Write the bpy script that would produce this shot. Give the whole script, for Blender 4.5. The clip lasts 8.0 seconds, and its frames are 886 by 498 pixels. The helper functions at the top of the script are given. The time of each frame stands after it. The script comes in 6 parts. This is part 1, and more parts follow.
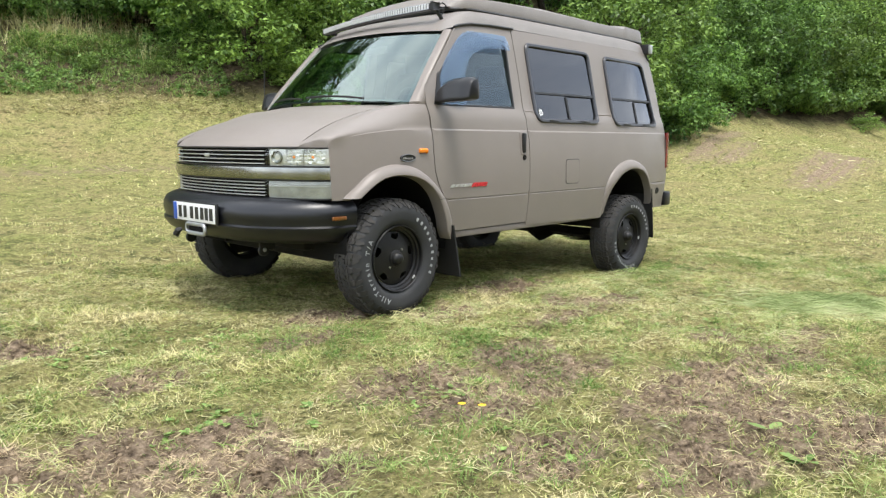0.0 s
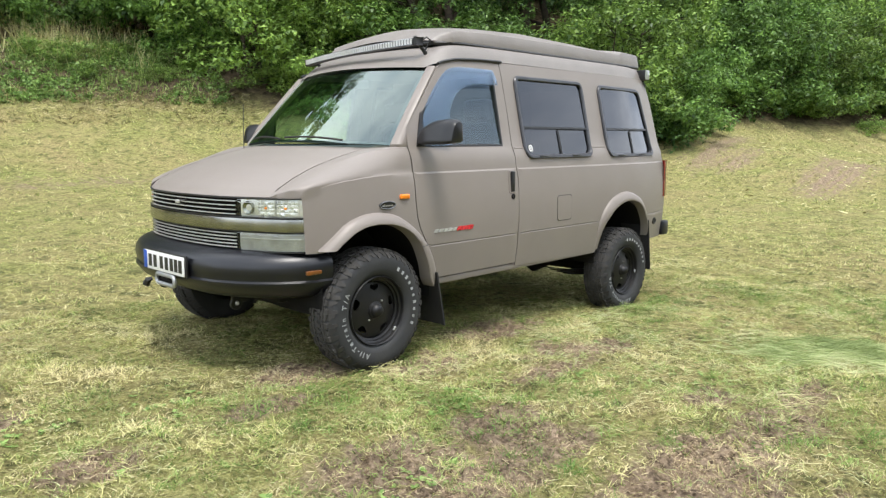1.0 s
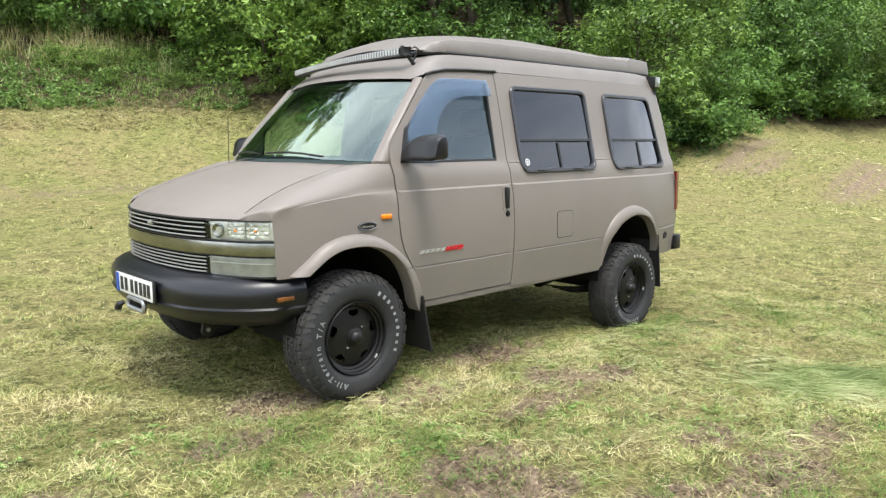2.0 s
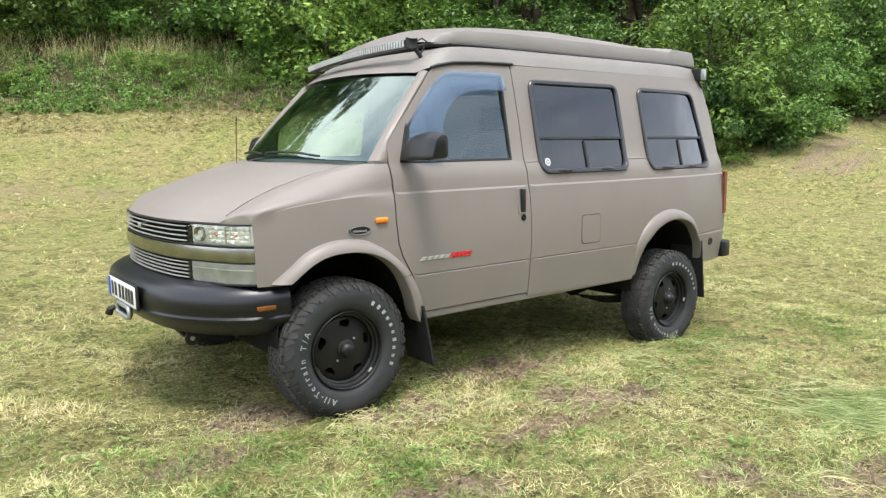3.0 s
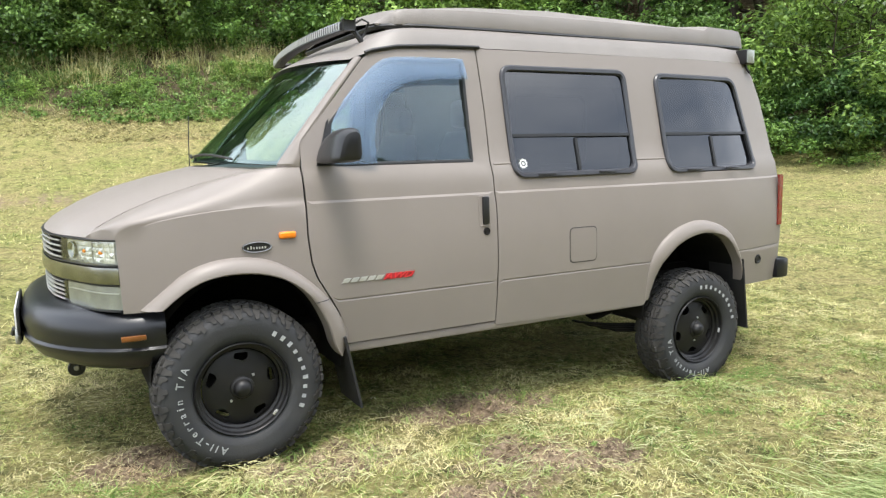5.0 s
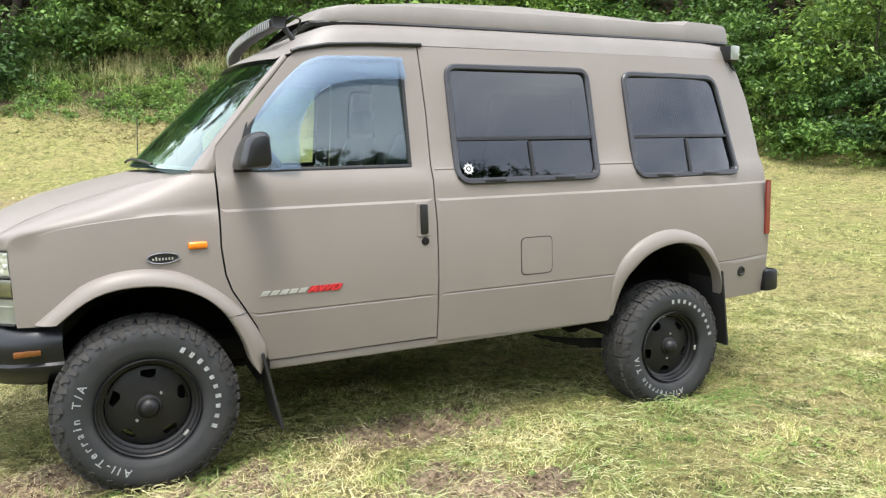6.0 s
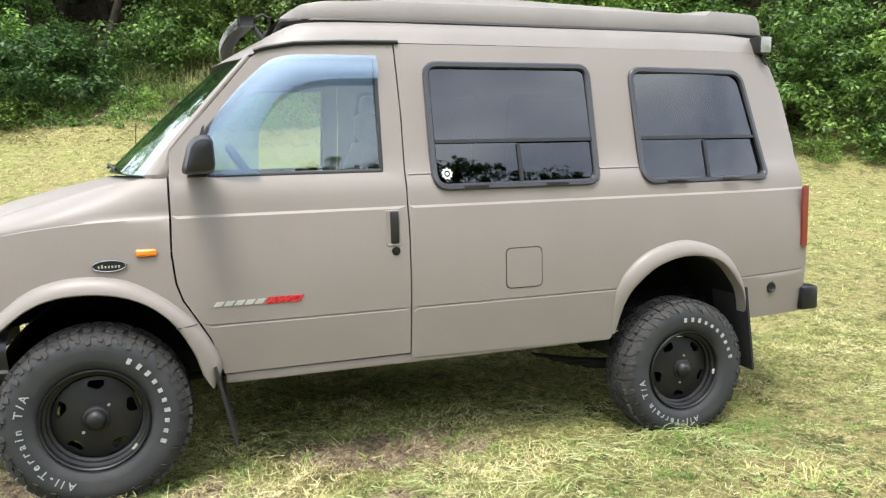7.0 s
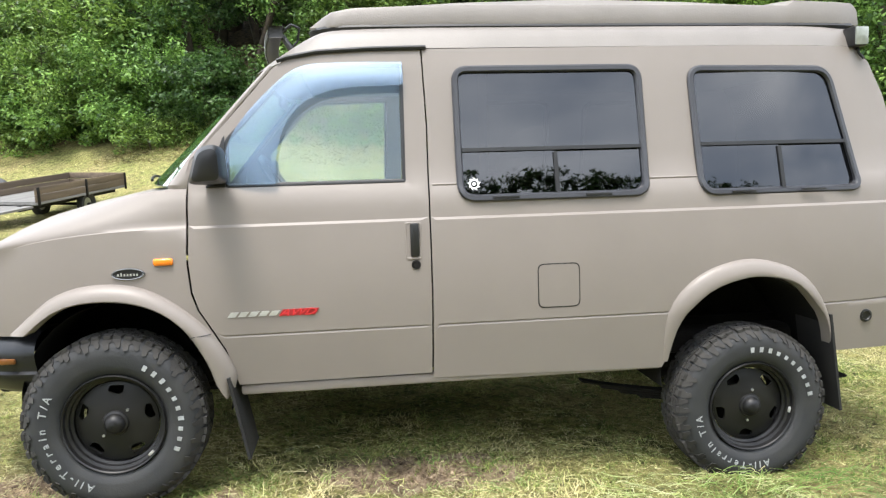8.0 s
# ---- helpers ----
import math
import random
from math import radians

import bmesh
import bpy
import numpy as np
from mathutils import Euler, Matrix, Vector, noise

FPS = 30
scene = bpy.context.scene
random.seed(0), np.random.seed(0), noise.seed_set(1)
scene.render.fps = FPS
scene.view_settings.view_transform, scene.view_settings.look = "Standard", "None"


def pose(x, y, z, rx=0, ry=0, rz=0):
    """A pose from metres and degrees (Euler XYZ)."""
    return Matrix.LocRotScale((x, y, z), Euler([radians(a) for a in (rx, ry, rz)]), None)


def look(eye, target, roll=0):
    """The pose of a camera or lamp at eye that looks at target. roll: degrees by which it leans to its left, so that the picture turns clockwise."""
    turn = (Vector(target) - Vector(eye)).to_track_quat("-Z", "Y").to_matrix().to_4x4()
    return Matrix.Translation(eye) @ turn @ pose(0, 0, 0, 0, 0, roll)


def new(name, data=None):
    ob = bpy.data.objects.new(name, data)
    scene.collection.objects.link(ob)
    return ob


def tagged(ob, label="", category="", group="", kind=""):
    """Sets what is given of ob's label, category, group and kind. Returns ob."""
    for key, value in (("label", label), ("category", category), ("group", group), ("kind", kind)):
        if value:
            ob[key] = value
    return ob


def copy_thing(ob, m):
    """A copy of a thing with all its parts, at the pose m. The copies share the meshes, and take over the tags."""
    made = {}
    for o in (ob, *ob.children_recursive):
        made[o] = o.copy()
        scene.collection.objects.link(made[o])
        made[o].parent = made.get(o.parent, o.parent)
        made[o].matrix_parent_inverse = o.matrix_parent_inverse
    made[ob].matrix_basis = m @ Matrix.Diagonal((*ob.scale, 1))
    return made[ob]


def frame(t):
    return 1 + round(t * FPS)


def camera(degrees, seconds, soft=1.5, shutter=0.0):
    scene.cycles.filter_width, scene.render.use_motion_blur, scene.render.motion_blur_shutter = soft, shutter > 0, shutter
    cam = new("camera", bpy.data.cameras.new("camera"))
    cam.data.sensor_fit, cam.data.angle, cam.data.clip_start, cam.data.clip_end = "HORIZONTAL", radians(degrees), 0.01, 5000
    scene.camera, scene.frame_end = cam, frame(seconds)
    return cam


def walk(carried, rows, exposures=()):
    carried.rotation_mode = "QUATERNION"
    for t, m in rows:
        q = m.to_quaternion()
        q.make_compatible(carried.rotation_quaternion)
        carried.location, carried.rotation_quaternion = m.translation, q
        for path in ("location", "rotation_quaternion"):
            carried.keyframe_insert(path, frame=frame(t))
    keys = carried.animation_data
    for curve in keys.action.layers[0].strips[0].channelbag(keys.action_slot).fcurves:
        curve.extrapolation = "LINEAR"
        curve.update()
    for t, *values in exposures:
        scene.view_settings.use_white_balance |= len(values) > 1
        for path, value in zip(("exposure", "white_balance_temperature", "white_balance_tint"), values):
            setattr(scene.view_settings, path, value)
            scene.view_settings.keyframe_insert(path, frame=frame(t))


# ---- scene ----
cam = camera(62.5, 8.0, 1.3)
PATH = [
    (0, (-3.082, -3.375, 0.867), (-1.648, -1.993, 0.684), 0.3),
    (0.5, (-2.942, -3.334, 1.014), (-1.513, -1.948, 0.827), 0.2),
    (1, (-2.81, -3.304, 1.165), (-1.386, -1.913, 0.977), 0.2),
    (1.5, (-2.655, -3.287, 1.262), (-1.244, -1.882, 1.076), 0.1),
    (3, (-1.92, -3.305, 1.265), (-0.699, -1.731, 1.084), 0.1),
    (3.5, (-1.668, -3.261, 1.269), (-0.534, -1.624, 1.088), 0.1),
    (4, (-1.347, -3.24, 1.244), (-0.294, -1.549, 1.066), 0.0),
    (5.5, (-0.443, -3.223, 1.299), (0.461, -1.447, 1.131), 0.0),
    (6, (-0.159, -3.242, 1.31), (0.688, -1.438, 1.141), 0.1),
    (6.5, (0.137, -3.2, 1.303), (0.896, -1.356, 1.141), 0.1),
    (7, (0.428, -3.212, 1.313), (1.053, -1.318, 1.159), 0.2),
    (7.5, (0.719, -3.221, 1.315), (1.13, -1.269, 1.183), 0.3),
    (8, (0.983, -3.149, 1.304), (1.23, -1.168, 1.186), 0.4),
]
walk(cam, [(t, look(eye, target, roll)) for t, eye, target, roll in PATH],
     exposures=[(0, 0.19), (3, 0.32), (6, 0.54), (8, 0.69)])

from mathutils import geometry

# ---- world, sun ----
SUN_EL, SUN_AZ = 68.0, 212.0        # degrees; azimuth clockwise from +y
world = bpy.data.worlds.new("overcast_sky")
scene.world = world
world.use_nodes = True
wn, wl = world.node_tree.nodes, world.node_tree.links
wn.clear()
w_out = wn.new("ShaderNodeOutputWorld")
w_bg = wn.new("ShaderNodeBackground")
w_sky = wn.new("ShaderNodeTexSky")
w_sky.sky_type, w_sky.sun_disc = "NISHITA", False
w_sky.sun_elevation, w_sky.sun_rotation = radians(SUN_EL), radians(SUN_AZ)
w_sky.air_density, w_sky.dust_density = 1.0, 3.0
w_co = wn.new("ShaderNodeTexCoord")
w_map = wn.new("ShaderNodeMapping")
w_map.inputs["Scale"].default_value = (1.0, 1.0, 2.6)
w_noise = wn.new("ShaderNodeTexNoise")
w_noise.inputs["Scale"].default_value, w_noise.inputs["Detail"].default_value = 1.7, 7.0
w_noise.inputs["Roughness"].default_value = 0.55
w_ramp = wn.new("ShaderNodeValToRGB")
w_ramp.color_ramp.elements[0].position, w_ramp.color_ramp.elements[0].color = 0.36, (6.5, 7.8, 10.0, 1)
w_ramp.color_ramp.elements[1].position, w_ramp.color_ramp.elements[1].color = 0.66, (21.0, 21.6, 22.4, 1)
w_mix = wn.new("ShaderNodeMixRGB")
w_mix.inputs["Fac"].default_value = 0.82
w_bg.inputs["Strength"].default_value = 0.15
wl.new(w_co.outputs["Generated"], w_map.inputs["Vector"])
wl.new(w_map.outputs["Vector"], w_noise.inputs["Vector"])
wl.new(w_noise.outputs["Fac"], w_ramp.inputs["Fac"])
wl.new(w_sky.outputs["Color"], w_mix.inputs["Color1"])
wl.new(w_ramp.outputs["Color"], w_mix.inputs["Color2"])
wl.new(w_mix.outputs["Color"], w_bg.inputs["Color"])
wl.new(w_bg.outputs["Background"], w_out.inputs["Surface"])

sun_data = bpy.data.lights.new("sun", "SUN")
sun_data.energy, sun_data.angle, sun_data.color = 3.3, radians(18), (1.0, 0.96, 0.90)
sun = new("sun", sun_data)
az, el = radians(SUN_AZ), radians(SUN_EL)
sun.matrix_world = look((30 * math.sin(az) * math.cos(el), 30 * math.cos(az) * math.cos(el), 30 * math.sin(el)), (0, 0, 0))


# ---- materials ----
def material(name, color, rough=0.5, metal=0.0, color2=None, scale=8.0, bump=0.0, bump_scale=60.0, spec=0.5, coat=0.0,
             fine=0.0, island=0.0, random_ob=0.0, stretch=None):
    """A surface with stains at one scale, grain at another and fine relief."""
    m = bpy.data.materials.new(name)
    m.use_nodes = True
    n, l = m.node_tree.nodes, m.node_tree.links
    b = n["Principled BSDF"]
    b.inputs["Roughness"].default_value, b.inputs["Metallic"].default_value = rough, metal
    b.inputs["Specular IOR Level"].default_value, b.inputs["Coat Weight"].default_value = spec, coat
    co = n.new("ShaderNodeTexCoord")
    big = n.new("ShaderNodeTexNoise")
    big.inputs["Scale"].default_value, big.inputs["Detail"].default_value = scale, 6.0
    where = co.outputs["Object"]
    if stretch:
        mp = n.new("ShaderNodeMapping")
        mp.inputs["Scale"].default_value = stretch
        l.new(where, mp.inputs["Vector"])
        where = mp.outputs["Vector"]
    l.new(where, big.inputs["Vector"])
    ramp = n.new("ShaderNodeValToRGB")
    ramp.color_ramp.elements[0].position, ramp.color_ramp.elements[1].position = 0.3, 0.7
    c2 = color2 or tuple(c * 0.85 for c in color)
    ramp.color_ramp.elements[0].color, ramp.color_ramp.elements[1].color = (*c2, 1), (*color, 1)
    l.new(big.outputs["Fac"], ramp.inputs["Fac"])
    last = ramp.outputs["Color"]
    grain = n.new("ShaderNodeTexNoise")
    grain.inputs["Scale"].default_value, grain.inputs["Detail"].default_value = bump_scale, 4.0
    l.new(where, grain.inputs["Vector"])
    if fine or island or random_ob:
        hsv = n.new("ShaderNodeHueSaturation")
        l.new(last, hsv.inputs["Color"])
        src = grain.outputs["Fac"]
        amount = fine
        if island:
            src, amount = n.new("ShaderNodeNewGeometry").outputs["Random Per Island"], island
        if random_ob:
            src, amount = n.new("ShaderNodeObjectInfo").outputs["Random"], random_ob
        mr = n.new("ShaderNodeMapRange")
        mr.inputs["To Min"].default_value, mr.inputs["To Max"].default_value = 1 - amount, 1 + amount
        l.new(src, mr.inputs["Value"])
        l.new(mr.outputs["Result"], hsv.inputs["Value"])
        last = hsv.outputs["Color"]
    l.new(last, b.inputs["Base Color"])
    if bump:
        bp = n.new("ShaderNodeBump")
        bp.inputs["Strength"].default_value, bp.inputs["Distance"].default_value = bump, 0.004
        l.new(grain.outputs["Fac"], bp.inputs["Height"])
        l.new(bp.outputs["Normal"], b.inputs["Normal"])
    return m


def glass(name, color, rough=0.02, sheen=(1, 1, 1), face=0.05):
    """Window glass: tinted see-through, mirror-like by its angle; face is the mirror share seen straight on."""
    m = bpy.data.materials.new(name)
    m.use_nodes = True
    n, l = m.node_tree.nodes, m.node_tree.links
    n.clear()
    out = n.new("ShaderNodeOutputMaterial")
    tr = n.new("ShaderNodeBsdfTransparent")
    tr.inputs["Color"].default_value = (*color, 1)
    gl = n.new("ShaderNodeBsdfGlossy")
    gl.inputs["Roughness"].default_value, gl.inputs["Color"].default_value = rough, (*sheen, 1)
    lw = n.new("ShaderNodeLayerWeight")
    lw.inputs["Blend"].default_value = 0.5
    pw = n.new("ShaderNodeMath")
    pw.operation = "POWER"
    pw.inputs[1].default_value = 4.0
    ma = n.new("ShaderNodeMath")
    ma.operation = "MULTIPLY_ADD"
    ma.inputs[1].default_value, ma.inputs[2].default_value = 1 - face, face
    mx = n.new("ShaderNodeMixShader")
    l.new(lw.outputs["Facing"], pw.inputs[0])
    l.new(pw.outputs["Value"], ma.inputs[0])
    l.new(ma.outputs["Value"], mx.inputs["Fac"])
    l.new(tr.outputs["BSDF"], mx.inputs[1])
    l.new(gl.outputs["BSDF"], mx.inputs[2])
    l.new(mx.outputs["Shader"], out.inputs["Surface"])
    return m


def leaf_material(name, dark, light, glow=0.32):
    m = bpy.data.materials.new(name)
    m.use_nodes = True
    n, l = m.node_tree.nodes, m.node_tree.links
    n.clear()
    out = n.new("ShaderNodeOutputMaterial")
    geo = n.new("ShaderNodeNewGeometry")
    ramp = n.new("ShaderNodeValToRGB")
    ramp.color_ramp.elements[0].color, ramp.color_ramp.elements[1].color = (*dark, 1), (*light, 1)
    l.new(geo.outputs["Random Per Island"], ramp.inputs["Fac"])
    co = n.new("ShaderNodeTexCoord")
    big = n.new("ShaderNodeTexNoise")
    big.inputs["Scale"].default_value, big.inputs["Detail"].default_value = 1.1, 4.0
    l.new(co.outputs["Object"], big.inputs["Vector"])
    hsv = n.new("ShaderNodeHueSaturation")
    mr = n.new("ShaderNodeMapRange")
    mr.inputs["To Min"].default_value, mr.inputs["To Max"].default_value = 0.30, 1.75
    l.new(big.outputs["Fac"], mr.inputs["Value"])
    info = n.new("ShaderNodeObjectInfo")
    each = n.new("ShaderNodeMath")
    each.operation = "MULTIPLY_ADD"
    each.inputs[1].default_value = 0.5
    off = n.new("ShaderNodeMath")
    off.operation = "SUBTRACT"
    off.inputs[1].default_value = 0.25
    l.new(info.outputs["Random"], each.inputs[0])
    l.new(mr.outputs["Result"], off.inputs[0])
    l.new(off.outputs["Value"], each.inputs[2])
    l.new(each.outputs["Value"], hsv.inputs["Value"])
    l.new(ramp.outputs["Color"], hsv.inputs["Color"])
    p = n.new("ShaderNodeBsdfPrincipled")
    p.inputs["Roughness"].default_value = 0.45
    p.inputs["Specular IOR Level"].default_value = 0.35
    t = n.new("ShaderNodeBsdfTranslucent")
    mx = n.new("ShaderNodeMixShader")
    mx.inputs["Fac"].default_value = glow
    l.new(hsv.outputs["Color"], p.inputs["Base Color"])
    l.new(hsv.outputs["Color"], t.inputs["Color"])
    l.new(p.outputs["BSDF"], mx.inputs[1])
    l.new(t.outputs["BSDF"], mx.inputs[2])
    l.new(mx.outputs["Shader"], out.inputs["Surface"])
    return m


PAINT = material("taupe_paint", (0.222, 0.195, 0.175), 0.42, 0.03, (0.206, 0.181, 0.162), 2.5, 0.08, 420, 0.34, 0.0)
PAINT_ROOF = material("taupe_textured_paint", (0.195, 0.173, 0.155), 0.48, 0.0, (0.160, 0.142, 0.126), 3.0, 0.28, 150, 0.65)
BLACK = material("black_plastic", (0.013, 0.013, 0.014), 0.45, 0.0, (0.009, 0.009, 0.009), 6, 0.15, 300, 0.45)
BUMPER = material("bumper_paint", (0.006, 0.0065, 0.009), 0.34, 0.0, (0.009, 0.0095, 0.012), 5, 0.06, 350, 0.5, 0.0)
MIRROR_SHELL = material("mirror_plastic", (0.012, 0.012, 0.013), 0.34, 0.0, (0.009, 0.009, 0.010), 6, 0.06, 300, 0.42)
RUBBER = material("rubber", (0.016, 0.016, 0.017), 0.75, 0.0, (0.026, 0.025, 0.023), 7, 0.3, 160, 0.3)
TYRE = material("tyre_rubber", (0.025, 0.0265, 0.029), 0.68, 0.0, (0.036, 0.036, 0.036), 9, 0.25, 120, 0.35)
TREAD = material("tread_rubber", (0.031, 0.030, 0.029), 0.85, 0.0, (0.054, 0.051, 0.047), 11, 0.35, 120, 0.25)
WHITE_LETTER = material("letter_white", (0.36, 0.37, 0.37), 0.75, 0.0, (0.22, 0.23, 0.23), 45, 0.1, 100)
RIM = material("black_wheel_paint", (0.006, 0.006, 0.007), 0.46, 0.0, (0.010, 0.0095, 0.009), 9, 0.05, 200, 0.38)
CHROME = material("worn_chrome", (0.33, 0.335, 0.315), 0.24, 1.0, (0.24, 0.24, 0.225), 12, 0.03, 90)
SILVER = material("silver_bar", (0.58, 0.58, 0.57), 0.35, 0.45, (0.46, 0.46, 0.45), 14)
GALV = material("galvanised_steel", (0.45, 0.46, 0.47), 0.45, 0.8, (0.33, 0.34, 0.35), 10, 0.1, 60)
LENS = material("lamp_reflector", (0.80, 0.80, 0.78), 0.26, 0.55, (0.62, 0.62, 0.60), 40, 0.25, 90)
FOG_LENS = material("frosted_lamp_lens", (0.38, 0.38, 0.365), 0.28, 0.35, (0.24, 0.24, 0.23), 14, 0.2, 160)
AMBER = material("amber_lens", (0.85, 0.24, 0.015), 0.22, 0.0, (0.75, 0.19, 0.01), 30, 0.3, 120, 0.6, 0.4)
AMBER_DARK = material("amber_reflector", (0.13, 0.050, 0.010), 0.3, 0.0, (0.17, 0.058, 0.010), 30, 0.4, 160, 0.6)
RED = material("red_lens", (0.20, 0.016, 0.012), 0.2, 0.0, (0.14, 0.012, 0.010), 20, 0.2, 100, 0.6, 0.4)
RED_BADGE = material("red_badge", (0.62, 0.035, 0.045), 0.3, 0.0, (0.52, 0.03, 0.035), 20)
RED_PLATE = material("dark_red_badge", (0.36, 0.022, 0.030), 0.35, 0.0, (0.30, 0.02, 0.026), 20)
PLATE = material("plate_white", (0.78, 0.78, 0.77), 0.4, 0.0, (0.66, 0.66, 0.65), 14)
BLUE = material("plate_blue", (0.02, 0.09, 0.45), 0.4)
INK = material("plate_ink", (0.02, 0.02, 0.02), 0.5)
# near-black base: the shade inside recesses is put into this colour
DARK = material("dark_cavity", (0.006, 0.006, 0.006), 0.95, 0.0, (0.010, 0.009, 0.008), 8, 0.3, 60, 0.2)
CHASSIS = material("dirty_underbody", (0.007, 0.0065, 0.006), 0.85, 0.1, (0.015, 0.013, 0.011), 6, 0.3, 50, 0.3)
TRIM_GREY = material("window_frame_grey", (0.030, 0.031, 0.036), 0.36, 0.0, (0.024, 0.024, 0.028), 9, 0.05, 220, 0.5)
CABIN = material("cabin_trim", (0.10, 0.105, 0.115), 0.8, 0.0, (0.075, 0.08, 0.09), 5, 0.2, 80, 0.3)
SEAT = material("seat_cloth", (0.030, 0.031, 0.034), 0.95, 0.0, (0.02, 0.021, 0.023), 12, 0.4, 240, 0.2)
GLASS = glass("clear_glass", (0.74, 0.84, 0.80), 0.012, (0.84, 0.96, 1.0), 0.095)
GLASS_TINT = glass("dark_tinted_glass", (0.05, 0.055, 0.06), 0.012, (0.93, 0.94, 0.97), 0.072)
GLASS_SHIELD = glass("windshield_glass", (0.52, 0.70, 0.63), 0.025, (0.86, 1.0, 0.95), 0.17)
VISOR = glass("smoked_visor", (0.52, 0.61, 0.71), 0.50, (0.62, 0.79, 1.0), 0.145)
LAMP_GLASS = glass("lamp_glass", (0.92, 0.94, 0.92), 0.02, (1, 1, 1), 0.05)
BAR_LENS = material("light_bar_lens", (0.34, 0.35, 0.36), 0.22, 0.5, (0.22, 0.23, 0.24), 30, 0.3, 60)
WORK_LENS = material("work_lamp_lens", (0.36, 0.38, 0.35), 0.2, 0.2, (0.26, 0.28, 0.25), 30, 0.4, 60)
BARK = material("bark", (0.07, 0.055, 0.040), 0.9, 0.0, (0.030, 0.026, 0.021), 5, 0.8, 22, 0.2)
LEAF_A = leaf_material("leaf_fresh", (0.024, 0.066, 0.013), (0.205, 0.350, 0.078))
# deep green darkened further: the shade of the wood's gaps is in this colour
LEAF_B = leaf_material("leaf_deep_shaded", (0.014, 0.042, 0.012), (0.090, 0.175, 0.042))
LEAF_C = leaf_material("leaf_yellowish", (0.036, 0.082, 0.016), (0.28, 0.42, 0.092))
PLANK = material("weathered_plank", (0.165, 0.125, 0.09), 0.85, 0.0, (0.095, 0.075, 0.058), 9, 0.4, 40, 0.2, random_ob=0.15, stretch=(0.06, 1, 1))
PLANK_GREY = material("grey_plank", (0.20, 0.195, 0.185), 0.85, 0.0, (0.14, 0.135, 0.13), 9, 0.4, 40, 0.2, random_ob=0.12, stretch=(0.06, 1, 1))


# ---- mesh helpers ----
YC = 0.96                                   # the van's middle plane
HUB = 0.385
ROLL = pose(0, 0, HUB, 2.0, 0, 0) @ pose(0, 0, -HUB)       # the van leans with the slope
PITCH = pose(0, 0, HUB, 0, -2.4, 0) @ pose(0, 0, -HUB)     # its tail stands high on its springs


def part(name, bm, mat, parent, label="", sharp=35, smooth=True):
    me = bpy.data.meshes.new(name)
    bm.normal_update()
    bm.to_mesh(me)
    bm.free()
    me.materials.append(mat)
    if smooth:
        me.shade_smooth()
        me.set_sharp_from_angle(angle=radians(sharp))
    ob = new(name, me)
    ob.parent = parent
    if label:
        ob["label"] = label
    return ob


def bpart(name, bm, mat, parent, label="", sharp=35):
    """A part built in the body's own raked axes."""
    bm.transform(PITCH)
    return part(name, bm, mat, parent, label, sharp)


def mirrored(bm):
    bm.transform(Matrix(((1, 0, 0, 0), (0, -1, 0, 2 * YC), (0, 0, 1, 0), (0, 0, 0, 1))))
    bmesh.ops.reverse_faces(bm, faces=bm.faces)
    return bm


def both(name, build, mat, parent, label=""):
    """The same part on the near and on the far flank; returns the near one."""
    near = bpart(name, build(), mat, parent, label)
    bpart(name, mirrored(build()), mat, parent, label)
    return near


def box(a, b, bevel=0.0, segs=2, bm=None):
    bm = bm or bmesh.new()
    got = bmesh.ops.create_cube(bm, size=1)["verts"]
    a, b = Vector(a), Vector(b)
    for v in got:
        v.co = Vector((a[i] + (b[i] - a[i]) * (v.co[i] + 0.5) for i in range(3)))
    if bevel:
        edges = list({e for v in got for e in v.link_edges})
        bmesh.ops.bevel(bm, geom=edges, offset=bevel, segments=segs, affect="EDGES", profile=0.5)
    return bm


def grid(rows, bm=None, closed=False, caps=False):
    """A skin over rows of points."""
    bm = bm or bmesh.new()
    vs = [[bm.verts.new(p) for p in row] for row in rows]
    for r, s in zip(vs, vs[1:]):
        k = len(r)
        for i in range(k if closed else k - 1):
            j = (i + 1) % k
            bm.faces.new((r[i], r[j], s[j], s[i]))
    if caps:
        bm.faces.new(list(reversed(vs[0])))
        bm.faces.new(vs[-1])
    return bm


def thick(bm, t):
    bmesh.ops.recalc_face_normals(bm, faces=bm.faces)
    bmesh.ops.solidify(bm, geom=bm.faces[:], thickness=t)
    return bm


def tube(points, radius, segs=8, bm=None, flat=1.0):
    """A round bar along points; radius a number or one for each point."""
    pts = [Vector(p) for p in points]
    rows = []
    ref = None
    for i, p in enumerate(pts):
        d = (pts[min(i + 1, len(pts) - 1)] - pts[max(i - 1, 0)]).normalized()
        if ref is None:
            ref = d.orthogonal().normalized()
        ref = (ref - d * ref.dot(d)).normalized()
        side = d.cross(ref)
        r = radius[i] if isinstance(radius, (list, tuple)) else radius
        rows.append([p + (ref * math.cos(a) + side * math.sin(a) * flat) * r for a in (2 * math.pi * k / segs for k in range(segs))])
    return grid(rows, bm, closed=True, caps=True)


def revolve(profile, segs=48, bm=None):
    """Profile of (radius, y) turned about the y axis."""
    rows = []
    for r, y in profile:
        rows.append([(r * math.sin(2 * math.pi * k / segs), y, r * math.cos(2 * math.pi * k / segs)) for k in range(segs)])
    return grid(rows, bm, closed=True)


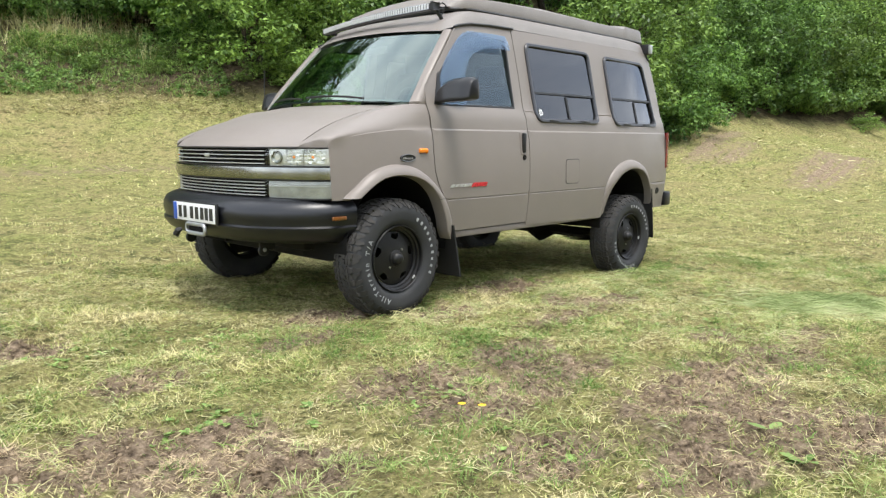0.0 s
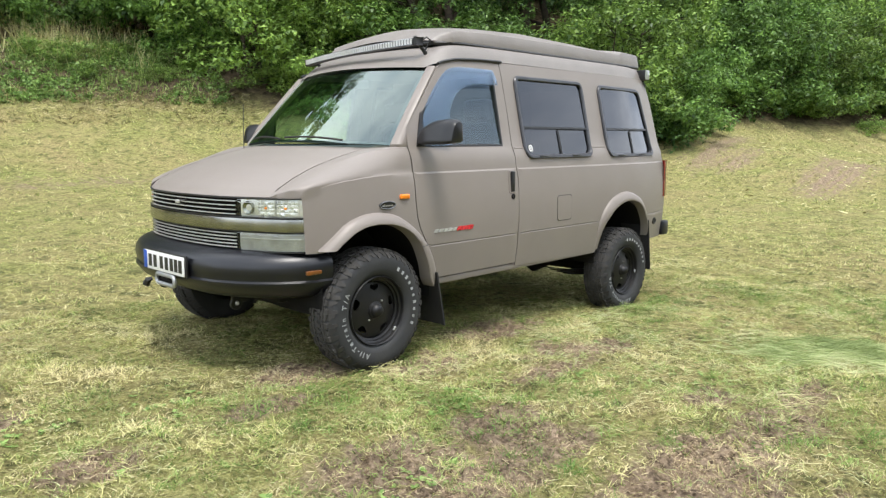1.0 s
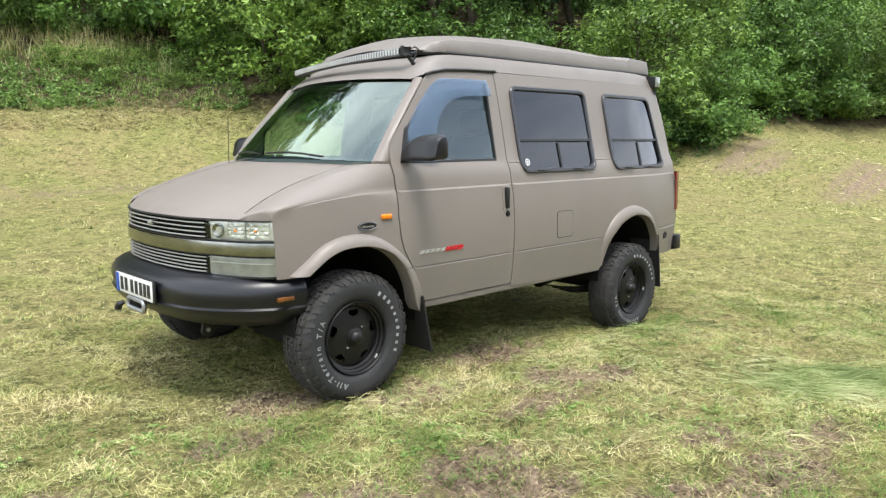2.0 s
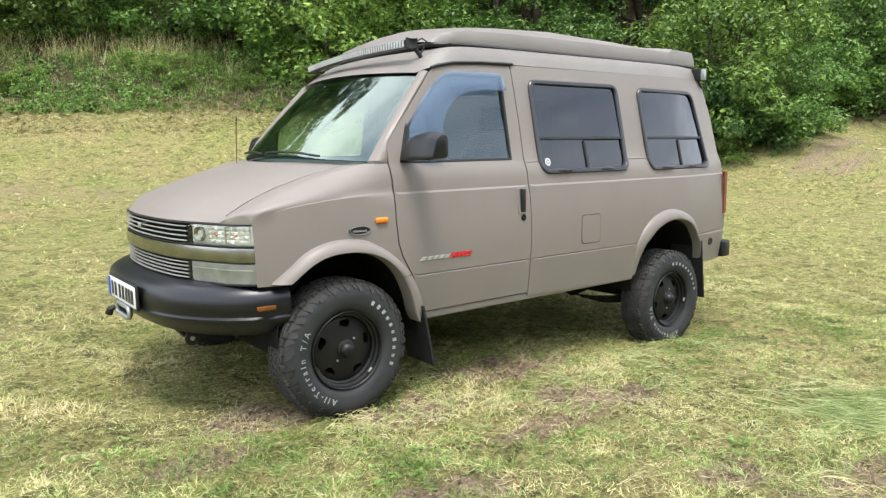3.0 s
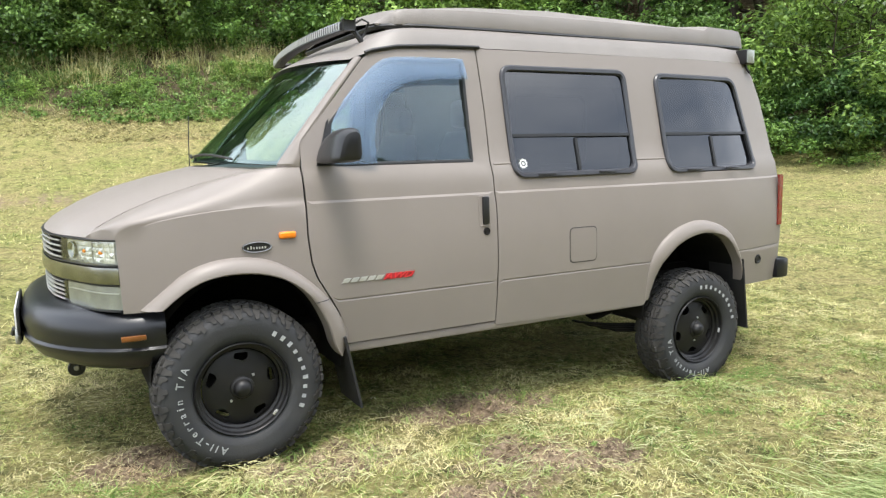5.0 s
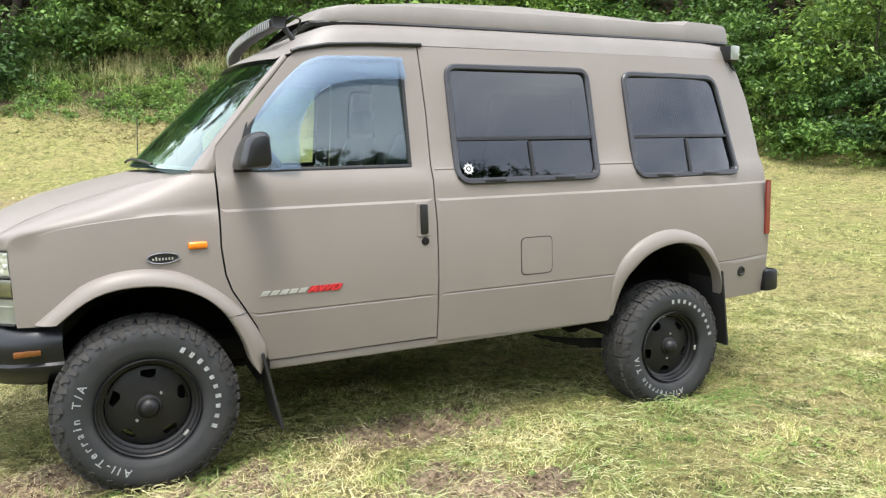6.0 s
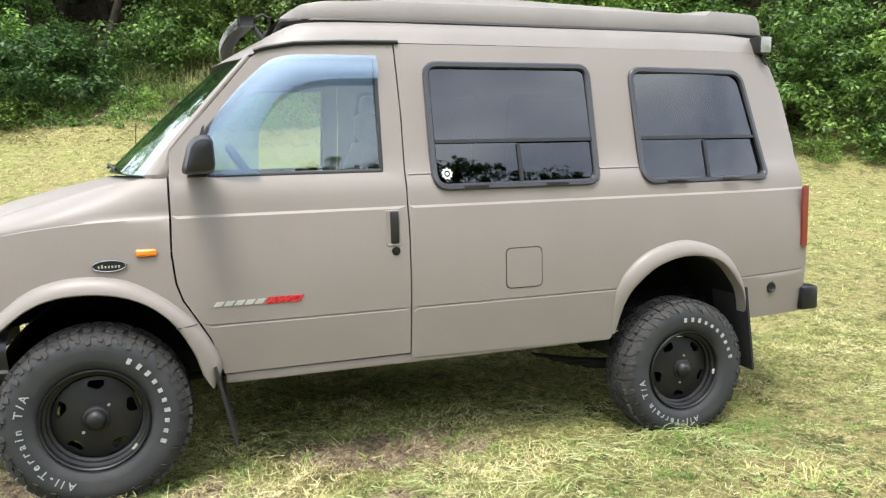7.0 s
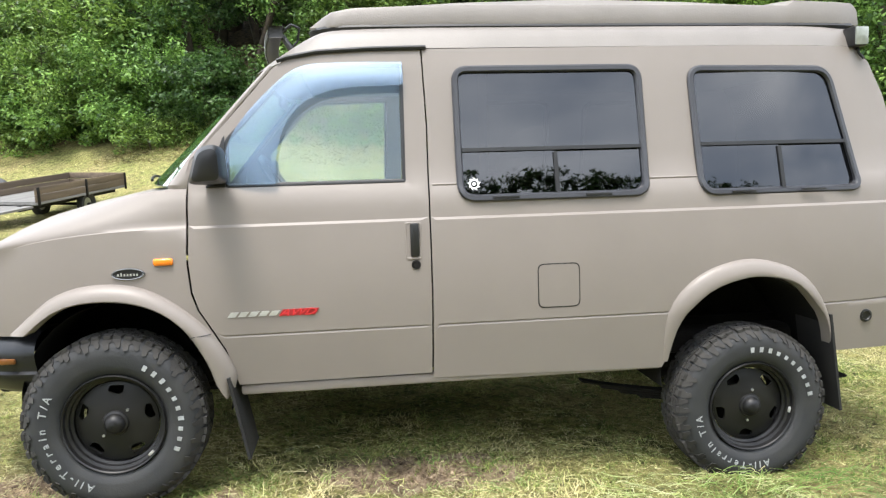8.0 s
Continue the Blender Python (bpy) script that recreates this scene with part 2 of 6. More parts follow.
def rounded(points, radius, segs=5):
    """A closed 2D outline with rounded corners."""
    out = []
    k = len(points)
    for i, p in enumerate(points):
        p = Vector(p)
        a, b = Vector(points[i - 1]) - p, Vector(points[(i + 1) % k]) - p
        r = radius[i] if isinstance(radius, (list, tuple)) else radius
        if r <= 0:
            out.append(tuple(p))
            continue
        r = min(r, a.length * 0.48, b.length * 0.48)
        s, e = p + a.normalized() * r, p + b.normalized() * r
        for j in range(segs + 1):
            t = j / segs
            out.append(tuple(s * (1 - t) ** 2 + p * 2 * t * (1 - t) + e * t * t))
    return out


def inside(p, poly):
    hit = False
    x, y = p
    for i in range(len(poly)):
        (x1, y1), (x2, y2) = poly[i - 1], poly[i]
        if (y1 > y) != (y2 > y) and x < (x2 - x1) * (y - y1) / (y2 - y1) + x1:
            hit = not hit
    return hit


def near_edge(p, poly, d):
    q = Vector(p)
    for i in range(len(poly)):
        a, b = Vector(poly[i - 1]), Vector(poly[i])
        ab = b - a
        t = max(0, min(1, (q - a).dot(ab) / max(ab.length_squared, 1e-9)))
        if (a + ab * t - q).length < d:
            return True
    return False


def dense(poly, step):
    out = []
    for i in range(len(poly)):
        a, b = Vector(poly[i]), Vector(poly[(i + 1) % len(poly)])
        k = max(1, int((b - a).length / step))
        out += [tuple(a + (b - a) * j / k) for j in range(k)]
    return out


def panel(outline, holes, fy, step=0.07, t=0.012, levels=()):
    """Sheet metal: an outline in x and z with holes, laid on the surface y = fy(x, z)."""
    from_loops = [dense(outline, step)] + [dense(h, step) for h in holes]
    pts, edges = [], []
    for loop in from_loops:
        k0 = len(pts)
        pts += loop
        edges += [(k0 + i, k0 + (i + 1) % len(loop)) for i in range(len(loop))]
    xs, zs = [p[0] for p in outline], [p[1] for p in outline]
    cand = []
    for i in range(int((max(xs) - min(xs)) / step) + 2):
        x = min(xs) + (i + 0.37) * step
        for j in range(int((max(zs) - min(zs)) / step) + 2):
            z = min(zs) + (j + 0.41) * step
            if all(abs(z - q) > 0.03 for q in levels):
                cand.append((x, z))
        cand += [(x, q) for q in levels] + [(x + step / 2, q) for q in levels]
    for c in cand:
        if inside(c, outline) and not any(inside(c, h) for h in holes):
            if not any(near_edge(c, loop, 0.012) for loop in (outline, *holes)):
                pts.append(c)
    vs, _, fs, *_ = geometry.delaunay_2d_cdt([Vector(p) for p in pts], edges, [], 1, 1e-5)
    bm = bmesh.new()
    bv = [bm.verts.new((v.x, fy(v.x, v.y), v.y)) for v in vs]
    for f in fs:
        c = sum((vs[i] for i in f), Vector((0, 0))) / len(f)
        if inside(c, outline) and not any(inside(c, h) for h in holes):
            bm.faces.new([bv[i] for i in f])
    bmesh.ops.delete(bm, geom=[v for v in bm.verts if not v.link_faces], context="VERTS")
    bm.normal_update()
    # all faces look outward, to smaller y
    bmesh.ops.reverse_faces(bm, faces=[f for f in bm.faces if f.normal.y > 0])
    if t:
        bmesh.ops.solidify(bm, geom=bm.faces[:], thickness=t)
    return bm


def frame_ring(outline, width, fy, proud, depth=0.03, lip=0.006):
    """A moulded frame round an outline: its outer edge on the panel, its face proud of it."""
    k = len(outline)
    c = sum((Vector(p) for p in outline), Vector((0, 0))) / k
    rows = []
    for inset, out in ((0.0, -depth), (0.0, proud * 0.5), (lip, proud), (width - lip, proud), (width, proud * 0.4), (width, -depth)):
        row = []
        for i, p in enumerate(outline):
            p = Vector(p)
            a, b = Vector(outline[i - 1]), Vector(outline[(i + 1) % k])
            d = (b - a).normalized()
            nrm = Vector((-d.y, d.x))
            if nrm.dot(c - p) < 0:
                nrm = -nrm
            q = p + nrm * inset
            row.append((q.x, fy(q.x, q.y) - out, q.y))
        rows.append(row)
    bm = grid(rows, closed=True)
    bmesh.ops.recalc_face_normals(bm, faces=bm.faces)
    return bm


def interp(x, xs, ys):
    return float(np.interp(x, xs, ys))


def smooth01(t):
    t = max(0.0, min(1.0, t))
    return t * t * (3 - 2 * t)


def text_mesh(word, size, depth):
    """Raised letters lying in x and y, as a bmesh."""
    cu = bpy.data.curves.new("lettering", "FONT")
    cu.body, cu.size, cu.extrude, cu.align_x, cu.align_y = word, size, depth, "CENTER", "CENTER"
    cu.offset = 0.009 * size                    # a heavier face
    cu.resolution_u = 2
    ob = bpy.data.objects.new("lettering", cu)
    scene.collection.objects.link(ob)
    me = bpy.data.meshes.new_from_object(ob.evaluated_get(bpy.context.evaluated_depsgraph_get()))
    bm = bmesh.new()
    bm.from_mesh(me)
    bpy.data.objects.remove(ob)
    bpy.data.curves.remove(cu)
    bpy.data.meshes.remove(me)
    return bm


# ---- ground and hillside ----
def rise(x, y):
    """Height of the meadow: almost level by the van, rising to a bank under the wood."""
    s = 0.4 * x + 0.916 * y
    h = interp(s, (-40, -12, -4.5, 0, 4, 8.4, 13, 16, 18, 19.6, 22, 30, 60, 110),
               (-1.2, -0.55, -0.16, 0.03, 0.24, 0.52, 1.02, 1.6, 2.3, 3.2, 4.6, 9.5, 26, 45))
    q = 0.916 * x - 0.4 * y
    if q > 9:                                       # an earth mound on the near side of the wood
        h += interp(q, (12.5, 15.0, 16.5, 18.0, 21, 27, 40), (0, 0.45, 0.95, 1.0, 0.8, 0.5, 0.4)) * smooth01((s - interp(q, (12, 16, 20, 26), (10.5, 9.0, 6.5, 3.5))) / 5.5)
    bumps = 0.05 * noise.noise((x * 0.45, y * 0.45, 0)) + 0.018 * noise.noise((x * 1.9, y * 1.9, 3)) + 0.010 * noise.noise((x * 5.5, y * 5.5, 8))
    near = smooth01((math.hypot(x - 1.4, y - 0.9) - 1.6) / 4)
    far = smooth01((s - 9) / 10)
    return h + bumps * (0.35 + 0.65 * near) + far * 0.35 * noise.noise((x * 0.13, y * 0.13, 7))


# bare, scratched-up earth: x, y, length along x, length along y
BARE = [(-1.94, 0.60, 0.16, 0.12), (-1.75, -0.24, 0.20, 0.12), (-1.98, -1.11, 0.34, 0.22), (-2.21, -0.90, 0.26, 0.18), (-1.82, -1.47, 0.26, 0.18),
        (-0.82, -0.13, 0.20, 0.11), (-0.84, -1.02, 0.30, 0.17), (-2.42, -0.87, 0.2, 0.16),
        (-0.17, -1.10, 0.26, 0.17), (-0.69, -1.36, 0.36, 0.22), (1.42, -0.67, 0.26, 0.14), (0.03, -2.02, 0.56, 0.24), (-0.23, -2.23, 0.42, 0.22),
        (-0.12, -2.61, 0.34, 0.18), (-0.79, -2.39, 0.26, 0.16), (-1.08, -1.95, 0.24, 0.14), (0.87, -2.02, 0.32, 0.16), (-0.15, -1.39, 0.26, 0.14),
        (0.33, -0.14, 0.26, 0.16), (1.16, -0.50, 0.26, 0.14), (-0.40, 0.22, 0.26, 0.16), (0.75, -0.75, 0.3, 0.10),
        (1.30, 0.15, 0.40, 0.18), (1.38, -2.00, 0.26, 0.12), (1.05, -1.62, 0.22, 0.11)]
BARE_FAR = [(20.4, 6.3, 1.5, 0.9), (22.6, 7.4, 1.8, 0.8), (20.4, 3.4, 3.0, 1.0), (19.4, 7.0, 1.2, 0.9), (-2.0, 14.5, 5.0, 1.2), (3.0, 13.5, 4.0, 1.0)]


def ragged(x, y, scale, seed):
    """Smooth random field on arrays, about 0 to 1."""
    tab = np.random.default_rng(seed).random((64, 64))
    u, v = x * scale + 31.7, y * scale + 17.3
    i, j = np.floor(u).astype(int), np.floor(v).astype(int)
    fu, fv = u - i, v - j
    fu, fv = fu * fu * (3 - 2 * fu), fv * fv * (3 - 2 * fv)
    a, b = tab[i % 64, j % 64], tab[(i + 1) % 64, j % 64]
    c, d = tab[i % 64, (j + 1) % 64], tab[(i + 1) % 64, (j + 1) % 64]
    return (a * (1 - fu) + b * fu) * (1 - fv) + (c * (1 - fu) + d * fu) * fv


def bareness(x, y):
    """0 on turf, 1 on open soil, with torn edges; works on arrays."""
    out = np.zeros_like(x)
    for cx, cy, rx, ry in BARE + BARE_FAR:
        d = ((x - cx) / rx) ** 2 + ((y - cy) / ry) ** 2
        out = np.maximum(out, np.exp(-d * 0.8) * (0.50 if cx > 17 else 0.34 if cy > 10 else 1.0))
    worn = 0.55 * ragged(x, y, 9.0, 41) + 0.45 * ragged(x, y, 23.0, 42)
    return np.clip(out * (0.35 + 1.3 * worn), 0, 1)


def axis(lo, hi, fine_lo, fine_hi, fine, grow=1.16):
    out = list(np.arange(fine_lo, fine_hi + 1e-6, fine))
    d, v = fine, out[-1]
    while v < hi:
        d *= grow
        v += d
        out.append(v)
    d, v = fine, out[0]
    while v > lo:
        d *= grow
        v -= d
        out.insert(0, v)
    return np.array(out)


GX, GY = axis(-300, 300, -4.5, 8, 0.055), axis(-300, 200, -3.2, 6, 0.055)
MX, MY = np.meshgrid(GX, GY)
BM = bareness(MX, MY)
clods = np.array([[noise.fractal((x * 9, y * 9, 1.5), 1.0, 2.0, 3) if m > 0.15 else 0.0 for x, m in zip(GX, row)] for y, row in zip(GY, BM)])
tufty = 0.040 * (ragged(MX, MY, 3.3, 51) - 0.5) + 0.040 * (ragged(MX, MY, 7.5, 52) - 0.5) + 0.028 * (ragged(MX, MY, 13.0, 53) - 0.5)
GH = np.array([[rise(x, y) for x in GX] for y in GY]) + BM * (clods * 0.070 - 0.008) + tufty * np.clip(np.hypot((MX - 1.4) / 2.2, (MY - 0.9) / 1.2) - 0.6, 0, 1)

# the tyres have pressed the ground down
for wx, sink in ((0.0, 0.002), (2.824, 0.020)):
    GH -= sink * np.exp(-((MX - wx) / 0.5) ** 2 - ((MY + 0.02) / 0.4) ** 2)


def height(x, y):
    """Height of the finished ground at arrays of places."""
    i = np.clip(np.searchsorted(GX, x) - 1, 0, len(GX) - 2)
    j = np.clip(np.searchsorted(GY, y) - 1, 0, len(GY) - 2)
    u, v = (x - GX[i]) / (GX[i + 1] - GX[i]), (y - GY[j]) / (GY[j + 1] - GY[j])
    return (GH[j, i] * (1 - u) + GH[j, i + 1] * u) * (1 - v) + (GH[j + 1, i] * (1 - u) + GH[j + 1, i + 1] * u) * v


def ground_mesh():
    nx, ny = len(GX), len(GY)
    me = bpy.data.meshes.new("ground")
    idx = np.arange(nx * ny).reshape(ny, nx)
    quads = np.stack([idx[:-1, :-1], idx[:-1, 1:], idx[1:, 1:], idx[1:, :-1]], axis=-1).reshape(-1, 4)
    me.vertices.add(nx * ny)
    me.vertices.foreach_set("co", np.stack([MX, MY, GH], axis=-1).astype(np.float32).ravel())
    me.loops.add(quads.size)
    me.loops.foreach_set("vertex_index", quads.astype(np.int32).ravel())
    me.polygons.add(len(quads))
    me.polygons.foreach_set("loop_start", np.arange(0, quads.size, 4, dtype=np.int32))
    me.update(calc_edges=True)
    soil = me.attributes.new("soil", "FLOAT", "POINT")
    soil.data.foreach_set("value", BM.astype(np.float32).ravel())
    me.shade_smooth()
    return me


def ground_material():
    m = bpy.data.materials.new("mown_meadow")
    m.use_nodes = True
    n, l = m.node_tree.nodes, m.node_tree.links
    b = n["Principled BSDF"]
    b.inputs["Roughness"].default_value, b.inputs["Specular IOR Level"].default_value = 0.95, 0.1
    co = n.new("ShaderNodeTexCoord")

    def tex(scale, detail=6.0, rough=0.6):
        t = n.new("ShaderNodeTexNoise")
        t.inputs["Scale"].default_value, t.inputs["Detail"].default_value, t.inputs["Roughness"].default_value = scale, detail, rough
        l.new(co.outputs["Object"], t.inputs["Vector"])
        return t.outputs["Fac"]

    def ramp(src, stops):
        r = n.new("ShaderNodeValToRGB")
        e = r.color_ramp.elements
        e[0].position, e[0].color = stops[0][0], (*stops[0][1], 1)
        e[1].position, e[1].color = stops[-1][0], (*stops[-1][1], 1)
        for p, c in stops[1:-1]:
            k = e.new(p)
            k.color = (*c, 1)
        l.new(src, r.inputs["Fac"])
        return r.outputs["Color"]

    def mix(f, a, c):
        x = n.new("ShaderNodeMixRGB")
        l.new(f, x.inputs["Fac"])
        l.new(a, x.inputs["Color1"])
        l.new(c, x.inputs["Color2"])
        return x.outputs["Color"]
    # near-black low stops paint the shade between blades into grass and straw
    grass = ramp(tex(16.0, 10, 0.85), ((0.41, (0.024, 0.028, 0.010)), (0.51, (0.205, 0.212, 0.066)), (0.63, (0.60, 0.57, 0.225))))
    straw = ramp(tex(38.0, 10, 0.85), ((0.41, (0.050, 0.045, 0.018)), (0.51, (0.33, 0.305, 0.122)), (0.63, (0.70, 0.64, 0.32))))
    soil = ramp(tex(30.0, 8), ((0.34, (0.085, 0.061, 0.042)), (0.64, (0.40, 0.305, 0.21))))
    hay = ramp(tex(2.3, 9, 0.68), ((0.36, (0, 0, 0)), (0.66, (1, 1, 1))))
    worn = n.new("ShaderNodeAttribute")
    worn.attribute_name = "soil"
    edge = n.new("ShaderNodeMath")
    edge.operation = "ADD"
    l.new(worn.outputs["Fac"], edge.inputs[0])
    l.new(tex(7.0, 8, 0.7), edge.inputs[1])
    bare = ramp(edge.outputs["Value"], ((0.72, (0, 0, 0)), (0.96, (1, 1, 1))))
    sep = n.new("ShaderNodeSeparateXYZ")
    l.new(co.outputs["Object"], sep.inputs["Vector"])
    far = n.new("ShaderNodeMath")
    far.operation = "MULTIPLY_ADD"
    far.inputs[1].default_value, far.inputs[2].default_value = 1.5, -6.6
    rag = n.new("ShaderNodeMath")
    rag.operation = "MULTIPLY_ADD"
    rag.inputs[1].default_value = 2.4
    l.new(tex(0.55, 8, 0.7), rag.inputs[0])
    l.new(sep.outputs["Z"], rag.inputs[2])
    l.new(rag.outputs["Value"], far.inputs[0])
    far.use_clamp = True
    litter = ramp(tex(5.0, 8), ((0.35, (0.032, 0.025, 0.016)), (0.7, (0.135, 0.104, 0.063))))
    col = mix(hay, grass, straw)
    dry = ramp(tex(0.45, 7, 0.7), ((0.43, (0, 0, 0)), (0.68, (0.80, 0.80, 0.80))))
    brown = ramp(tex(20.0, 9, 0.8), ((0.40, (0.085, 0.062, 0.030)), (0.62, (0.55, 0.445, 0.225))))
    lush = ramp(tex(0.7, 8, 0.7), ((0.50, (0, 0, 0)), (0.70, (0.7, 0.7, 0.7))))
    green = ramp(tex(18.0, 9, 0.8), ((0.40, (0.045, 0.07, 0.017)), (0.62, (0.36, 0.42, 0.115))))
    col = mix(lush, col, green)
    col = mix(dry, col, brown)
    # shade in the gaps between tufts, put into the colour as dark patches
    shade_mask = ramp(tex(5.5, 9, 0.72), ((0.40, (0.85, 0.85, 0.85)), (0.49, (0, 0, 0))))
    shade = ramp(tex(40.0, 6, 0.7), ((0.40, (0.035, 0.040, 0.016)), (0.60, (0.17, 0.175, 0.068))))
    col = mix(shade_mask, col, shade)
    col = mix(bare, col, soil)
    col = mix(far.outputs["Value"], col, litter)
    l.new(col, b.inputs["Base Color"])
    bp = n.new("ShaderNodeBump")
    bp.inputs["Strength"].default_value, bp.inputs["Distance"].default_value = 1.0, 0.08
    l.new(tex(8.0, 10, 0.74), bp.inputs["Height"])
    l.new(bp.outputs["Normal"], b.inputs["Normal"])
    return m


ground = new("ground", ground_mesh())
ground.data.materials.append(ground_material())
tagged(ground, "mown meadow of pale cut grass rising to a wooded bank", "meadow", kind="structure")


# ---- the van ----
van = new("camper_van")
van.matrix_world = ROLL
tagged(van, "matte taupe lifted camper van with raised roof parked on mown grass", "van")


def flank(x, z):
    """The body side: y of its skin at x and z."""
    y = interp(z, (0.45, 0.60, 0.722, 0.729, 0.735, 0.85, 1.0, 1.1, 1.186, 1.197, 1.26, 1.30, 1.33, 1.36, 1.84, 1.90, 1.96),
               (0.028, 0.009, -0.003, 0.001, -0.0045, -0.008, -0.004, 0.005, 0.0155, 0.0265, 0.035, 0.046, 0.060, 0.076, 0.180, 0.194, 0.212))
    if x < -0.1:
        y += 0.12 * ((-x - 0.1) / 0.5) ** 2
    if x > 2.9:
        y += 0.045 * ((x - 2.9) / 0.5) ** 2
    return y


LEVELS = (0.700, 0.722, 0.729, 0.735, 0.760, 1.155, 1.186, 1.197, 1.222, 1.26, 1.30, 1.33, 1.36)


def arc(cx, cz, r, a0, a1, k=14, squash=1.0):
    return [(cx + r * math.cos(radians(a0 + (a1 - a0) * i / k)), cz + squash * r * math.sin(radians(a0 + (a1 - a0) * i / k))) for i in range(k + 1)]


# front wing: nose edge, top along the crease, door seam, arch
def crease_z(x):
    return interp(x, (-0.6, -0.463, -0.43, -0.38, -0.30, -0.20, -0.08, 0.05, 0.3), (1.05, 1.080, 1.104, 1.126, 1.146, 1.162, 1.175, 1.184, 1.192))


ARCH_F = [(-0.345, 0.770), (-0.26, 0.838), (-0.165, 0.894), (-0.06, 0.930), (0.05, 0.938), (0.17, 0.918), (0.285, 0.842), (0.380, 0.735), (0.445, 0.60), (0.475, 0.49)]
door_seam = [(0.336, 1.353), (0.338, 1.20), (0.333, 1.04), (0.344, 0.92), (0.367, 0.847), (0.425, 0.747), (0.466, 0.671), (0.495, 0.56)]
WING_X = [-0.463 + 0.795 * (i / 28) ** 1.25 for i in range(29)]
wing_out = ([(-0.455, 0.77), (-0.459, 0.9)] + [(x, crease_z(x)) for x in WING_X]
            + [(x - 0.004, z) for x, z in door_seam[2:]] + list(reversed(ARCH_F)))


def nose_x(u):
    return interp(u, (0, 0.2, 0.4, 0.54, 0.65, 0.75, 0.82, 0.88, 0.92), (-0.728, -0.72, -0.695, -0.655, -0.61, -0.568, -0.53, -0.475, -0.43))


def hood_z(x, u):
    d = x - nose_x(u)
    z = 1.084 + interp(d, (-0.03, 0, 0.02, 0.06, 0.17, 0.32, 0.52, 0.72, 0.87, 1.05), (-0.02, 0, 0.018, 0.044, 0.094, 0.145, 0.199, 0.242, 0.268, 0.292))
    return z + 0.026 * (1 - (u / 0.8) ** 2) * min(1.0, max(d, 0) / 0.3)


def shield_foot(u):
    return 0.020 + 0.220 * (u / 0.82) ** 2


def seam_u(x):
    return interp(x, (-0.57, -0.5, -0.4, -0.2, 0.1, 0.3), (0.745, 0.742, 0.728, 0.700, 0.675, 0.66))


def hood_bm():
    rows = []
    for i in range(25):
        s = i / 24
        row = []
        for j in range(-16, 17):
            f = j / 16
            x0 = nose_x(abs(f) * 0.745) + 0.004
            x = x0 + (shield_foot(abs(f) * 0.78) - x0) * s
            u = f * (seam_u(x) - 0.003)
            row.append((x, YC + u, hood_z(x, abs(u)) - (0.006 if i == 0 else 0)))
        rows.append(row)
    return thick(grid(rows), 0.012)


bpart("hood", hood_bm(), PAINT, van)


def wing_bm():
    """Side of the front wing and its rounded top up to the hood gap, in one skin with a small step along the crease."""
    bm = panel(wing_out, [], flank, 0.06, 0.0)
    x_in = nose_x(seam_u(-0.55)) + 0.004
    rows = []
    for k, xo in enumerate(WING_X):
        s = k / 28
        step = 0.006 * smooth01((xo + 0.40) / 0.22)
        row = []
        for j in range(15):
            v = j / 14
            a = v * math.pi / 2
            x = (x_in * (1 - s) + 0.332 * s) * (1 - v) + xo * v
            zc = crease_z(xo)
            u_out = YC - flank(xo, zc) - step
            if s < 0.35:                            # the front edge follows the round of the nose
                u_e = seam_u(-0.55) + 0.004 + (u_out - seam_u(-0.55) - 0.004) * math.sin(a) ** 1.1
                x = x + (min(nose_x(u_e), -0.463) + 0.003 - x) * (1 - smooth01(s / 0.35)) * (1 - v ** 8)
            u_in = seam_u(x) + interp(x, (-0.2, 0.1), (0.006, 0.003))
            zt = hood_z(x, u_in) + 0.001
            u = u_in + (u_out - u_in) * math.sin(a) ** 1.1
            z = zc + (zt - zc) * math.cos(a) ** 0.95
            if v > 0.3:
                z2 = 1.348 + (zc - 1.348) * (v - 0.3) / 0.7
                u2 = YC - flank(x, z2) - 0.004
            else:
                z2 = zt + (1.348 - zt) * (v / 0.3) ** 2
                u2 = u_in + (YC - flank(x, 1.348) - 0.004 - u_in) * math.sin(v / 0.3 * math.pi / 2)
            k2 = smooth01((x + 0.25) / 0.58) ** 1.4
            u, z = u + (u2 - u) * k2, z + (z2 - z) * k2
            row.append((x, YC - u, max(z, zc) + (0.6 * step if v > 0.99 else 0)))
        row.append((xo, flank(xo, crease_z(xo)), crease_z(xo)))
        rows.append(row)
    rows.insert(0, [(x + 0.002, y + 0.001, 1.0725) for x, y, z in rows[0]])
    grid(rows, bm)
    bmesh.ops.remove_doubles(bm, verts=bm.verts, dist=0.0004)
    bmesh.ops.recalc_face_normals(bm, faces=bm.faces)
    if sum(f.normal.y * f.calc_area() for f in bm.faces) > 0:
        bmesh.ops.reverse_faces(bm, faces=bm.faces)
    return bm


both("front_wing", wing_bm, PAINT, van)

# doors, with the pillar leaning back to the roof gutter
DOOR_WIN = rounded([(0.494, 1.352), (0.490, 1.555), (0.79, 1.868), (1.268, 1.876), (1.256, 1.352)], [0.01, 0.03, 0.12, 0.02, 0.01], 6)
door_out = [(0.341, 1.2), (0.340, 1.353), (0.346, 1.462), (0.56, 1.70), (0.70, 1.862), (0.76, 1.903), (0.894, 1.926), (1.117, 1.938), (1.350, 1.942),
            (1.357, 1.6), (1.349, 1.2), (1.346, 0.8), (1.341, 0.514), (0.513, 0.512)] + [(x + 0.004, z) for x, z in reversed(door_seam[2:])]
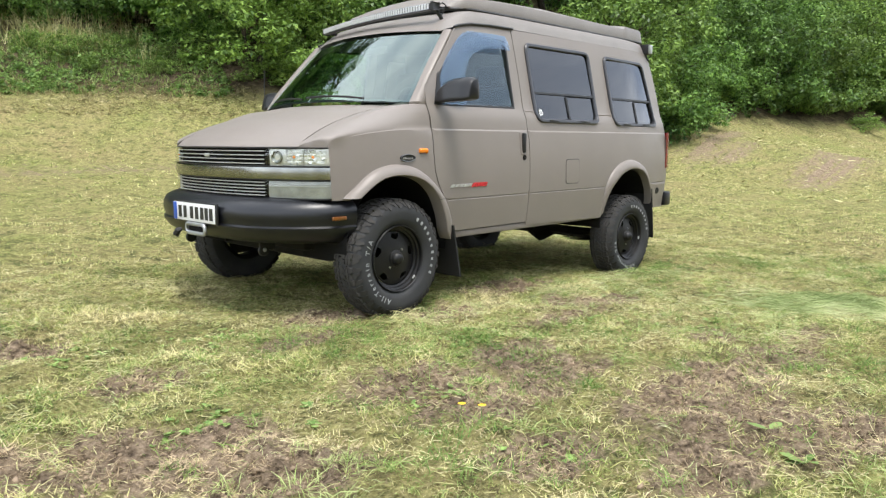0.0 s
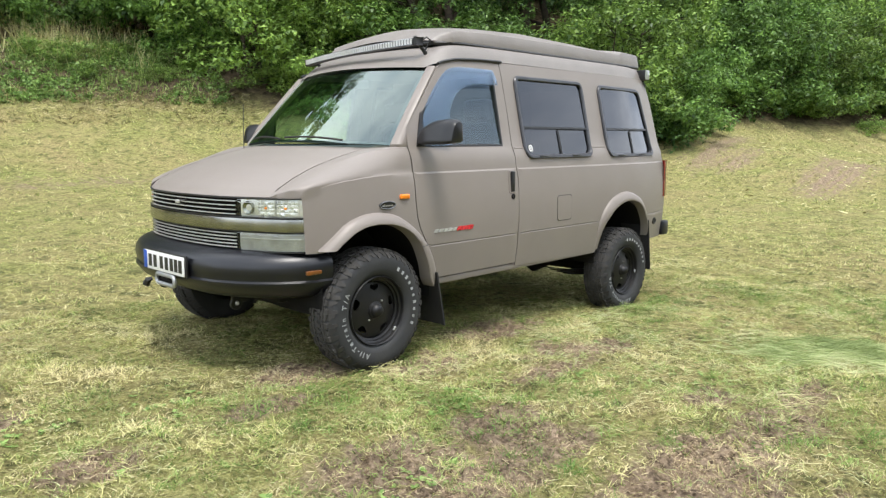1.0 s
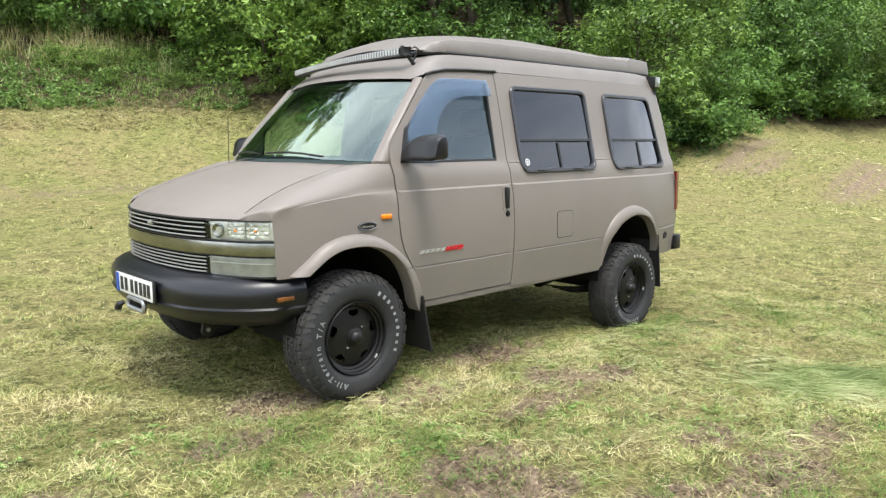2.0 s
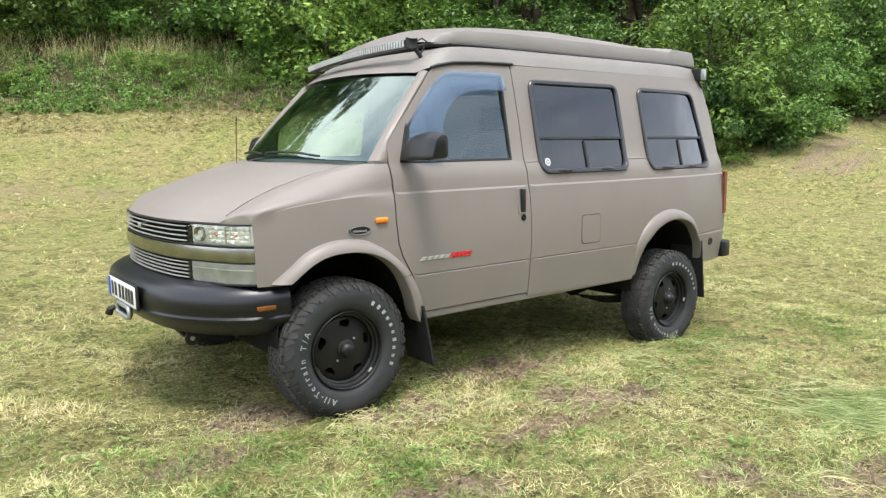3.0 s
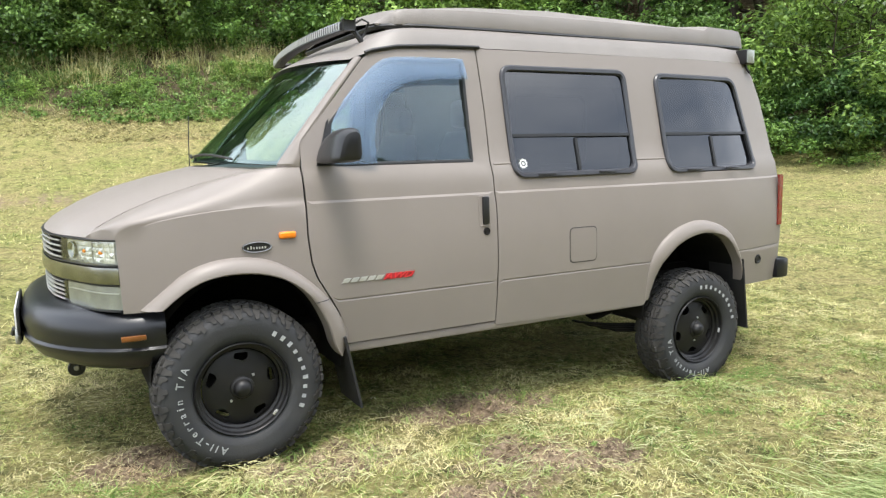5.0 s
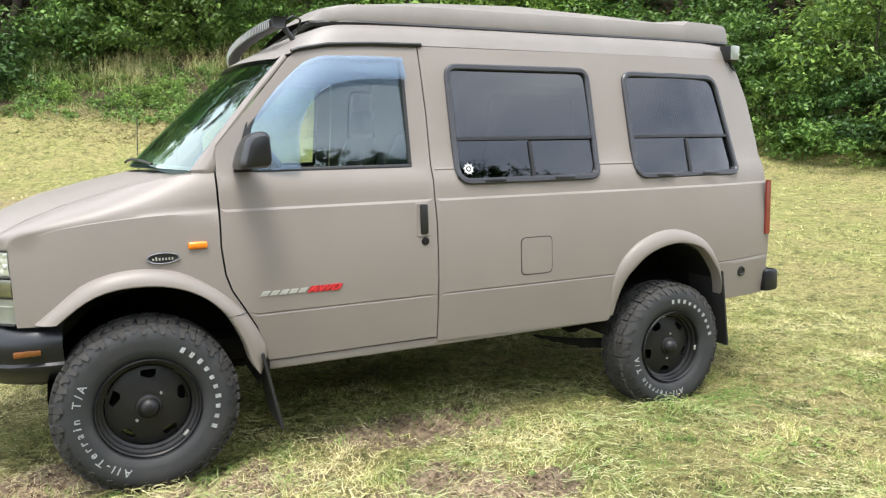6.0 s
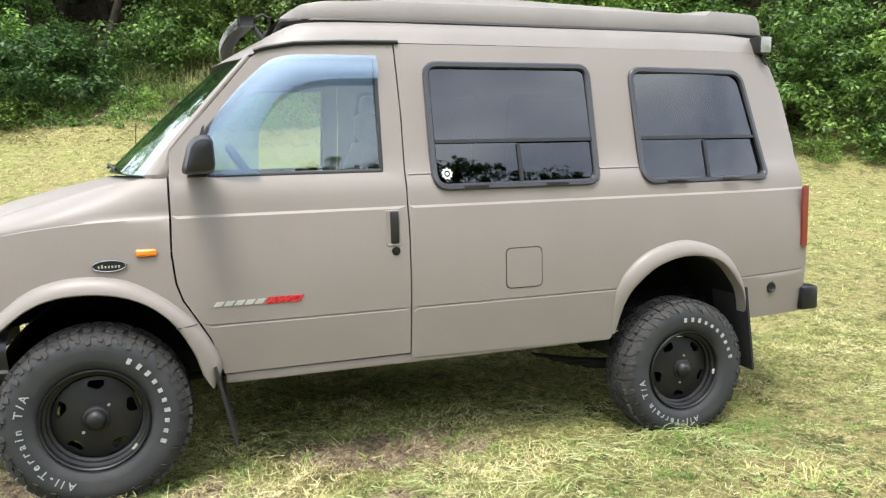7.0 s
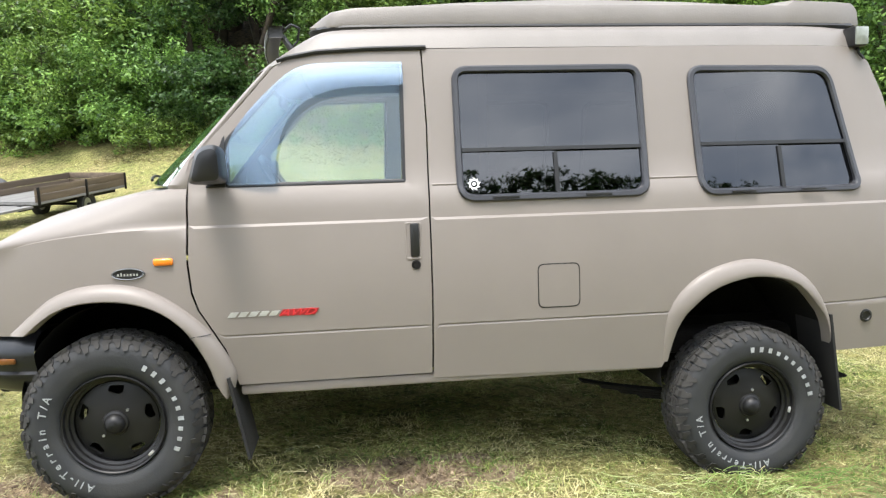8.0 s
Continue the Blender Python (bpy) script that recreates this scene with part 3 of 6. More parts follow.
both("front_door", lambda: panel(door_out, [DOOR_WIN], flank, 0.07, 0.02, LEVELS), PAINT, van)


def shifted(f, d):
    return lambda x, z: f(x, z) + d


def straight_glass(x, z):
    t = (z - 1.352) / 0.524
    return flank(x, 1.352) * (1 - t) + flank(x, 1.876) * t + 0.007 + 0.014 * t


both("door_glass", lambda: panel(DOOR_WIN, [], straight_glass, 0.10, 0.0), GLASS, van, "clear side glass")
both("window_seal", lambda: frame_ring(DOOR_WIN, 0.016, flank, 0.003, 0.02, 0.003), BLACK, van)

# flank behind the door
ARCH_R = list(reversed([(2.415, 0.50), (2.435, 0.69), (2.508, 0.81), (2.635, 0.895), (2.82, 0.93), (3.012, 0.885), (3.134, 0.78), (3.212, 0.62), (3.248, 0.50)]))
quarter_out = ([(1.348, 0.49), (1.353, 0.8), (1.356, 1.2), (1.364, 1.6), (1.357, 1.942), (2.4, 1.945), (3.48, 1.945), (3.57, 1.87),
                (3.64, 1.70), (3.69, 1.45), (3.72, 1.2), (3.735, 0.86), (3.73, 0.478), (3.28, 0.492)]
               + [(x, z) for x, z in ARCH_R] + [(2.40, 0.47)])
MID_WIN = rounded([(1.478, 1.258), (1.482, 1.862), (2.366, 1.862), (2.356, 1.258)], [0.085, 0.075, 0.075, 0.085], 7)
REAR_WIN = rounded([(2.588, 1.250), (2.584, 1.852), (3.322, 1.846), (3.428, 1.248)], [0.085, 0.08, 0.09, 0.085], 7)
both("side_panel", lambda: panel(quarter_out, [MID_WIN, REAR_WIN], flank, 0.08, 0.02, LEVELS), PAINT, van)
both("sill", lambda: box((0.515, 0.030, 0.462), (2.405, 0.10, 0.508), 0.012), PAINT, van)


def side_window(outline, bar_z, post_x, far=False):
    flip = mirrored if far else (lambda b: b)
    fr = bpart("side_window", flip(frame_ring(outline, 0.031, flank, 0.016, 0.02, 0.007)), TRIM_GREY, van, "framed tinted side window")
    xs, zs = [p[0] for p in outline], [p[1] for p in outline]
    k = len(outline)
    c = Vector((sum(xs) / k, sum(zs) / k))
    inner = []
    for i, p in enumerate(outline):
        d = (Vector(outline[(i + 1) % k]) - Vector(outline[i - 1])).normalized()
        nr = Vector((-d.y, d.x))
        nr = -nr if nr.dot(c - Vector(p)) < 0 else nr
        inner.append(tuple(Vector(p) + nr * 0.03))
    zlo, zhi = min(zs), max(zs)

    def surf(x, z):
        t = (z - zlo) / (zhi - zlo)
        return flank(x, zlo) * (1 - t) + flank(x, zhi) * t + 0.004
    # one fixed pane above, two sliding panes below
    def clip(poly, keep, cut):
        out = []
        for i in range(len(poly)):
            a, b = poly[i - 1], poly[i]
            fa, fb = keep(a), keep(b)
            if fa != fb:
                out.append(cut(a, b))
            if fb:
                out.append(b)
        return out
    def cut_z(a, b):
        t = (bar_z - a[1]) / (b[1] - a[1])
        return (a[0] + (b[0] - a[0]) * t, bar_z)
    def cut_x(a, b):
        t = (post_x - a[0]) / (b[0] - a[0])
        return (post_x, a[1] + (b[1] - a[1]) * t)
    upper = clip(inner, lambda p: p[1] >= bar_z, cut_z)
    lower = clip(inner, lambda p: p[1] < bar_z, cut_z)
    left = clip(lower, lambda p: p[0] < post_x, cut_x)
    right = clip(lower, lambda p: p[0] >= post_x, cut_x)
    for poly, dy in ((upper, 0.0), (left, 0.003), (right, 0.010)):
        bpart("pane", flip(panel(poly, [], shifted(surf, dy), 0.12, 0.0)), GLASS_TINT, fr, "dark tinted glass")
    x0 = min(p[0] for p in upper)
    x1 = max(p[0] for p in upper if p[1] < bar_z + 0.05)
    bar = bmesh.new()
    y = lambda x, z: flank(x, z)
    for z0, z1, out in ((bar_z - 0.010, bar_z + 0.006, 0.007),):
        grid([[(x, surf(x, z0) + 0.01, z0), (x, surf(x, z0) - out, z0), (x, surf(x, z1) - out, z1), (x, surf(x, z1) + 0.01, z1)]
              for x in np.linspace(x0, x1, 6)], bar)
    bpart("transom", flip(bar), BLACK, fr)
    zb = min(p[1] for p in inner)
    post = grid([[(post_x - 0.011, surf(post_x, z) + 0.01, z), (post_x - 0.009, surf(post_x, z) - 0.006, z),
                  (post_x + 0.009, surf(post_x, z) - 0.006, z), (post_x + 0.011, surf(post_x, z) + 0.01, z)] for z in np.linspace(zb, bar_z - 0.02, 5)])
    bpart("mullion", flip(post), BLACK, fr)
    for xa in (x0 + 0.12, x1 - 0.28):
        bpart("drain_cover", flip(box((xa, flank(xa, zs[0]) - 0.019, min(zs) + 0.012), (xa + 0.12, flank(xa, zs[0]) - 0.010, min(zs) + 0.024), 0.003)), TRIM_GREY, fr)
    fr_planes.append(surf)
    return fr


fr_planes = []
mid_window = side_window(MID_WIN, 1.487, 1.930)
rear_window = side_window(REAR_WIN, 1.487, 3.000)
side_window(MID_WIN, 1.487, 1.930, True)
side_window(REAR_WIN, 1.487, 3.000, True)

on_pane = fr_planes[0]


def sticker_bm():
    bm = bmesh.new()
    cx, cz = 1.555, 1.335
    ring = [[(cx + r * math.cos(a), on_pane(cx, cz + r * math.sin(a)) - 0.0015, cz + r * math.sin(a)) for a in np.linspace(0, 2 * math.pi, 24, endpoint=False)] for r in (0.015, 0.022)]
    grid(ring, bm, closed=True)
    grid([[(cx + r * math.cos(a), on_pane(cx, cz + r * math.sin(a)) - 0.0015, cz + r * math.sin(a)) for a in np.linspace(0, 2 * math.pi, 12, endpoint=False)] for r in (0.002, 0.008)], bm, closed=True)
    for i in range(9):
        a = i * 0.698
        tri = [(0.022, -0.22), (0.022, 0.22), (0.031, 0.30)]
        bm.faces.new([bm.verts.new((cx + r * math.cos(a + o), on_pane(cx, cz + r * math.sin(a + o)) - 0.0015, cz + r * math.sin(a + o))) for r, o in tri])
    return bm


bpart("window_sticker", sticker_bm(), PLATE, mid_window, "white round sticker with pointed rays")
bpart("paper_notice", box((1.615, on_pane(1.63, 1.33) + 0.02, 1.300), (1.680, on_pane(1.63, 1.33) + 0.022, 1.385)), CABIN, mid_window, "grey notice behind the glass")

# windshield between cowl and roof
def shield_point(s, f):
    u0, u1 = f * 0.825, f * 0.700
    a = Vector((shield_foot(abs(u0)) + 0.004, YC - u0, 1.385 - 0.02 * f * f))
    b = Vector((0.575 + 0.115 * f * f, YC - u1, 1.895 - 0.022 * f * f))
    p = a.lerp(b, s)
    bow = 0.006 * math.sin(math.pi * s)
    return p + Vector((-bow, 0, bow * 0.6))


bpart("windshield", grid([[shield_point(i / 14, j / 12) for j in range(-12, 13)] for i in range(15)]), GLASS_SHIELD, van, "greenish windshield glass reflecting sky")
# the black border printed round the glass
fr_bm = bmesh.new()
for a0, a1, b0, b1 in ((0.975, 1.0, -1, 1), (0, 0.04, -1, 1), (0, 1, 0.96, 1), (0, 1, -1, -0.96)):
    grid([[shield_point(a0 + (a1 - a0) * i / 10, b0 + (b1 - b0) * j / 10) + Vector((0.006, 0, -0.006)) for j in range(11)] for i in range(11)], fr_bm)
bpart("windshield_seal", fr_bm, BLACK, van)


def pillar_bm():
    rows = []
    for i in range(13):
        s = i / 12
        p = shield_point(s, 1.0)
        dx = interp(s, (0, 0.25, 0.65, 1), (0.335, 0.352, 0.553, 0.70))
        dz = interp(s, (0, 0.25, 0.65, 1), (1.362, 1.462, 1.70, 1.868))
        q = Vector((dx, flank(dx, dz) + 0.002, dz))
        m = (p + q) / 2 + Vector((-0.012, -0.022, 0.006))
        rows.append([p + Vector((0, 0.01, -0.015)), p + Vector((-0.004, -0.004, 0.004)), p.lerp(m, 0.6) + Vector((-0.004, -0.004, 0.002)), m, m.lerp(q, 0.6) + Vector((0, -0.006, 0.002)), q, q + Vector((0, 0.03, 0))])
    rows.insert(0, [p + Vector((0.0, 0.012, -0.03)) for p in rows[0]])
    return grid(rows)


both("windshield_pillar", pillar_bm, PAINT, van)
bpart("cowl", grid([[(shield_foot(abs(u)) + dx, YC + u, 1.346 - 0.03 * (u / 0.8) ** 2 + dz) for u in np.linspace(-0.74, 0.74, 25)]
                    for dx, dz in ((-0.010, 0.0), (0.0, 0.012), (0.02, 0.014), (0.05, 0.0))]), BLACK, van, "black plastic cowl grille")

# roof: moulded base with the gutter, and the lifting shell
def roof_edge_z(x):
    return interp(x, (0.55, 0.69, 0.76, 0.894, 1.117, 1.37, 3.5), (1.872, 1.880, 1.905, 1.930, 1.942, 1.946, 1.946))


def roof_base_bm():
    rows = []
    for i in range(45):
        s = (i / 44) ** 1.5
        row = []
        for f in np.linspace(-1, 1, 41):
            g = abs(f)
            x0 = 0.570 + 0.118 * g * g
            x = x0 + (3.52 - x0) * s
            # half width at the foot, and the inset of the ledge under the shell
            foot = YC - flank(x, 1.93) - 0.006 - 0.045 * math.exp(-(x - 0.69) / 0.16)
            d = (x - x0)
            up = 0.130 * smooth01(d / 0.30) + 0.028 * smooth01(d / 0.08)
            if g > 0.84:
                t = (g - 0.84) / 0.16
                u = foot * (0.905 + 0.095 * t)
                prof = 1 - t ** 1.6
                if t > 0.5:
                    u = foot * (0.905 + 0.095 * (0.5 + (t - 0.5) * 1.0))
            else:
                u = foot * 0.905 * g / 0.84
                prof = 1.0
            crown = 0.018 * (1 - g * g)
            z = roof_edge_z(max(x, 0.69)) * g ** 4 + (1 - g ** 4) * interp(x, (0.57, 0.75, 1.0, 1.4), (1.897, 1.915, 1.94, 1.946)) + up * 0.64 * prof + crown * 0.5
            p = Vector((x, YC + math.copysign(u, f), z))
            lead = shield_point(0.972, -f) + Vector((-0.012, 0, 0.008 + 0.05 * min(d, 0.1)))
            row.append(lead.lerp(p, smooth01(d / 0.16)) if d < 0.16 else p)
        rows.append(row)
    return grid(rows)


bpart("roof", roof_base_bm(), PAINT_ROOF, van, "textured taupe moulded high roof base", 50)


def gutter_bm():
    pts = [(x, flank(x, roof_edge_z(x) - 0.01) - 0.004, roof_edge_z(x) + 0.002) for x in np.linspace(0.72, 1.375, 16)]
    return tube(pts, 0.010, 6)


both("rain_gutter", gutter_bm, BLACK, van, "black drip rail over the door")


def shell_half(x):
    return interp(x, (0.9, 0.95, 1.1, 1.6, 3.2, 3.5, 3.57), (0.58, 0.645, 0.665, 0.672, 0.655, 0.635, 0.60))


def shell_bm():
    rows = []
    for x in list(np.linspace(0.86, 1.3, 14)) + list(np.linspace(1.36, 3.12, 20)) + [3.17, 3.19, 3.21, 3.25, 3.35, 3.45, 3.53, 3.56, 3.575]:
        lip = 2.060
        rim = interp(x, (0.86, 0.90, 0.96, 1.05, 1.4, 2.2, 3.17, 3.21, 3.55, 3.575), (0.012, 0.045, 0.072, 0.088, 0.098, 0.100, 0.098, 0.122, 0.116, 0.09))
        crown = interp(x, (0.80, 0.95, 1.2, 1.6, 2.2, 2.8, 3.17, 3.21, 3.56, 3.575), (0.03, 0.050, 0.082, 0.122, 0.147, 0.125, 0.085, 0.06, 0.045, 0.03))
        half = shell_half(x)
        row = []
        prof = [(half + 0.004, lip), (half + 0.006, lip + 0.010), (half - 0.006, lip + rim * 0.80), (half - 0.013, lip + rim * 0.95), (half - 0.034, lip + rim)]
        prof += [((half - 0.034) * k, lip + rim + crown * (1 - k ** 1.7)) for k in (0.9, 0.78, 0.62, 0.42, 0.2)]
        side = [(x, YC - u, z) for u, z in prof] + [(x, YC, lip + rim + crown)] + [(x, YC + u, z) for u, z in reversed(prof)]
        rows.append(side)
    bm = grid(rows)
    for row in (rows[-1],):
        bm.faces.new([bm.verts.new(p) for p in row])
    return bm


bpart("roof_shell", shell_bm(), PAINT_ROOF, van, "textured taupe lifting roof shell", 40)


def gasket_bm():
    pts = [(x, YC - shell_half(x) + 0.002, 2.054) for x in np.linspace(0.93, 3.52, 32)]
    pts = [(0.868, YC - u, 2.054) for u in (0.0, 0.2, 0.4, 0.54)] + [(0.885, YC - 0.575, 2.054)] + pts
    return tube(pts, 0.015, 6)


both("roof_gasket", gasket_bm, BLACK, van, "black rubber roof seal")

# rear end
rear_edge = [(3.73, 0.478), (3.735, 0.86), (3.72, 1.2), (3.69, 1.45), (3.64, 1.70), (3.57, 1.87), (3.50, 1.96)]
bpart("rear_door", grid([[(x + 0.05 * (1 - (abs(f)) ** 3), YC + f * (YC - flank(x, z)), z) for f in np.linspace(-1, 1, 21)] for x, z in rear_edge]), PAINT, van)
both("tail_lamp", lambda: grid([[(3.672 + d, flank(3.70, 0.9) - 0.012 + e, z) for d, e in ((0, 0.004), (0.004, -0.006), (0.045, 0.0), (0.072, 0.03), (0.076, 0.07))] for z in np.linspace(0.862, 1.20, 8)]), RED, van, "red tail lamp")
both("rear_bumper", lambda: box((3.70, 0.10, 0.485), (3.82, 0.42, 0.625), 0.02), BUMPER, van, "black rear bumper corner")
bpart("rear_bumper_beam", box((3.74, 0.42, 0.50), (3.83, 1.50, 0.61), 0.02), BUMPER, van)


# wheel arch flares, from the body skin out to the lip over the tyre
def spread(pts, k):
    """Even points along a smooth line through a few."""
    p = np.array(pts)
    d = np.concatenate([[0], np.cumsum(np.linalg.norm(np.diff(p, axis=0), axis=1))])
    out = []
    for t in np.linspace(0, d[-1], k):
        i = min(max(int(np.searchsorted(d, t)) - 1, 0), len(p) - 2)
        u = (t - d[i]) / (d[i + 1] - d[i])
        a, b, c, e = p[max(i - 1, 0)], p[i], p[i + 1], p[min(i + 2, len(p) - 1)]
        q = 0.5 * (2 * b + (c - a) * u + (2 * a - 5 * b + 4 * c - e) * u * u + (3 * b - a - 3 * c + e) * u ** 3)
        out.append((float(q[0]), float(q[1])))
    return out


FL_F_OUT = spread([(-0.372, 0.768), (-0.291, 0.836), (-0.193, 0.913), (-0.079, 0.956), (0.043, 0.966), (0.165, 0.944), (0.295, 0.866), (0.412, 0.751), (0.478, 0.640), (0.508, 0.545), (0.474, 0.470)], 30)
FL_F_IN = spread([(-0.290, 0.768), (-0.180, 0.852), (-0.066, 0.893), (0.086, 0.896), (0.216, 0.855), (0.321, 0.765), (0.396, 0.630), (0.430, 0.520), (0.462, 0.468)], 30)


def lifted(pts):
    """The front half of the arch stands a little further out and up."""
    return [(x - 0.020 * w, z + 0.013 * w) for x, z, w in ((x, z, smooth01((0.28 - x) / 0.5)) for x, z in pts)]


FL_F_OUT, FL_F_IN = lifted(FL_F_OUT), lifted(FL_F_IN)
FL_R_OUT = spread([(2.405, 0.497), (2.416, 0.71), (2.494, 0.838), (2.629, 0.922), (2.819, 0.957), (3.015, 0.905), (3.136, 0.805), (3.226, 0.636), (3.268, 0.505)], 26)
FL_R_IN = spread([(2.425, 0.497), (2.462, 0.66), (2.525, 0.755), (2.640, 0.838), (2.822, 0.879), (3.010, 0.842), (3.132, 0.728), (3.190, 0.64), (3.225, 0.505)], 26)


def flare_bm(outer, inner, full, ease=0):
    """A flare of the given depth; over its first rows it grows out of the body."""
    rows = []
    for i, ((xo, zo), (xi, zi)) in enumerate(zip(outer, inner)):
        out = full * (0.12 + 0.88 * smooth01(i / ease)) if ease else full
        row = []
        for t, o in ((0.0, -0.004), (0.03, 0.25), (0.10, 0.45), (0.35, 0.78), (0.7, 0.97), (0.93, 1.0), (1.0, 0.93), (1.03, 0.6), (1.03, -0.8)):
            x, z = xo + (xi - xo) * t, zo + (zi - zo) * t
            row.append((x, flank(x, z) - out * o, z))
        rows.append(row)
    bm = grid(rows)
    bmesh.ops.recalc_face_normals(bm, faces=bm.faces)
    return bm


both("wheel_flare", lambda: flare_bm(FL_F_OUT, FL_F_IN, 0.055), PAINT, van, "taupe wheel arch flare")
both("wheel_flare", lambda: flare_bm(FL_R_OUT, FL_R_IN, 0.040, 7), PAINT, van, "taupe wheel arch flare")


def well_bm(cx, cz, r, depth):
    rows = []
    for y in (0.03, depth):
        rows.append([(x, y, z) for x, z in arc(cx, cz, r, 190, -10, 20)])
    bm = grid(rows)
    bm.faces.new([bm.verts.new(p) for p in rows[1]])
    return bm


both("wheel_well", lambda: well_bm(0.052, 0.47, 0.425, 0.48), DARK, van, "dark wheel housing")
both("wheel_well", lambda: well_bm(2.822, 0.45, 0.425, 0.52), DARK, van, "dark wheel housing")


def flap(x, z0, z1, y0, y1, lean):
    bm = grid([[(x + lean * t, y, z1 + (z0 - z1) * t) for y in np.linspace(y0, y1, 4)] for t in np.linspace(0, 1, 7)])
    return thick(bm, 0.012)


both("mud_flap", lambda: flap(0.482, 0.205, 0.56, -0.045, 0.22, 0.07), RUBBER, van, "black rubber mud flap")
both("mud_flap", lambda: flap(3.21, 0.22, 0.68, -0.02, 0.26, 0.06), RUBBER, van, "black rubber mud flap")
both("flare_joint", lambda: tube([(0.334 + 0.082 * t, flank(0.37, 0.745) - 0.057 * (0.35 + 0.65 * (1 - t) ** 0.5), 0.742 + 0.006 * t) for t in np.linspace(0, 1, 6)], 0.0022, 5), BLACK, van)


# ---- nose ----
def nose_strip(u0, u1, z0, z1, out=0.0, k=12, back=0.03, bm=None, side=-1):
    """A strip of the front face, between two distances from the middle, as a moulded bar."""
    rows = []
    for u in np.linspace(u0, u1, k):
        x = nose_x(abs(u))
        y = YC + side * u
        rows.append([(x + back, y, z0), (x - out, y, z0), (x - out - 0.003, y, z0 + 0.2 * (z1 - z0)), (x - out - 0.003, y, z0 + 0.8 * (z1 - z0)), (x - out, y, z1), (x + back, y, z1)])
    bm = grid(rows, bm)
    return bm


def strip_fix(bm):
    bmesh.ops.recalc_face_normals(bm, faces=bm.faces)
    return bm


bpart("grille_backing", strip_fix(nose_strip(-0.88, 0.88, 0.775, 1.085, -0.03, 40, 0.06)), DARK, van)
for z0, z1, n_bars in ((0.972, 1.070, 4), (0.785, 0.882, 5)):
    for i in range(n_bars):
        z = z0 + (z1 - z0) * (i + 0.35) / n_bars
        bpart("grille_bar", strip_fix(nose_strip(-0.535, 0.535, z, z + 0.006, 0.004, 28, 0.004)), SILVER, van, "silver grille bar")
bpart("bumper_trim", strip_fix(nose_strip(-0.905, 0.905, 0.893, 0.962, 0.012, 44, 0.04)), CHROME, van, "dull chrome trim band across the nose")
for z in (0.965, 0.884, 1.072, 0.774):
    bpart("trim_gap", strip_fix(nose_strip(-0.895, 0.895, z, z + 0.007, 0.004, 40, 0.04)), BLACK, van)
bpart("grille_badge", strip_fix(nose_strip(-0.03, 0.03, 1.018, 1.040, 0.012, 4)), SILVER, van, "small silver grille emblem")
def facets(u0, u1, z0, z1, nu, nz, side, deep=0.009):
    """A mirror of small pillowed facets, as in a headlamp."""
    rgf = random.Random(int(u0 * 1000))
    bm = bmesh.new()
    for i in range(nu):
        for j in range(nz):
            ua, ub = u0 + (u1 - u0) * i / nu, u0 + (u1 - u0) * (i + 1) / nu
            za, zb = z0 + (z1 - z0) * j / nz, z0 + (z1 - z0) * (j + 1) / nz
            ring = [bm.verts.new((nose_x(u) + 0.014, YC + side * u, z)) for u, z in ((ua, za), (ub, za), (ub, zb), (ua, zb))]
            uc, zc = ua + (ub - ua) * rgf.uniform(0.3, 0.7), za + (zb - za) * rgf.uniform(0.3, 0.7)
            mid = bm.verts.new((nose_x(uc) + 0.014 - deep * rgf.uniform(0.2, 1.0), YC + side * uc, zc))
            for k in range(4):
                bm.faces.new((ring[k], ring[(k + 1) % 4], mid))
    bmesh.ops.recalc_face_normals(bm, faces=bm.faces)
    return bm


for s in (-1, 1):
    bpart("headlamp", strip_fix(nose_strip(0.545, 0.885, 0.972, 1.070, -0.024, 16, 0.028, None, s)), LENS, van, "clear rectangular headlamp with amber bulbs")
    bpart("lamp_divider", strip_fix(nose_strip(0.664, 0.668, 0.974, 1.068, -0.012, 3, 0.04, None, s)), FOG_LENS, van)
    bowl = revolve([(0.0, 0.014), (0.012, 0.013), (0.024, 0.008), (0.034, -0.002), (0.037, 0.0), (0.038, 0.016)], 22)
    bowl.transform(pose(nose_x(0.60) + 0.010, YC + s * 0.60, 1.021, 0, 0, -90 - s * 22))
    bpart("lamp_bowl", bowl, CHROME, van)
    for u0, u1 in ((0.660, 0.762), (0.770, 0.872)):
        bpart("lamp_reflector", facets(u0, u1, 0.978, 1.064, 5, 4, s), LENS, van)
        u = 0.5 * (u0 + u1)
        bulb = revolve([(0.0, -0.004), (0.006, -0.003), (0.009, 0.004), (0.010, 0.016)], 14)
        bulb.transform(pose(nose_x(u) + 0.008, YC + s * u, 1.023, 0, 0, -90 - s * 30))
        bpart("lamp_bulb", bulb, AMBER, van)
    bpart("headlamp_glass", strip_fix(nose_strip(0.545, 0.885, 0.972, 1.070, 0.004, 16, 0.03, None, s)), LAMP_GLASS, van)
    bpart("fog_lamp", strip_fix(nose_strip(0.545, 0.900, 0.784, 0.882, -0.012, 12, 0.02, None, s)), FOG_LENS, van, "clear lower turn lamp")
    bpart("fog_lamp_mirror", facets(0.575, 0.72, 0.790, 0.846, 3, 2, s, 0.006), LENS, van)
    bpart("fog_lamp_mirror", facets(0.735, 0.875, 0.790, 0.846, 3, 2, s, 0.006), LENS, van)
    bpart("fog_lamp_shelf", strip_fix(nose_strip(0.56, 0.885, 0.848, 0.853, -0.006, 10, 0.016, None, s)), SILVER, van)
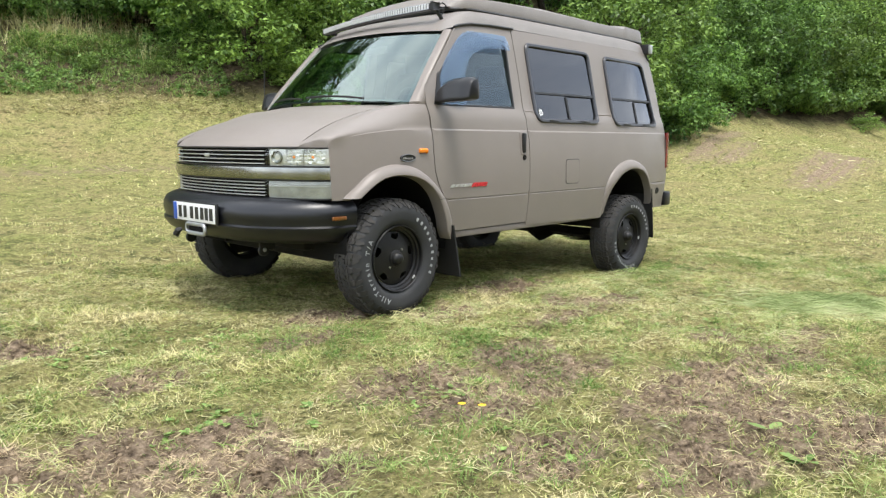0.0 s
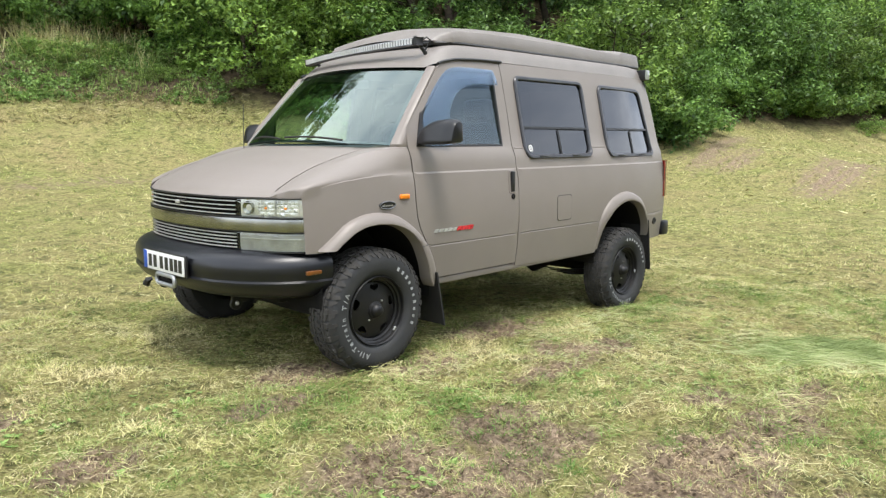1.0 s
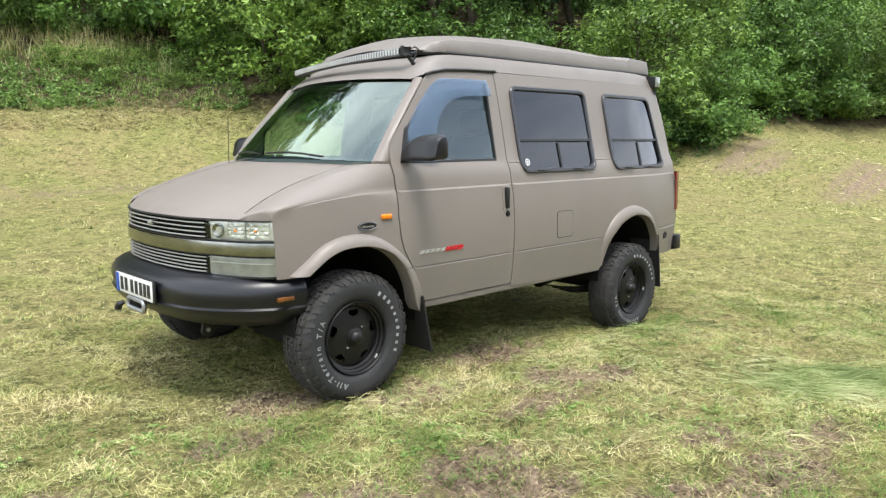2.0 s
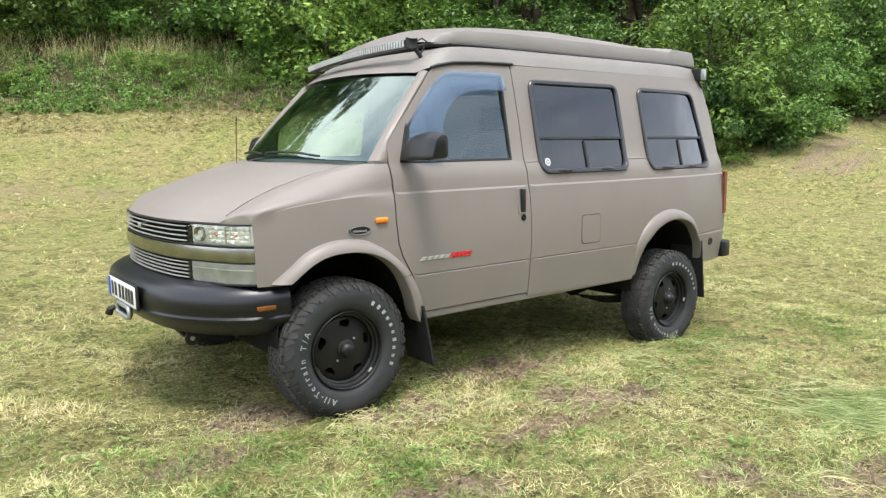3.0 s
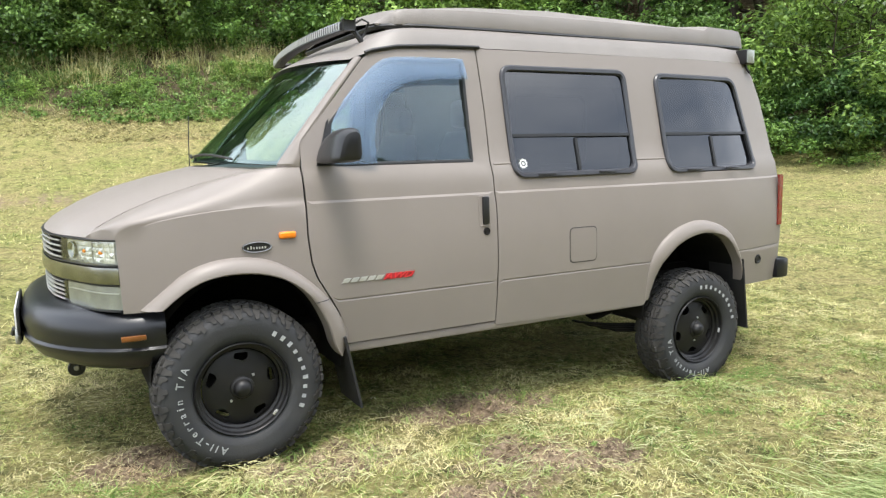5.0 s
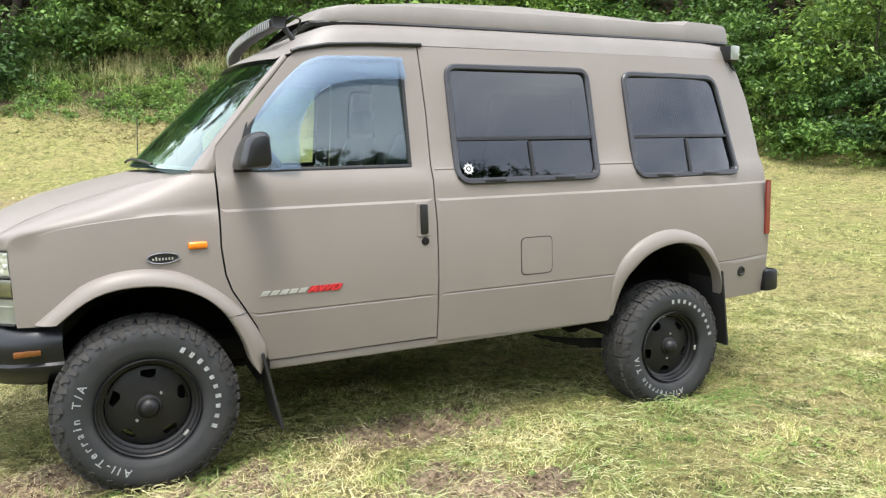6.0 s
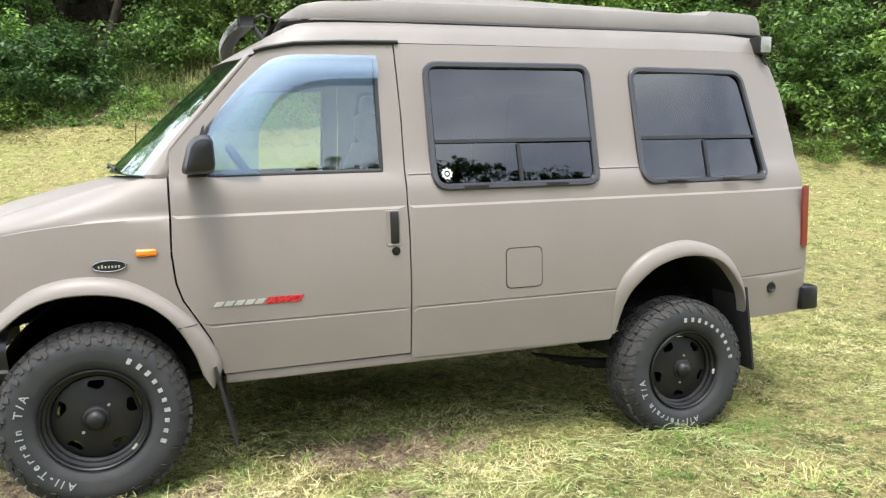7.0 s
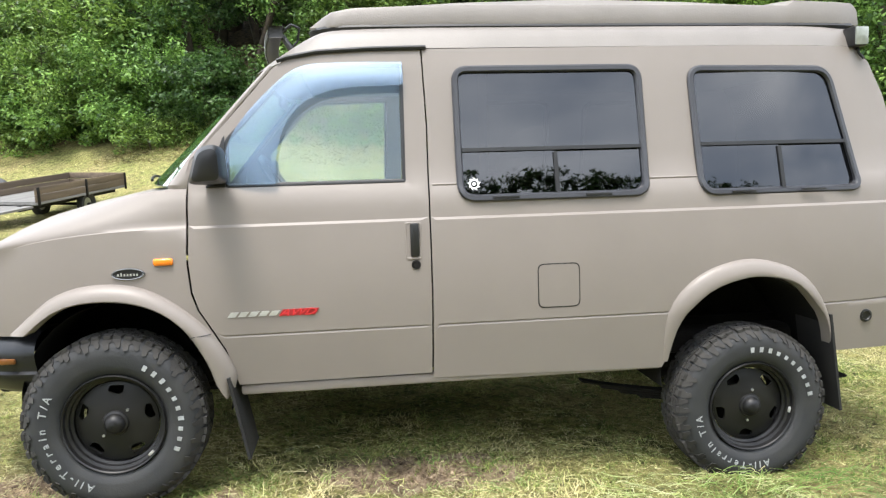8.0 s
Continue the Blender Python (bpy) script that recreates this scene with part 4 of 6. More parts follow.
    bpart("fog_lamp_glass", strip_fix(nose_strip(0.545, 0.900, 0.784, 0.882, 0.004, 16, 0.03, None, s)), LAMP_GLASS, van)


# front bumper: section swept round the nose
def bumper_bm():
    plan = [(-0.855, 0.0), (-0.852, 0.2), (-0.838, 0.36), (-0.80, 0.52), (-0.745, 0.64), (-0.67, 0.75), (-0.585, 0.84), (-0.49, 0.905), (-0.40, 0.938), (-0.30, 0.95)]
    plan = [(x, -u) for x, u in reversed(plan[1:])] + plan
    prof = ((0.21, 0.783), (0.13, 0.781), (0.085, 0.776), (0.048, 0.764), (0.022, 0.744), (0.006, 0.716), (0.0, 0.685), (0.005, 0.655), (0.012, 0.634), (0.013, 0.622), (0.001, 0.612), (0.002, 0.600), (0.018, 0.578), (0.040, 0.545), (0.09, 0.515), (0.16, 0.505))
    rows = []
    k = len(plan)
    for i, (x, u) in enumerate(plan):
        a, b = Vector(plan[max(i - 1, 0)]), Vector(plan[min(i + 1, k - 1)])
        d = (b - a).normalized()
        nin = Vector((d.y, -d.x))
        if nin.x < 0 and abs(u) < 0.8:
            nin = -nin
        if nin.dot(Vector((0.2, 0)) - Vector((x, u))) < 0:
            nin = -nin
        rows.append([(x + nin.x * o, YC + u + nin.y * o, z) for o, z in prof])
    bm = grid(rows)
    bmesh.ops.recalc_face_normals(bm, faces=bm.faces)
    return bm


bpart("front_bumper", bumper_bm(), BUMPER, van, "satin black front bumper")
both("side_reflector", lambda: box((-0.474, 0.012, 0.658), (-0.378, 0.035, 0.679), 0.003), AMBER_DARK, van, "amber reflector in the bumper")
bpart("plate_holder", box((-0.866, (YC - 0.045) - 0.275, 0.608), (-0.853, (YC - 0.045) + 0.275, 0.742), 0.004), BLACK, van)
plate = bpart("number_plate", box((-0.874, (YC - 0.045) - 0.26, 0.618), (-0.867, (YC - 0.045) + 0.26, 0.732), 0.003), PLATE, van, "white plate with a blue strip and dark marks")
bpart("plate_strip", box((-0.877, (YC - 0.045) + 0.215, 0.620), (-0.8745, (YC - 0.045) + 0.258, 0.730), 0.001), BLUE, plate)
for i, y in enumerate((0.17, 0.105, 0.02, -0.045, -0.11, -0.165, -0.22)):
    bpart("plate_bar", box((-0.8765, (YC - 0.045) + y - 0.020, 0.637), (-0.8745, (YC - 0.045) + y + 0.020, 0.712)), INK, plate)


def fairlead_bm():
    loop = rounded([(-0.115, 0.545), (-0.115, 0.602), (0.115, 0.602), (0.115, 0.545)], 0.026, 5)
    pts = [(-0.872, YC - 0.065 + y, z) for y, z in loop]
    return tube(pts + [pts[0]], 0.013, 8)


bpart("winch_fairlead", fairlead_bm(), GALV, van, "galvanised winch fairlead below the plate")
# no opening is cut; a near-black block paints the shade inside the fairlead
bpart("winch_opening_dark", box((-0.866, YC - 0.17, 0.552), (-0.853, YC + 0.04, 0.596)), DARK, van)
bpart("winch_hook", tube([(-0.872, YC + 0.12, 0.56), (-0.895, YC + 0.13, 0.55), (-0.90, YC + 0.145, 0.528), (-0.885, YC + 0.155, 0.515)], [0.012, 0.020, 0.022, 0.012], 8), BLACK, van, "black winch hook")



def hook_bm():
    bm = revolve([(0.0, 0.0), (0.034, 0.0), (0.038, 0.005), (0.038, 0.015), (0.034, 0.020), (0.0, 0.020)], 20)
    bm.transform(pose(-0.640, 0.49, 0.456))
    box((-0.670, 0.492, 0.456), (-0.56, 0.508, 0.53), 0.004, bm=bm)
    return bm


def hook_bolt_bm():
    bm = revolve([(0.0, -0.008), (0.010, -0.008), (0.013, -0.003), (0.013, 0.004)], 10)
    bm.transform(pose(-0.640, 0.49, 0.458))
    return bm


both("recovery_hook", hook_bm, BLACK, van, "black recovery hook under the bumper")
both("hook_bolt", hook_bolt_bm, GALV, van)

# lamps, badges and handles on the flank
both("side_marker", lambda: box((0.197, flank(0.2, 1.06) - 0.016, 1.040), (0.277, flank(0.2, 1.06) + 0.004, 1.071), 0.010, 3), AMBER, van, "orange side indicator lamp")


def oval_bm(cx, cz, a, b, out, t):
    rows = []
    for r, o in ((1.0, 0.0), (1.0, out), (0.86, out), (0.80, out - t), (0.0, out - t)):
        rows.append([(cx + a * r * math.cos(q), flank(cx, cz) - o, cz + b * r * math.sin(q)) for q in np.linspace(0, 2 * math.pi, 28, endpoint=False)])
    bm = grid(rows, closed=True)
    bmesh.ops.recalc_face_normals(bm, faces=bm.faces)
    return bm


badge = bpart("wing_badge", oval_bm(0.097, 1.012, 0.065, 0.024, 0.008, 0.003), BLACK, van, "dark oval badge with a pale script")
bar_bm = bmesh.new()
for i in range(7):
    x = 0.055 + i * 0.0125
    box((x, flank(x, 1.01) - 0.0075, 1.004), (x + 0.006, flank(x, 1.01) - 0.0045, 1.013 + (0.005 if i == 1 else 0)), bm=bar_bm)
bpart("badge_script", bar_bm, SILVER, badge)
bpart("badge_rim", tube([(0.097 + 0.062 * math.cos(q), flank(0.097, 1.012) - 0.008, 1.012 + 0.022 * math.sin(q)) for q in np.linspace(0, 2 * math.pi, 33)], 0.0018, 5), BAR_LENS, badge)


def slant_bars(x0, x1, z0, z1, n_bars, lean=0.018, out=0.006):
    """A wordmark as plain slanted blocks."""
    bm = bmesh.new()
    w = (x1 - x0) / n_bars
    for i in range(n_bars):
        a, b = x0 + i * w + 0.004, x0 + (i + 1) * w - 0.006
        pts = []
        for o in (-0.002, out):
            pts.append([(a, flank(a, z0) - o, z0), (b, flank(b, z0) - o, z0), (b + lean, flank(b, z1) - o, z1), (a + lean, flank(a, z1) - o, z1)])
        va, vb = [bm.verts.new(p) for p in pts[0]], [bm.verts.new(p) for p in pts[1]]
        bm.faces.new(vb)
        for k in range(4):
            bm.faces.new((va[k], va[(k + 1) % 4], vb[(k + 1) % 4], vb[k]))
    bmesh.ops.recalc_face_normals(bm, faces=bm.faces)
    return bm


bpart("door_wordmark", slant_bars(0.478, 0.690, 0.810, 0.830, 5, 0.016, 0.004), SILVER, van, "silver slanted marks on the door")


def badge_text_bm():
    """Red slanted letters, filled out as one bold badge."""
    bm = text_mesh("AWD", 0.052, 0.003)
    x0, x1 = min(v.co.x for v in bm.verts), max(v.co.x for v in bm.verts)
    z0, z1 = min(v.co.y for v in bm.verts), max(v.co.y for v in bm.verts)
    for v in bm.verts:
        t = (v.co.y - z0) / (z1 - z0)
        x = 0.694 + (v.co.x - x0) / (x1 - x0) * 0.148 + 0.020 * t
        z = 0.806 + 0.029 * t
        v.co = Vector((x, flank(x, z) - 0.003 - v.co.z, z))
    bmesh.ops.recalc_face_normals(bm, faces=bm.faces)
    return bm


drive_badge = bpart("drive_badge", slant_bars(0.690, 0.852, 0.806, 0.834, 1, 0.018, 0.002), RED_PLATE, van, "red slanted drive badge")
bpart("badge_lettering", badge_text_bm(), RED_BADGE, drive_badge)
bpart("fuel_door", panel(rounded([(1.822, 0.785), (1.822, 0.972), (2.004, 0.972), (2.004, 0.785)], 0.03, 5), [], shifted(flank, -0.003), 0.07, 0.004), PAINT, van)
bpart("fuel_door_gap", frame_ring(rounded([(1.817, 0.780), (1.817, 0.977), (2.009, 0.977), (2.009, 0.780)], 0.03, 5), 0.005, flank, 0.001, 0.004, 0.001), BLACK, van)
HAND = rounded([(1.240, 1.020), (1.240, 1.182), (1.312, 1.182), (1.312, 1.020)], 0.014, 4)
both("handle_surround", lambda: frame_ring(HAND, 0.010, flank, 0.004, 0.006, 0.003), PAINT, van)
both("handle_recess", lambda: panel(HAND, [], shifted(flank, -0.0015), 0.05, 0.0), PAINT, van)
both("door_handle", lambda: box((1.262, flank(1.28, 1.1) - 0.016, 1.032), (1.300, flank(1.28, 1.1) + 0.004, 1.176), 0.007), BLACK, van, "black paddle door handle")
def lock_bm():
    bm = revolve([(0.0, -0.006), (0.011, -0.006), (0.013, -0.002), (0.016, -0.006), (0.019, -0.004), (0.021, 0.004)], 16)
    bm.transform(pose(1.284, flank(1.28, 0.997), 0.997))
    return bm
both("door_lock", lock_bm, CHASSIS, van)
def cap_bm():
    bm = revolve([(0.0, -0.004), (0.018, -0.005), (0.022, -0.010), (0.030, -0.008), (0.033, 0.004)], 20)
    bm.transform(pose(3.43, flank(3.43, 0.652), 0.652))
    return bm
bpart("hatch_cap", cap_bm(), BLACK, van, "round dark rubber plug")
# belt moulding line between the windows
for a, b in ((1.372, 1.478), (2.362, 2.588)):
    bpart("belt_line", tube([(x, flank(x, 1.338) + 0.001, 1.338) for x in np.linspace(a, b, 4)], 0.006, 6), PAINT, van)


# mirrors
def mirror_bm():
    rows = []
    sec = rounded([(-0.084, -0.066), (-0.040, 0.066), (0.052, 0.080), (0.060, -0.060)], [0.03, 0.05, 0.04, 0.03], 5)
    for y, s, dx, dz in ((0.068, 0.50, -0.026, -0.030), (0.045, 0.74, -0.012, -0.020), (0.005, 0.90, -0.004, -0.010), (-0.05, 0.98, 0.0, -0.002), (-0.13, 1.0, 0.0, 0.0), (-0.19, 0.97, 0.002, 0.0), (-0.215, 0.80, 0.006, -0.003), (-0.222, 0.5, 0.006, -0.005)):
        rows.append([(0.470 + dx + a * s * 0.94, y - 0.01, 1.440 + dz + b * s * 1.10) for a, b in sec])
    return grid(rows, closed=True, caps=True)


both("wing_mirror", mirror_bm, MIRROR_SHELL, van, "black plastic wing mirror")
both("mirror_foot", lambda: panel([(0.412, 1.356), (0.492, 1.356), (0.492, 1.574), (0.482, 1.560)], [], shifted(flank, -0.006), 0.06, 0.006), BLACK, van)
both("mirror_arm", lambda: box((0.43, -0.02, 1.370), (0.50, 0.09, 1.405), 0.012), BLACK, van)

# visor over the door window
def visor_bm():
    top = [(0.495, 1.36), (0.495, 1.50), (0.56, 1.635), (0.70, 1.785), (0.82, 1.868), (1.0, 1.884), (1.264, 1.884)]
    low = [(0.705, 1.36), (0.712, 1.49), (0.745, 1.60), (0.825, 1.700), (0.94, 1.755), (1.08, 1.773), (1.264, 1.775)]
    fine = []
    for (x0, z0), (x1, z1) in zip(spread(top, 30), spread(low, 30)):
        row = []
        for t in np.linspace(0, 1, 9):
            x, z = x0 + (x1 - x0) * t, z0 + (z1 - z0) * t
            row.append((x, flank(x, z) - 0.004 - 0.028 * math.sin(t * 1.75), z))
        fine.append(row)
    return grid(fine)


bpart("wind_deflector", visor_bm(), VISOR, van, "translucent smoked wind deflector over the door window")

# light bar on the brow, curved with the roof
def bar_line(u, dx=0.0, dz=0.0):
    return (0.640 + 0.066 * (u / 0.62) ** 2 - 0.004 * u + dx, YC + u + 0.02, 2.018 - 0.045 * u + dz)


lb_rows = []
sect = rounded([(-0.030, -0.022), (-0.026, 0.025), (0.026, 0.025), (0.034, -0.017)], 0.008, 3)
for u in np.linspace(-0.62, 0.62, 31):
    lb_rows.append([bar_line(u, a, b) for a, b in sect])
light_bar = bpart("light_bar", grid(lb_rows, closed=True, caps=True), BLACK, van, "long curved black light bar over the windshield")
bpart("lens_strip", grid([[bar_line(u, -0.034 + 0.05 * max(z, 0), z) for z in (-0.020, 0.0, 0.022)] for u in np.linspace(-0.60, 0.60, 31)]), BAR_LENS, light_bar, "clear lens strip with small reflectors")
for i in range(52):
    u = -0.590 + 1.18 * i / 51
    bpart("reflector_cell", box(bar_line(u - 0.0085, -0.037, -0.016), bar_line(u + 0.0085, -0.034, 0.018)), SILVER, light_bar)
for s in (-1, 1):
    bpart("light_bar_bracket", tube([bar_line(0.60 * s, 0.03, -0.01), (0.765, YC + 0.60 * s, 1.985), (0.785, YC + 0.60 * s, 1.955)], 0.014, 8), BLACK, light_bar)
    bpart("end_cap", box(bar_line(0.612 * s, -0.030, -0.024), bar_line(0.630 * s, 0.030, 0.027), 0.006), BLACK, light_bar)
bpart("light_cable", tube([bar_line(-0.615, 0.03, 0.01), bar_line(-0.625, 0.07, 0.035), bar_line(-0.625, 0.105, 0.02), bar_line(-0.60, 0.10, -0.03), (0.78, YC - 0.58, 1.985)], 0.006, 6), BLACK, light_bar)

# work lamp on the rear roof corner
work_lamp = bpart("work_lamp", box((3.460, 0.218, 1.940), (3.530, 0.310, 2.035), 0.008), BLACK, van, "square work lamp with a pale lens on the rear corner")
bpart("lamp_lens", box((3.463, 0.210, 1.946), (3.528, 0.219, 2.030), 0.002), WORK_LENS, work_lamp)
bpart("lamp_lens", box((3.530, 0.225, 1.950), (3.536, 0.325, 2.027), 0.002), WORK_LENS, work_lamp)
bpart("lamp_bracket", tube([(3.515, 0.27, 1.945), (3.515, 0.262, 1.915), (3.535, 0.25, 1.885)], 0.008, 6), BLACK, work_lamp)

# wipers
for a, b, c in ((-0.02, -0.46, 0.035), (0.52, 0.02, 0.035)):
    pts = []
    for t in np.linspace(0, 1, 8):
        f = -(a + (b - a) * t) / 0.80
        pts.append(shield_point(0.012 + c * math.sin(t * 2.6) * 0.9, -f) + Vector((-0.018, 0, 0.012)))
    bpart("wiper", tube(pts, 0.007, 6), BLACK, van, "black wiper arm and blade")

bpart("aerial", tube([(0.10, 1.60, 1.33), (0.105, 1.605, 1.50), (0.115, 1.61, 1.66)], 0.003, 5), BLACK, van)

# ---- cabin ----
bpart("cabin_floor", box((0.55, 0.47, 0.55), (3.66, 1.45, 0.60)), DARK, van)
bpart("dashboard", grid([[(x, y, z) for y in np.linspace(0.16, 1.76, 9)] for x, z in ((0.20, 1.345), (0.40, 1.362), (0.52, 1.33), (0.56, 1.22), (0.50, 1.05), (0.42, 0.75))]), CABIN, van)
bpart("bulkhead", box((1.62, 0.28, 0.6), (1.66, 1.64, 1.88)), CABIN, van)
bpart("headlining", box((0.80, 0.27, 1.895), (3.5, 1.65, 1.915)), CABIN, van)


def seat_bm(y):
    bm = box((0.92, y - 0.25, 0.86), (1.40, y + 0.25, 1.02), 0.05, 3)
    rows = []
    for z, x, w, d in ((0.96, 1.33, 0.24, 0.08), (1.15, 1.37, 0.25, 0.075), (1.40, 1.43, 0.23, 0.065), (1.52, 1.46, 0.17, 0.05)):
        rows.append([(x - d, y - w * 0.8, z), (x - d * 0.6, y - w, z), (x + d, y - w * 0.9, z), (x + d, y + w * 0.9, z), (x - d * 0.6, y + w, z), (x - d, y + w * 0.8, z)])
    grid(rows, bm, closed=True, caps=True)
    box((1.42, y - 0.13, 1.54), (1.52, y + 0.13, 1.70), 0.035, 3, bm)
    return bm


bpart("front_seat", seat_bm(0.50), SEAT, van)
bpart("front_seat", seat_bm(1.42), SEAT, van)
wheel_pts = []
for q in np.linspace(0, 2 * math.pi, 25):
    wheel_pts.append((0.70 - 0.10 * math.sin(q), 0.50 + 0.19 * math.cos(q), 1.33 + 0.155 * math.sin(q)))
bpart("steering_wheel", tube(wheel_pts, 0.016, 8), BLACK, van)
bpart("steering_column", tube([(0.52, 0.50, 1.22), (0.70, 0.50, 1.33)], [0.04, 0.055], 10), BLACK, van)
bpart("rear_view_mirror", box((0.66, YC - 0.13, 1.76), (0.69, YC + 0.13, 1.82), 0.015), BLACK, van)

# ---- underbody ----
bpart("chassis", box((-0.45, 0.35, 0.44), (3.6, 1.57, 0.56), 0.03), CHASSIS, van)
bpart("gearbox", tube([(0.2, 0.9, 0.42), (0.9, 0.9, 0.40), (1.5, 0.92, 0.40)], [0.16, 0.15, 0.09], 10), CHASSIS, van)
bpart("fuel_tank", box((1.5, 0.36, 0.405), (2.3, 0.80, 0.50), 0.03), CHASSIS, van)
bpart("exhaust", tube([(1.0, 1.2, 0.40), (2.0, 1.22, 0.38), (2.5, 1.2, 0.42), (3.3, 1.25, 0.40)], [0.04, 0.10, 0.05, 0.03], 10), CHASSIS, van)
bpart("crossmember", box((-0.30, 0.30, 0.36), (0.12, 1.62, 0.46), 0.03), CHASSIS, van)
part("front_axle", tube([(0.0, 0.15, 0.385), (0.0, YC, 0.40), (0.0, 2 * YC - 0.15, 0.385)], [0.045, 0.09, 0.045], 10), CHASSIS, van)
part("rear_axle", tube([(2.824, 0.15, 0.385), (2.824, 0.8, 0.385), (2.824, YC, 0.385), (2.824, 1.12, 0.385), (2.824, 2 * YC - 0.15, 0.385)], [0.045, 0.05, 0.13, 0.05, 0.045], 12), CHASSIS, van)
for y in (0.30, 2 * YC - 0.30):
    bm = bmesh.new()
    for i in range(4):
        grid([[(x, y + dy, 0.33 + 0.07 * ((x - 2.8) / 0.7) ** 2 + 0.012 * i + dz) for dy, dz in ((-0.032, 0), (0.032, 0), (0.032, 0.009), (-0.032, 0.009))] for x in np.linspace(2.1 + 0.1 * (3 - i), 3.5 - 0.1 * (3 - i), 12)], bm, closed=True, caps=True)
    part("leaf_spring", bm, CHASSIS, van)


# ---- wheels ----
R = 0.380


SIDEWALL = ((0.205, 0.2237, 0.2471, 0.2583, 0.2938, 0.3219, 0.3424, 0.3611, 0.3714), (0.012, -0.006, -0.022, -0.024, -0.030, -0.027, -0.016, 0.008, 0.034))


def tyre_bm():
    near = list(zip(*SIDEWALL))
    return revolve(near + [(0.3747, 0.09), (0.3714, 0.150), (0.3611, 0.176), (0.3219, 0.208), (0.2751, 0.210), (0.205, 0.178)], 72)


def tread_bm():
    """Interlocking blocks over the crown, and plates that run down the shoulder."""
    bm = bmesh.new()

    def block(pts, r0, r1):
        lo, hi = [], []
        for a, y in pts:
            drop = 0.012 * max(0, abs(y - 0.09) / 0.10 - 0.55) ** 1.2
            lo.append(bm.verts.new((r0 * math.sin(a), y, r0 * math.cos(a))))
            rr = r1 - drop
            hi.append(bm.verts.new((rr * math.sin(a), y, rr * math.cos(a))))
        k = len(pts)
        bm.faces.new(hi)
        for i in range(k):
            bm.faces.new((lo[i], lo[(i + 1) % k], hi[(i + 1) % k], hi[i]))

    def plate(a, w, shape, far):
        """A shoulder plate: corners as share of the pitch, and radius."""
        out = []
        for lift in (0.0075, -0.006):
            ring = []
            for p, r in shape:
                y = interp(r, *SIDEWALL) - lift
                t = a + w * p
                ring.append(bm.verts.new((r * math.sin(t), 0.18 - y if far else y, r * math.cos(t))))
            out.append(ring)
        top, low = out
        k = len(shape)
        bm.faces.new(top)
        for i in range(k):
            bm.faces.new((low[i], low[(i + 1) % k], top[(i + 1) % k], top[i]))
    n_blocks = 54
    w = 2 * math.pi / n_blocks
    for i in range(n_blocks):
        a = w * (i + 0.10 * math.sin(i * 2.4))
        for side in (-1, 1):
            off = 0 if side < 0 else 0.5 * w
            far_y = 0.104 if i % 2 else 0.096
            block([(a + off + w * p, 0.09 + side * q * 0.80) for p, q in ((0.03, 0.074), (0.50, 0.080), (0.93, 0.070), (0.86, far_y - 0.012), (0.76, far_y + 0.004), (0.10, far_y + 0.004), (0.03, far_y - 0.02))], 0.363, R)
            block([(a + off + w * p, 0.09 + side * q * 0.80) for p, q in ((0.0, 0.038), (0.45, 0.048), (0.9, 0.034), (1.0, 0.050), (0.72, 0.068), (0.2938, 0.064), (-0.02, 0.068))], 0.363, R)
        block([(a + w * p, 0.09 + q * 0.80) for p, q in ((0.05, -0.030), (0.55, -0.034), (0.62, -0.004), (0.98, 0.0), (0.92, 0.030), (0.42, 0.034), (0.3499, 0.006), (0.0, 0.0))], 0.363, R)
        for far in (False, True):
            if i % 2:
                plate(a, w, ((0.10, 0.3750), (0.86, 0.3745), (0.93, 0.3574), (0.72, 0.3481), (0.80, 0.3300), (0.36, 0.3230), (0.22, 0.3400), (0.02, 0.3518)), far)
            else:
                plate(a, w, ((0.12, 0.3750), (0.85, 0.3745), (0.82, 0.3555), (1.02, 0.3440), (0.90, 0.3340), (0.54, 0.3390), (0.44, 0.3490), (0.08, 0.3560)), far)
    bmesh.ops.recalc_face_normals(bm, faces=bm.faces)
    return bm


def on_sidewall(bm, centre_a, r):
    """Lays flat letters on the tyre wall, tops outward, at an angle clockwise from the top."""
    for v in bm.verts:
        a = centre_a + v.co.x / r
        rr = r + v.co.y
        v.co = Vector((rr * math.sin(a), -0.0275 - v.co.z * 1.0 - 0.003, rr * math.cos(a)))
    bmesh.ops.recalc_face_normals(bm, faces=bm.faces)
    return bm


def letter_parts(parent):
    """The maker's name as plain blocks, the readable words letter by letter."""
    for i in range(10):
        tall = 0.028 if i < 3 or i in (6, 9) else 0.022
        b = box((-0.0085, -0.012, 0), (0.0085, -0.012 + tall * 0.85, 0.002))
        part("letter_block", on_sidewall(b, radians(29 + i * 9.2), 0.280), WHITE_LETTER, parent, "", 35, False)
    at = 195.0
    for c, w in zip("All-Terrain", (9.5, 4.8, 4.8, 6.0, 8.0, 8.0, 6.6, 6.6, 8.0, 5.4, 7.6)):
        part("letter", on_sidewall(text_mesh(c, 0.046, 0.001), radians(at + w / 2), 0.278), WHITE_LETTER, parent, "", 35, False)
        at += w
    for i, c in enumerate("T/A"):
        part("letter", on_sidewall(text_mesh(c, 0.046, 0.001), radians(281 + i * 7), 0.278), WHITE_LETTER, parent, "", 35, False)


